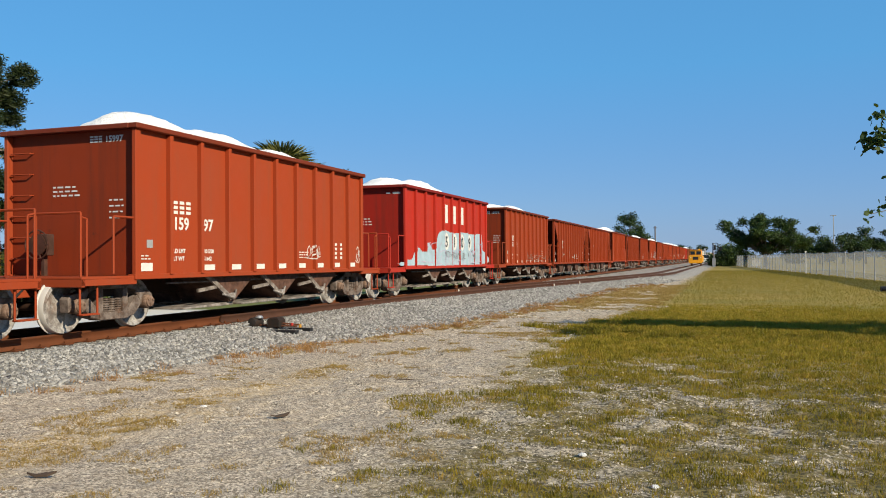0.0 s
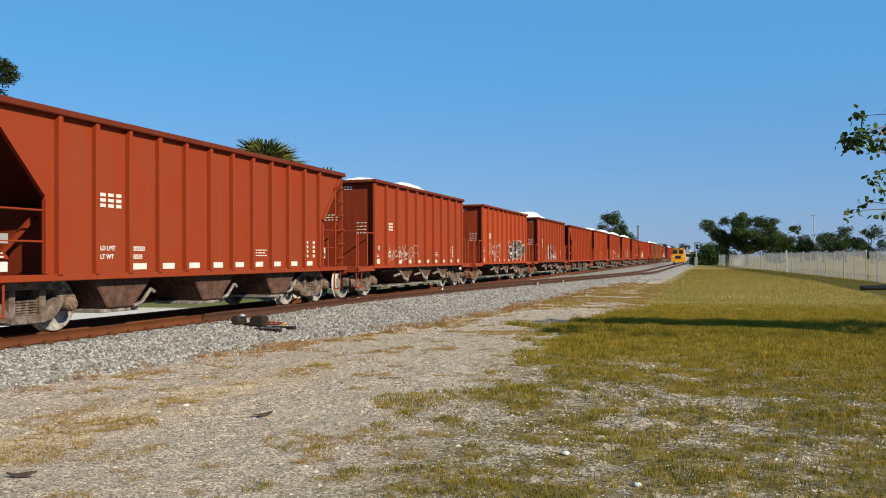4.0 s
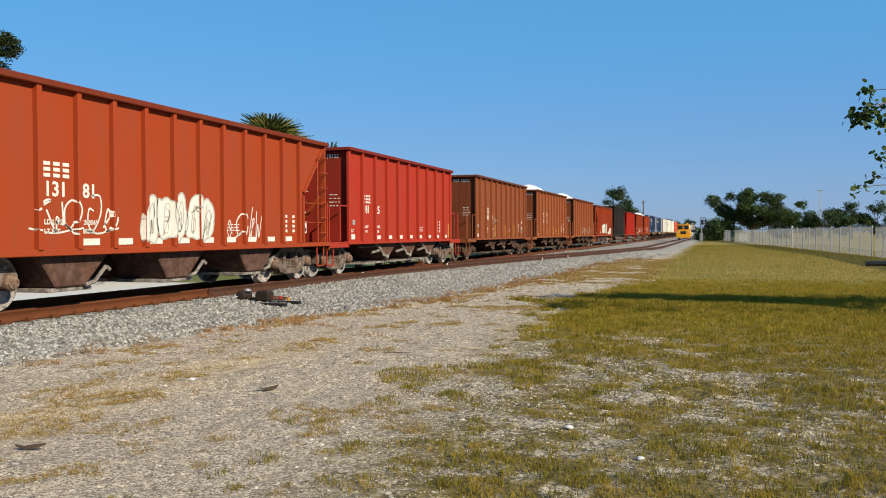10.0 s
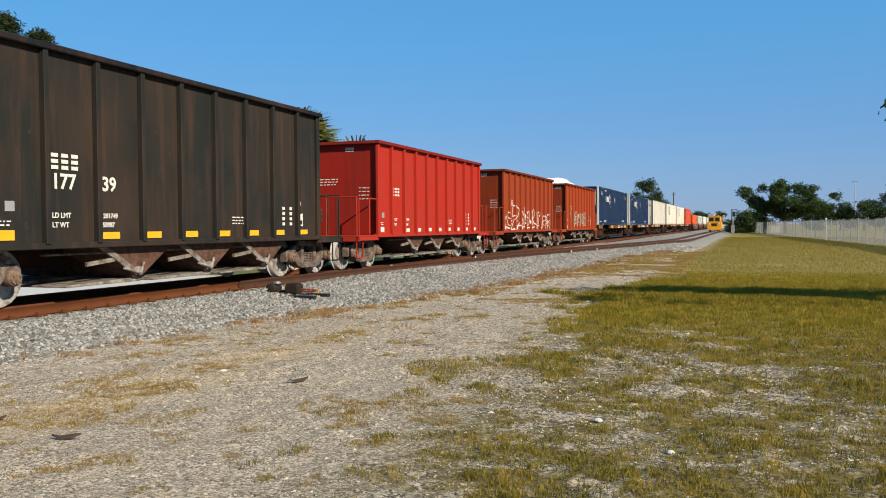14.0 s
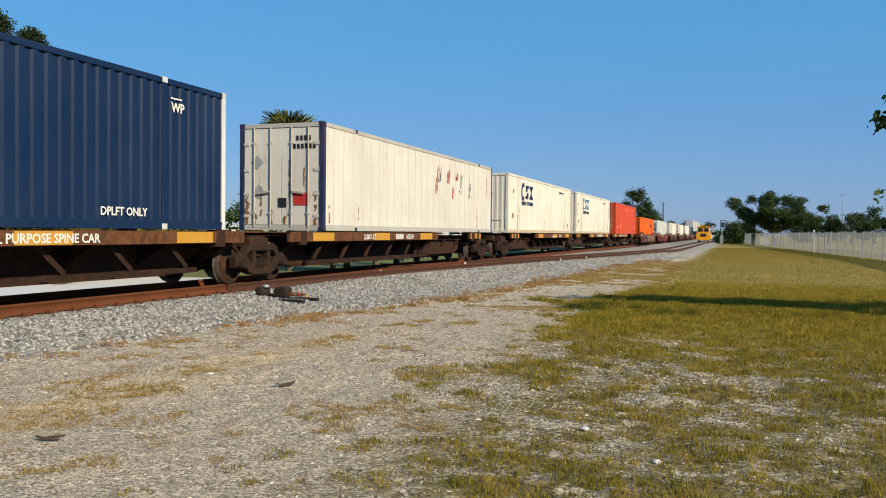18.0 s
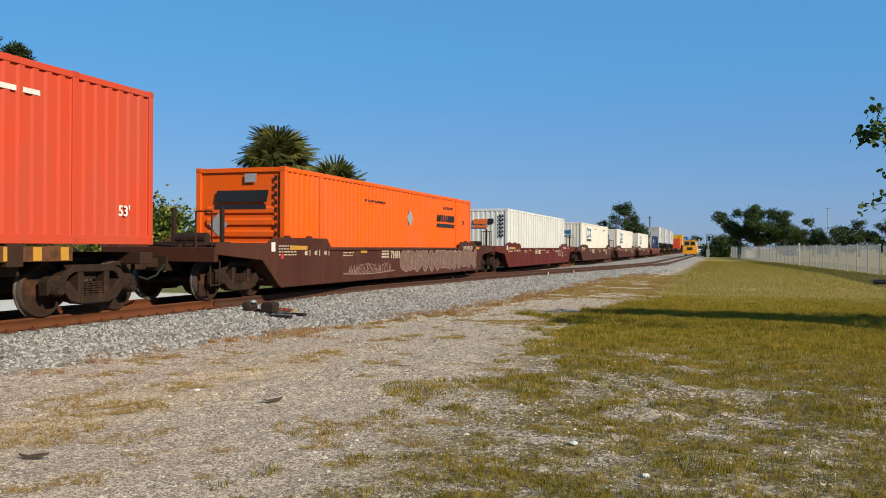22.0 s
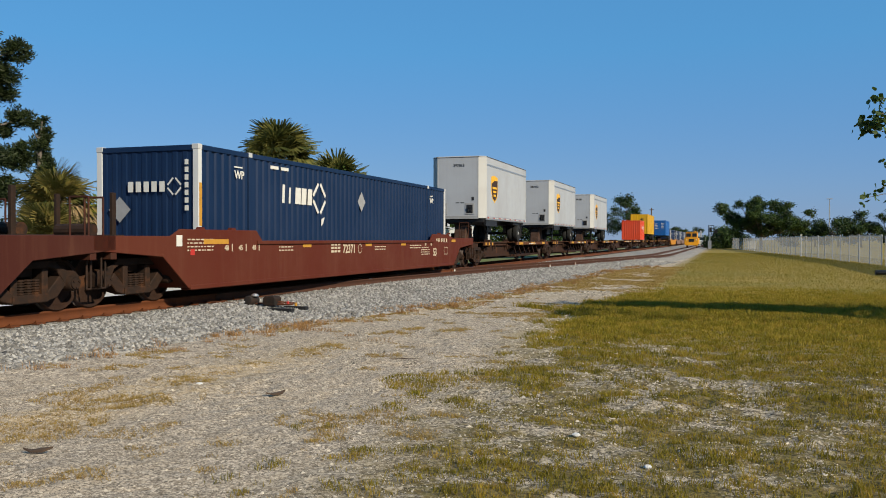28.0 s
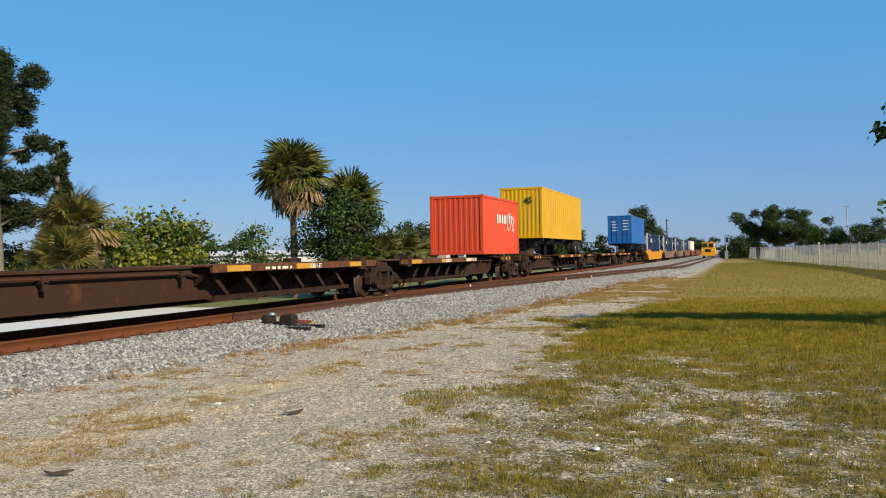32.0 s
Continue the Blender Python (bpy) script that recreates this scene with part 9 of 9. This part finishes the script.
for k, (ax, ay, az, s) in enumerate(((-9.25, 11.75, 0.10, 0.085), (-5.55, 7.9, 0.0, 0.045), (-1.15, 6.9, 0.0, 0.035), (-0.5, 6.1, 0.0, 0.03))):
    rng = random.Random(k)
    g = G().lathe([(s * 0.4, 0.0), (s * 0.95, s * 0.25), (s, s * 0.5), (s * 0.7, s * 0.85), (s * 0.2, s * 0.95)], (0, 0, 0), "z", 9)
    g.v = [(x * rng.uniform(0.85, 1.15), y * rng.uniform(0.85, 1.15), z) for x, y, z in g.v]
    debris("rock", "pale rounded rock on the gravel", "rock", (ax, ay, az), g, M["stone"], smooth=True)
debris("log", "dark log lying in the grass near the fence", "log", (7.8, 43.8, -0.05, 0, 0, 6), G().cyl((-0.9, 0, 0.16), (1.2, 0.1, 0.16), 0.12, 10, 0.10).cyl((-0.4, 0.3, 0.12), (0.9, 0.45, 0.3), 0.1, 8), M["black"])
debris("utility_box", "pale utility box at the end of the fence", "utility box", (5.0, 158, 0), G().box(-0.75, 0.75, -0.4, 0.4, 0, 1.3).box(-0.8, 0.8, -0.45, 0.45, 1.3, 1.38), M["white"], bevel=0.02)

# ---- trees and shrubs ----
rr = random.Random(5)
conifer("tall dark pine with ragged limbs and a pale leaning trunk", off(-48.0, 40), 11.0,
        [(rr.uniform(-2.6, 1.15 - 0.16 * abs(z - 6.0)), rr.uniform(-1.7, 1.7), z, rr.uniform(0.5, 0.95)) for z in [3.6 + 6.8 * i / 49 for i in range(50)]], 1, -0.5)
conifer("slender dark young pine beside the tall one", off(-44.6, 43), 7.4,
        [(rr.uniform(-0.55, 0.55) * (1.2 - z / 8), rr.uniform(-0.5, 0.5), z, 0.62 - 0.05 * z + rr.uniform(0, 0.15)) for z in [2.6 + 4.6 * i / 16 for i in range(17)]], 2)
palm("tall cabbage palm with a round green head and dead fronds", off(-29.9, 45), 6.2, 1.28, 3, 70, 40)
palm("cabbage palm half hidden in a shrub", off(-26.0, 46), 4.6, 1.2, 4, 56, 22)
palm("yellowing cabbage palm with hanging dead fronds", off(-43.6, 37), 3.2, 1.0, 6, 44, 30, "palm_gold", 0.2)
palm("low yellow-green palm in the undergrowth", off(-44.3, 35), 1.6, 1.0, 7, 46, 10, "palm_gold", 0.2)
palm("low palm beside the shrubs", off(-22.6, 48), 1.9, 1.0, 8, 30, 10)
palm("low palm beside the shrubs", off(-21.2, 52), 1.5, 1.0, 9, 28, 8)
palm("low palm beside the shrubs", off(-24.0, 44), 1.7, 0.9, 10, 28, 10)
broadleaf("shrub", "dense green shrub round the palm trunks", off(-27.0, 44.5), 6.0, blob(26, 1.9, 1.4, 0.8, 5.4, 3), 12500, 0.19, [("leaf", 0.7), ("leaf_d", 0.3)], 11)
broadleaf("shrub", "green shrub with thin outer twigs", off(-32.3, 44), 3.2, blob(9, 1.6, 1.2, 0.7, 3.0, 4), 2600, 0.19, [("leaf", 0.8), ("leaf_y", 0.2)], 12)
broadleaf("shrub", "yellow-green shrub in full leaf", off(-38.6, 40), 4.0, blob(14, 2.2, 1.4, 0.6, 3.8, 5), 6500, 0.22, [("leaf_y", 0.6), ("leaf", 0.4)], 13)
broadleaf("shrub", "yellow-green shrub in full leaf", off(-41.2, 39), 3.2, blob(8, 1.2, 1.2, 0.5, 3.0, 6), 3200, 0.22, [("leaf_y", 0.8), ("leaf", 0.2)], 14)
broadleaf("shrub", "dark green shrub behind the others", off(-35.8, 46), 2.6, blob(8, 1.5, 1.2, 0.4, 2.5, 7), 3000, 0.2, [("leaf", 0.6), ("leaf_d", 0.4)], 15)
broadleaf("shrub", "dark green shrub at the foot of the pine", off(-47.5, 44), 2.6, blob(9, 2.4, 1.2, 0.4, 2.4, 8), 3200, 0.2, [("leaf_d", 0.6), ("leaf_y", 0.4)], 16)
for i, (az, r, h, w) in enumerate(((-21.4, 88, 6.2, 1.8), (-23.5, 70, 3.6, 3.0), (-20.3, 96, 5.0, 4.5), (-17.5, 100, 5.2, 4.5), (-14.6, 98, 4.9, 4.5), (-12.0, 105, 4.6, 4.2), (-9.6, 110, 4.4, 4.0), (-34.8, 95, 3.4, 5.0), (-30.0, 105, 3.2, 5.0))):
    broadleaf("tree", "leafy dark green tree in the row behind the track", off(az, r), h, blob(12, w, 2.0, h * 0.25, h * 0.92, 30 + i, (0.9, 1.6)), 4200, 0.32, [("leaf", 0.6), ("leaf_d", 0.4)], 40 + i, 0.16)
broadleaf("tree", "rounded dark tree beyond the train", off(-6.1, 150), 10.2, blob(18, 4.2, 2.6, 2.6, 9.4, 60, (1.1, 1.9)), 10000, 0.29, [("leaf", 0.55), ("leaf_d", 0.45)], 61, 0.25)
broadleaf("tree", "broken-topped tree behind the rounded one", off(-5.6, 175), 7.0, blob(9, 2.6, 2.0, 2.0, 6.3, 61, (0.9, 1.5)), 3500, 0.40, [("leaf", 0.6), ("leaf_d", 0.4)], 62, 0.2)
broadleaf("tree", "spreading green tree with a forked pale trunk at the fence", off(2.45, 147), 9.0,
          blob(50, 8.2, 3.5, 2.6, 8.6, 63, (0.9, 1.6)), 38000, 0.29, [("leaf", 0.75), ("leaf_d", 0.25)], 64, 0.26, 0.28, "palebark")
for i, (az, r, h, w) in enumerate(((-0.6, 165, 3.6, 3.2), (0.5, 172, 4.4, 3.0), (-1.9, 320, 6.0, 6.0), (-3.0, 330, 6.5, 7.0), (-4.2, 300, 6.5, 6.0), (4.4, 215, 7.0, 5.0), (5.6, 220, 6.4, 5.0), (6.9, 215, 7.6, 5.0), (8.2, 205, 8.2, 5.0), (9.6, 205, 8.0, 5.0))):
    broadleaf("tree", "dark leafy tree in the far wood", off(az, r), h, blob(13, w, 2.5, h * 0.15, h * 0.9, 70 + i, (1.2, 2.2)), 7500, 0.36, [("leaf_d", 0.5), ("leaf", 0.5)], 80 + i, 0.2)


def shade_tree():
    """The tree by the fence whose outer twigs hang into the view and whose high limb shades a strip of the grass."""
    rng = np.random.default_rng(77)
    tx, ty = 8.7, 15.9
    root = thing("tree", "broad-leaved tree with big drooping leaves and thin twigs", "tree", at=(tx, ty, 0))
    g = G()
    limb(g, (0, 0, -0.1), (-0.2, 0.1, 3.2), 0.20, 0.15, 0.05, rng, 8, 12)
    limb(g, (-0.2, 0.1, 3.2), (0.3, 0.3, 5.0), 0.15, 0.07, 0.15, rng, 6, 10)
    part("trunk", g, M["palebark"], root, smooth=True)
    # the ends of the twigs: direction and height as seen from the verge, degrees
    tips = [(8.25, 8.59), (7.6, 7.18), (7.75, 6.9), (8.25, 7.62), (8.5, 7.19), (8.87, 6.72), (9.81, 7.54), (9.96, 6.99), (9.74, 6.59), (10.31, 8.93), (10.21, 8.09), (9.02, 4.66), (9.89, 5.04), (10.25, 5.19), (8.54, 3.29), (7.77, 2.61), (10.27, 3.02), (9.31, 2.53), (9.66, 3.94), (10.2, 6.9), (10.6, 7.6), (10.7, 5.9)]
    g = G()
    P, far = [], []
    forks = [np.array((-4.4, -0.2, 3.2)), np.array((-4.5, 0.1, 2.0)), np.array((-4.2, -0.1, 4.1))]
    for f in forks:
        limb(g, (-0.2, 0.1, 2.8), f, 0.07, 0.03, 0.15, rng, 6, 6)
    for i, (az, el) in enumerate((a + 0.75, b) for a, b in tips):
        d = 15.6 + rng.uniform(-0.7, 0.7)
        p = np.array((d * math.tan(radians(az)) - tx, d - ty, 1.65 + d * math.tan(radians(el)) / math.cos(radians(az))))
        f = forks[1] if el < 4 else (forks[0] if el < 7 else forks[2])
        limb(g, f, p, 0.022, 0.006, 0.12, rng, 5, 4)
        k = 26 if el > 5.5 else 12
        P.append(p + rng.normal(0, 0.085, (k, 3)) * np.array([1, 1, 0.6]))
    for _ in range(58):
        c = np.array((rng.uniform(-3.8, 4.5), 0.9 + rng.normal(0, 0.30), 5.25 + rng.uniform(-0.3, 0.35)))
        limb(g, (0.2, 0.2, rng.uniform(3.6, 4.9)) if c[0] > -2 else (-1.5, 0.5, 4.9), c, 0.05, 0.01, 0.12, rng, 4, 5)
        thin = 26 if c[0] < -2.2 else 70
        far.append(c + rng.normal(0, 0.34, (thin, 3)) * np.array((1.2, 0.8, 0.6)))
    part("branchwork", g, M["palebark"], root)
    A = np.concatenate(P)
    part("crown", leaf_mesh("crown", A, rng.uniform(0.075, 0.135, len(A)), M["leaf"], rng, 0.75, 0.5, True), None, root)
    A = np.concatenate(far)
    part("crown", leaf_mesh("crown", A, rng.uniform(0.18, 0.32, len(A)), M["leaf"], rng, 0.62, 0.4), None, root)
    part("pod", leaf_mesh("pod", P[8][:6] + np.array((0, 0, 0.3)), rng.uniform(0.1, 0.2, 6), M["palm_dry"], rng, 0.25, 0.5), None, root)


shade_tree()




def motions():
    """The whole train runs by at about twenty metres a second."""
    for ob, s, z in MOVING:
        walk(ob, [(2.0 * i, pose(TRACK, s - d, RAIL + z)) for i, d in enumerate(TRAVEL)])


motions()
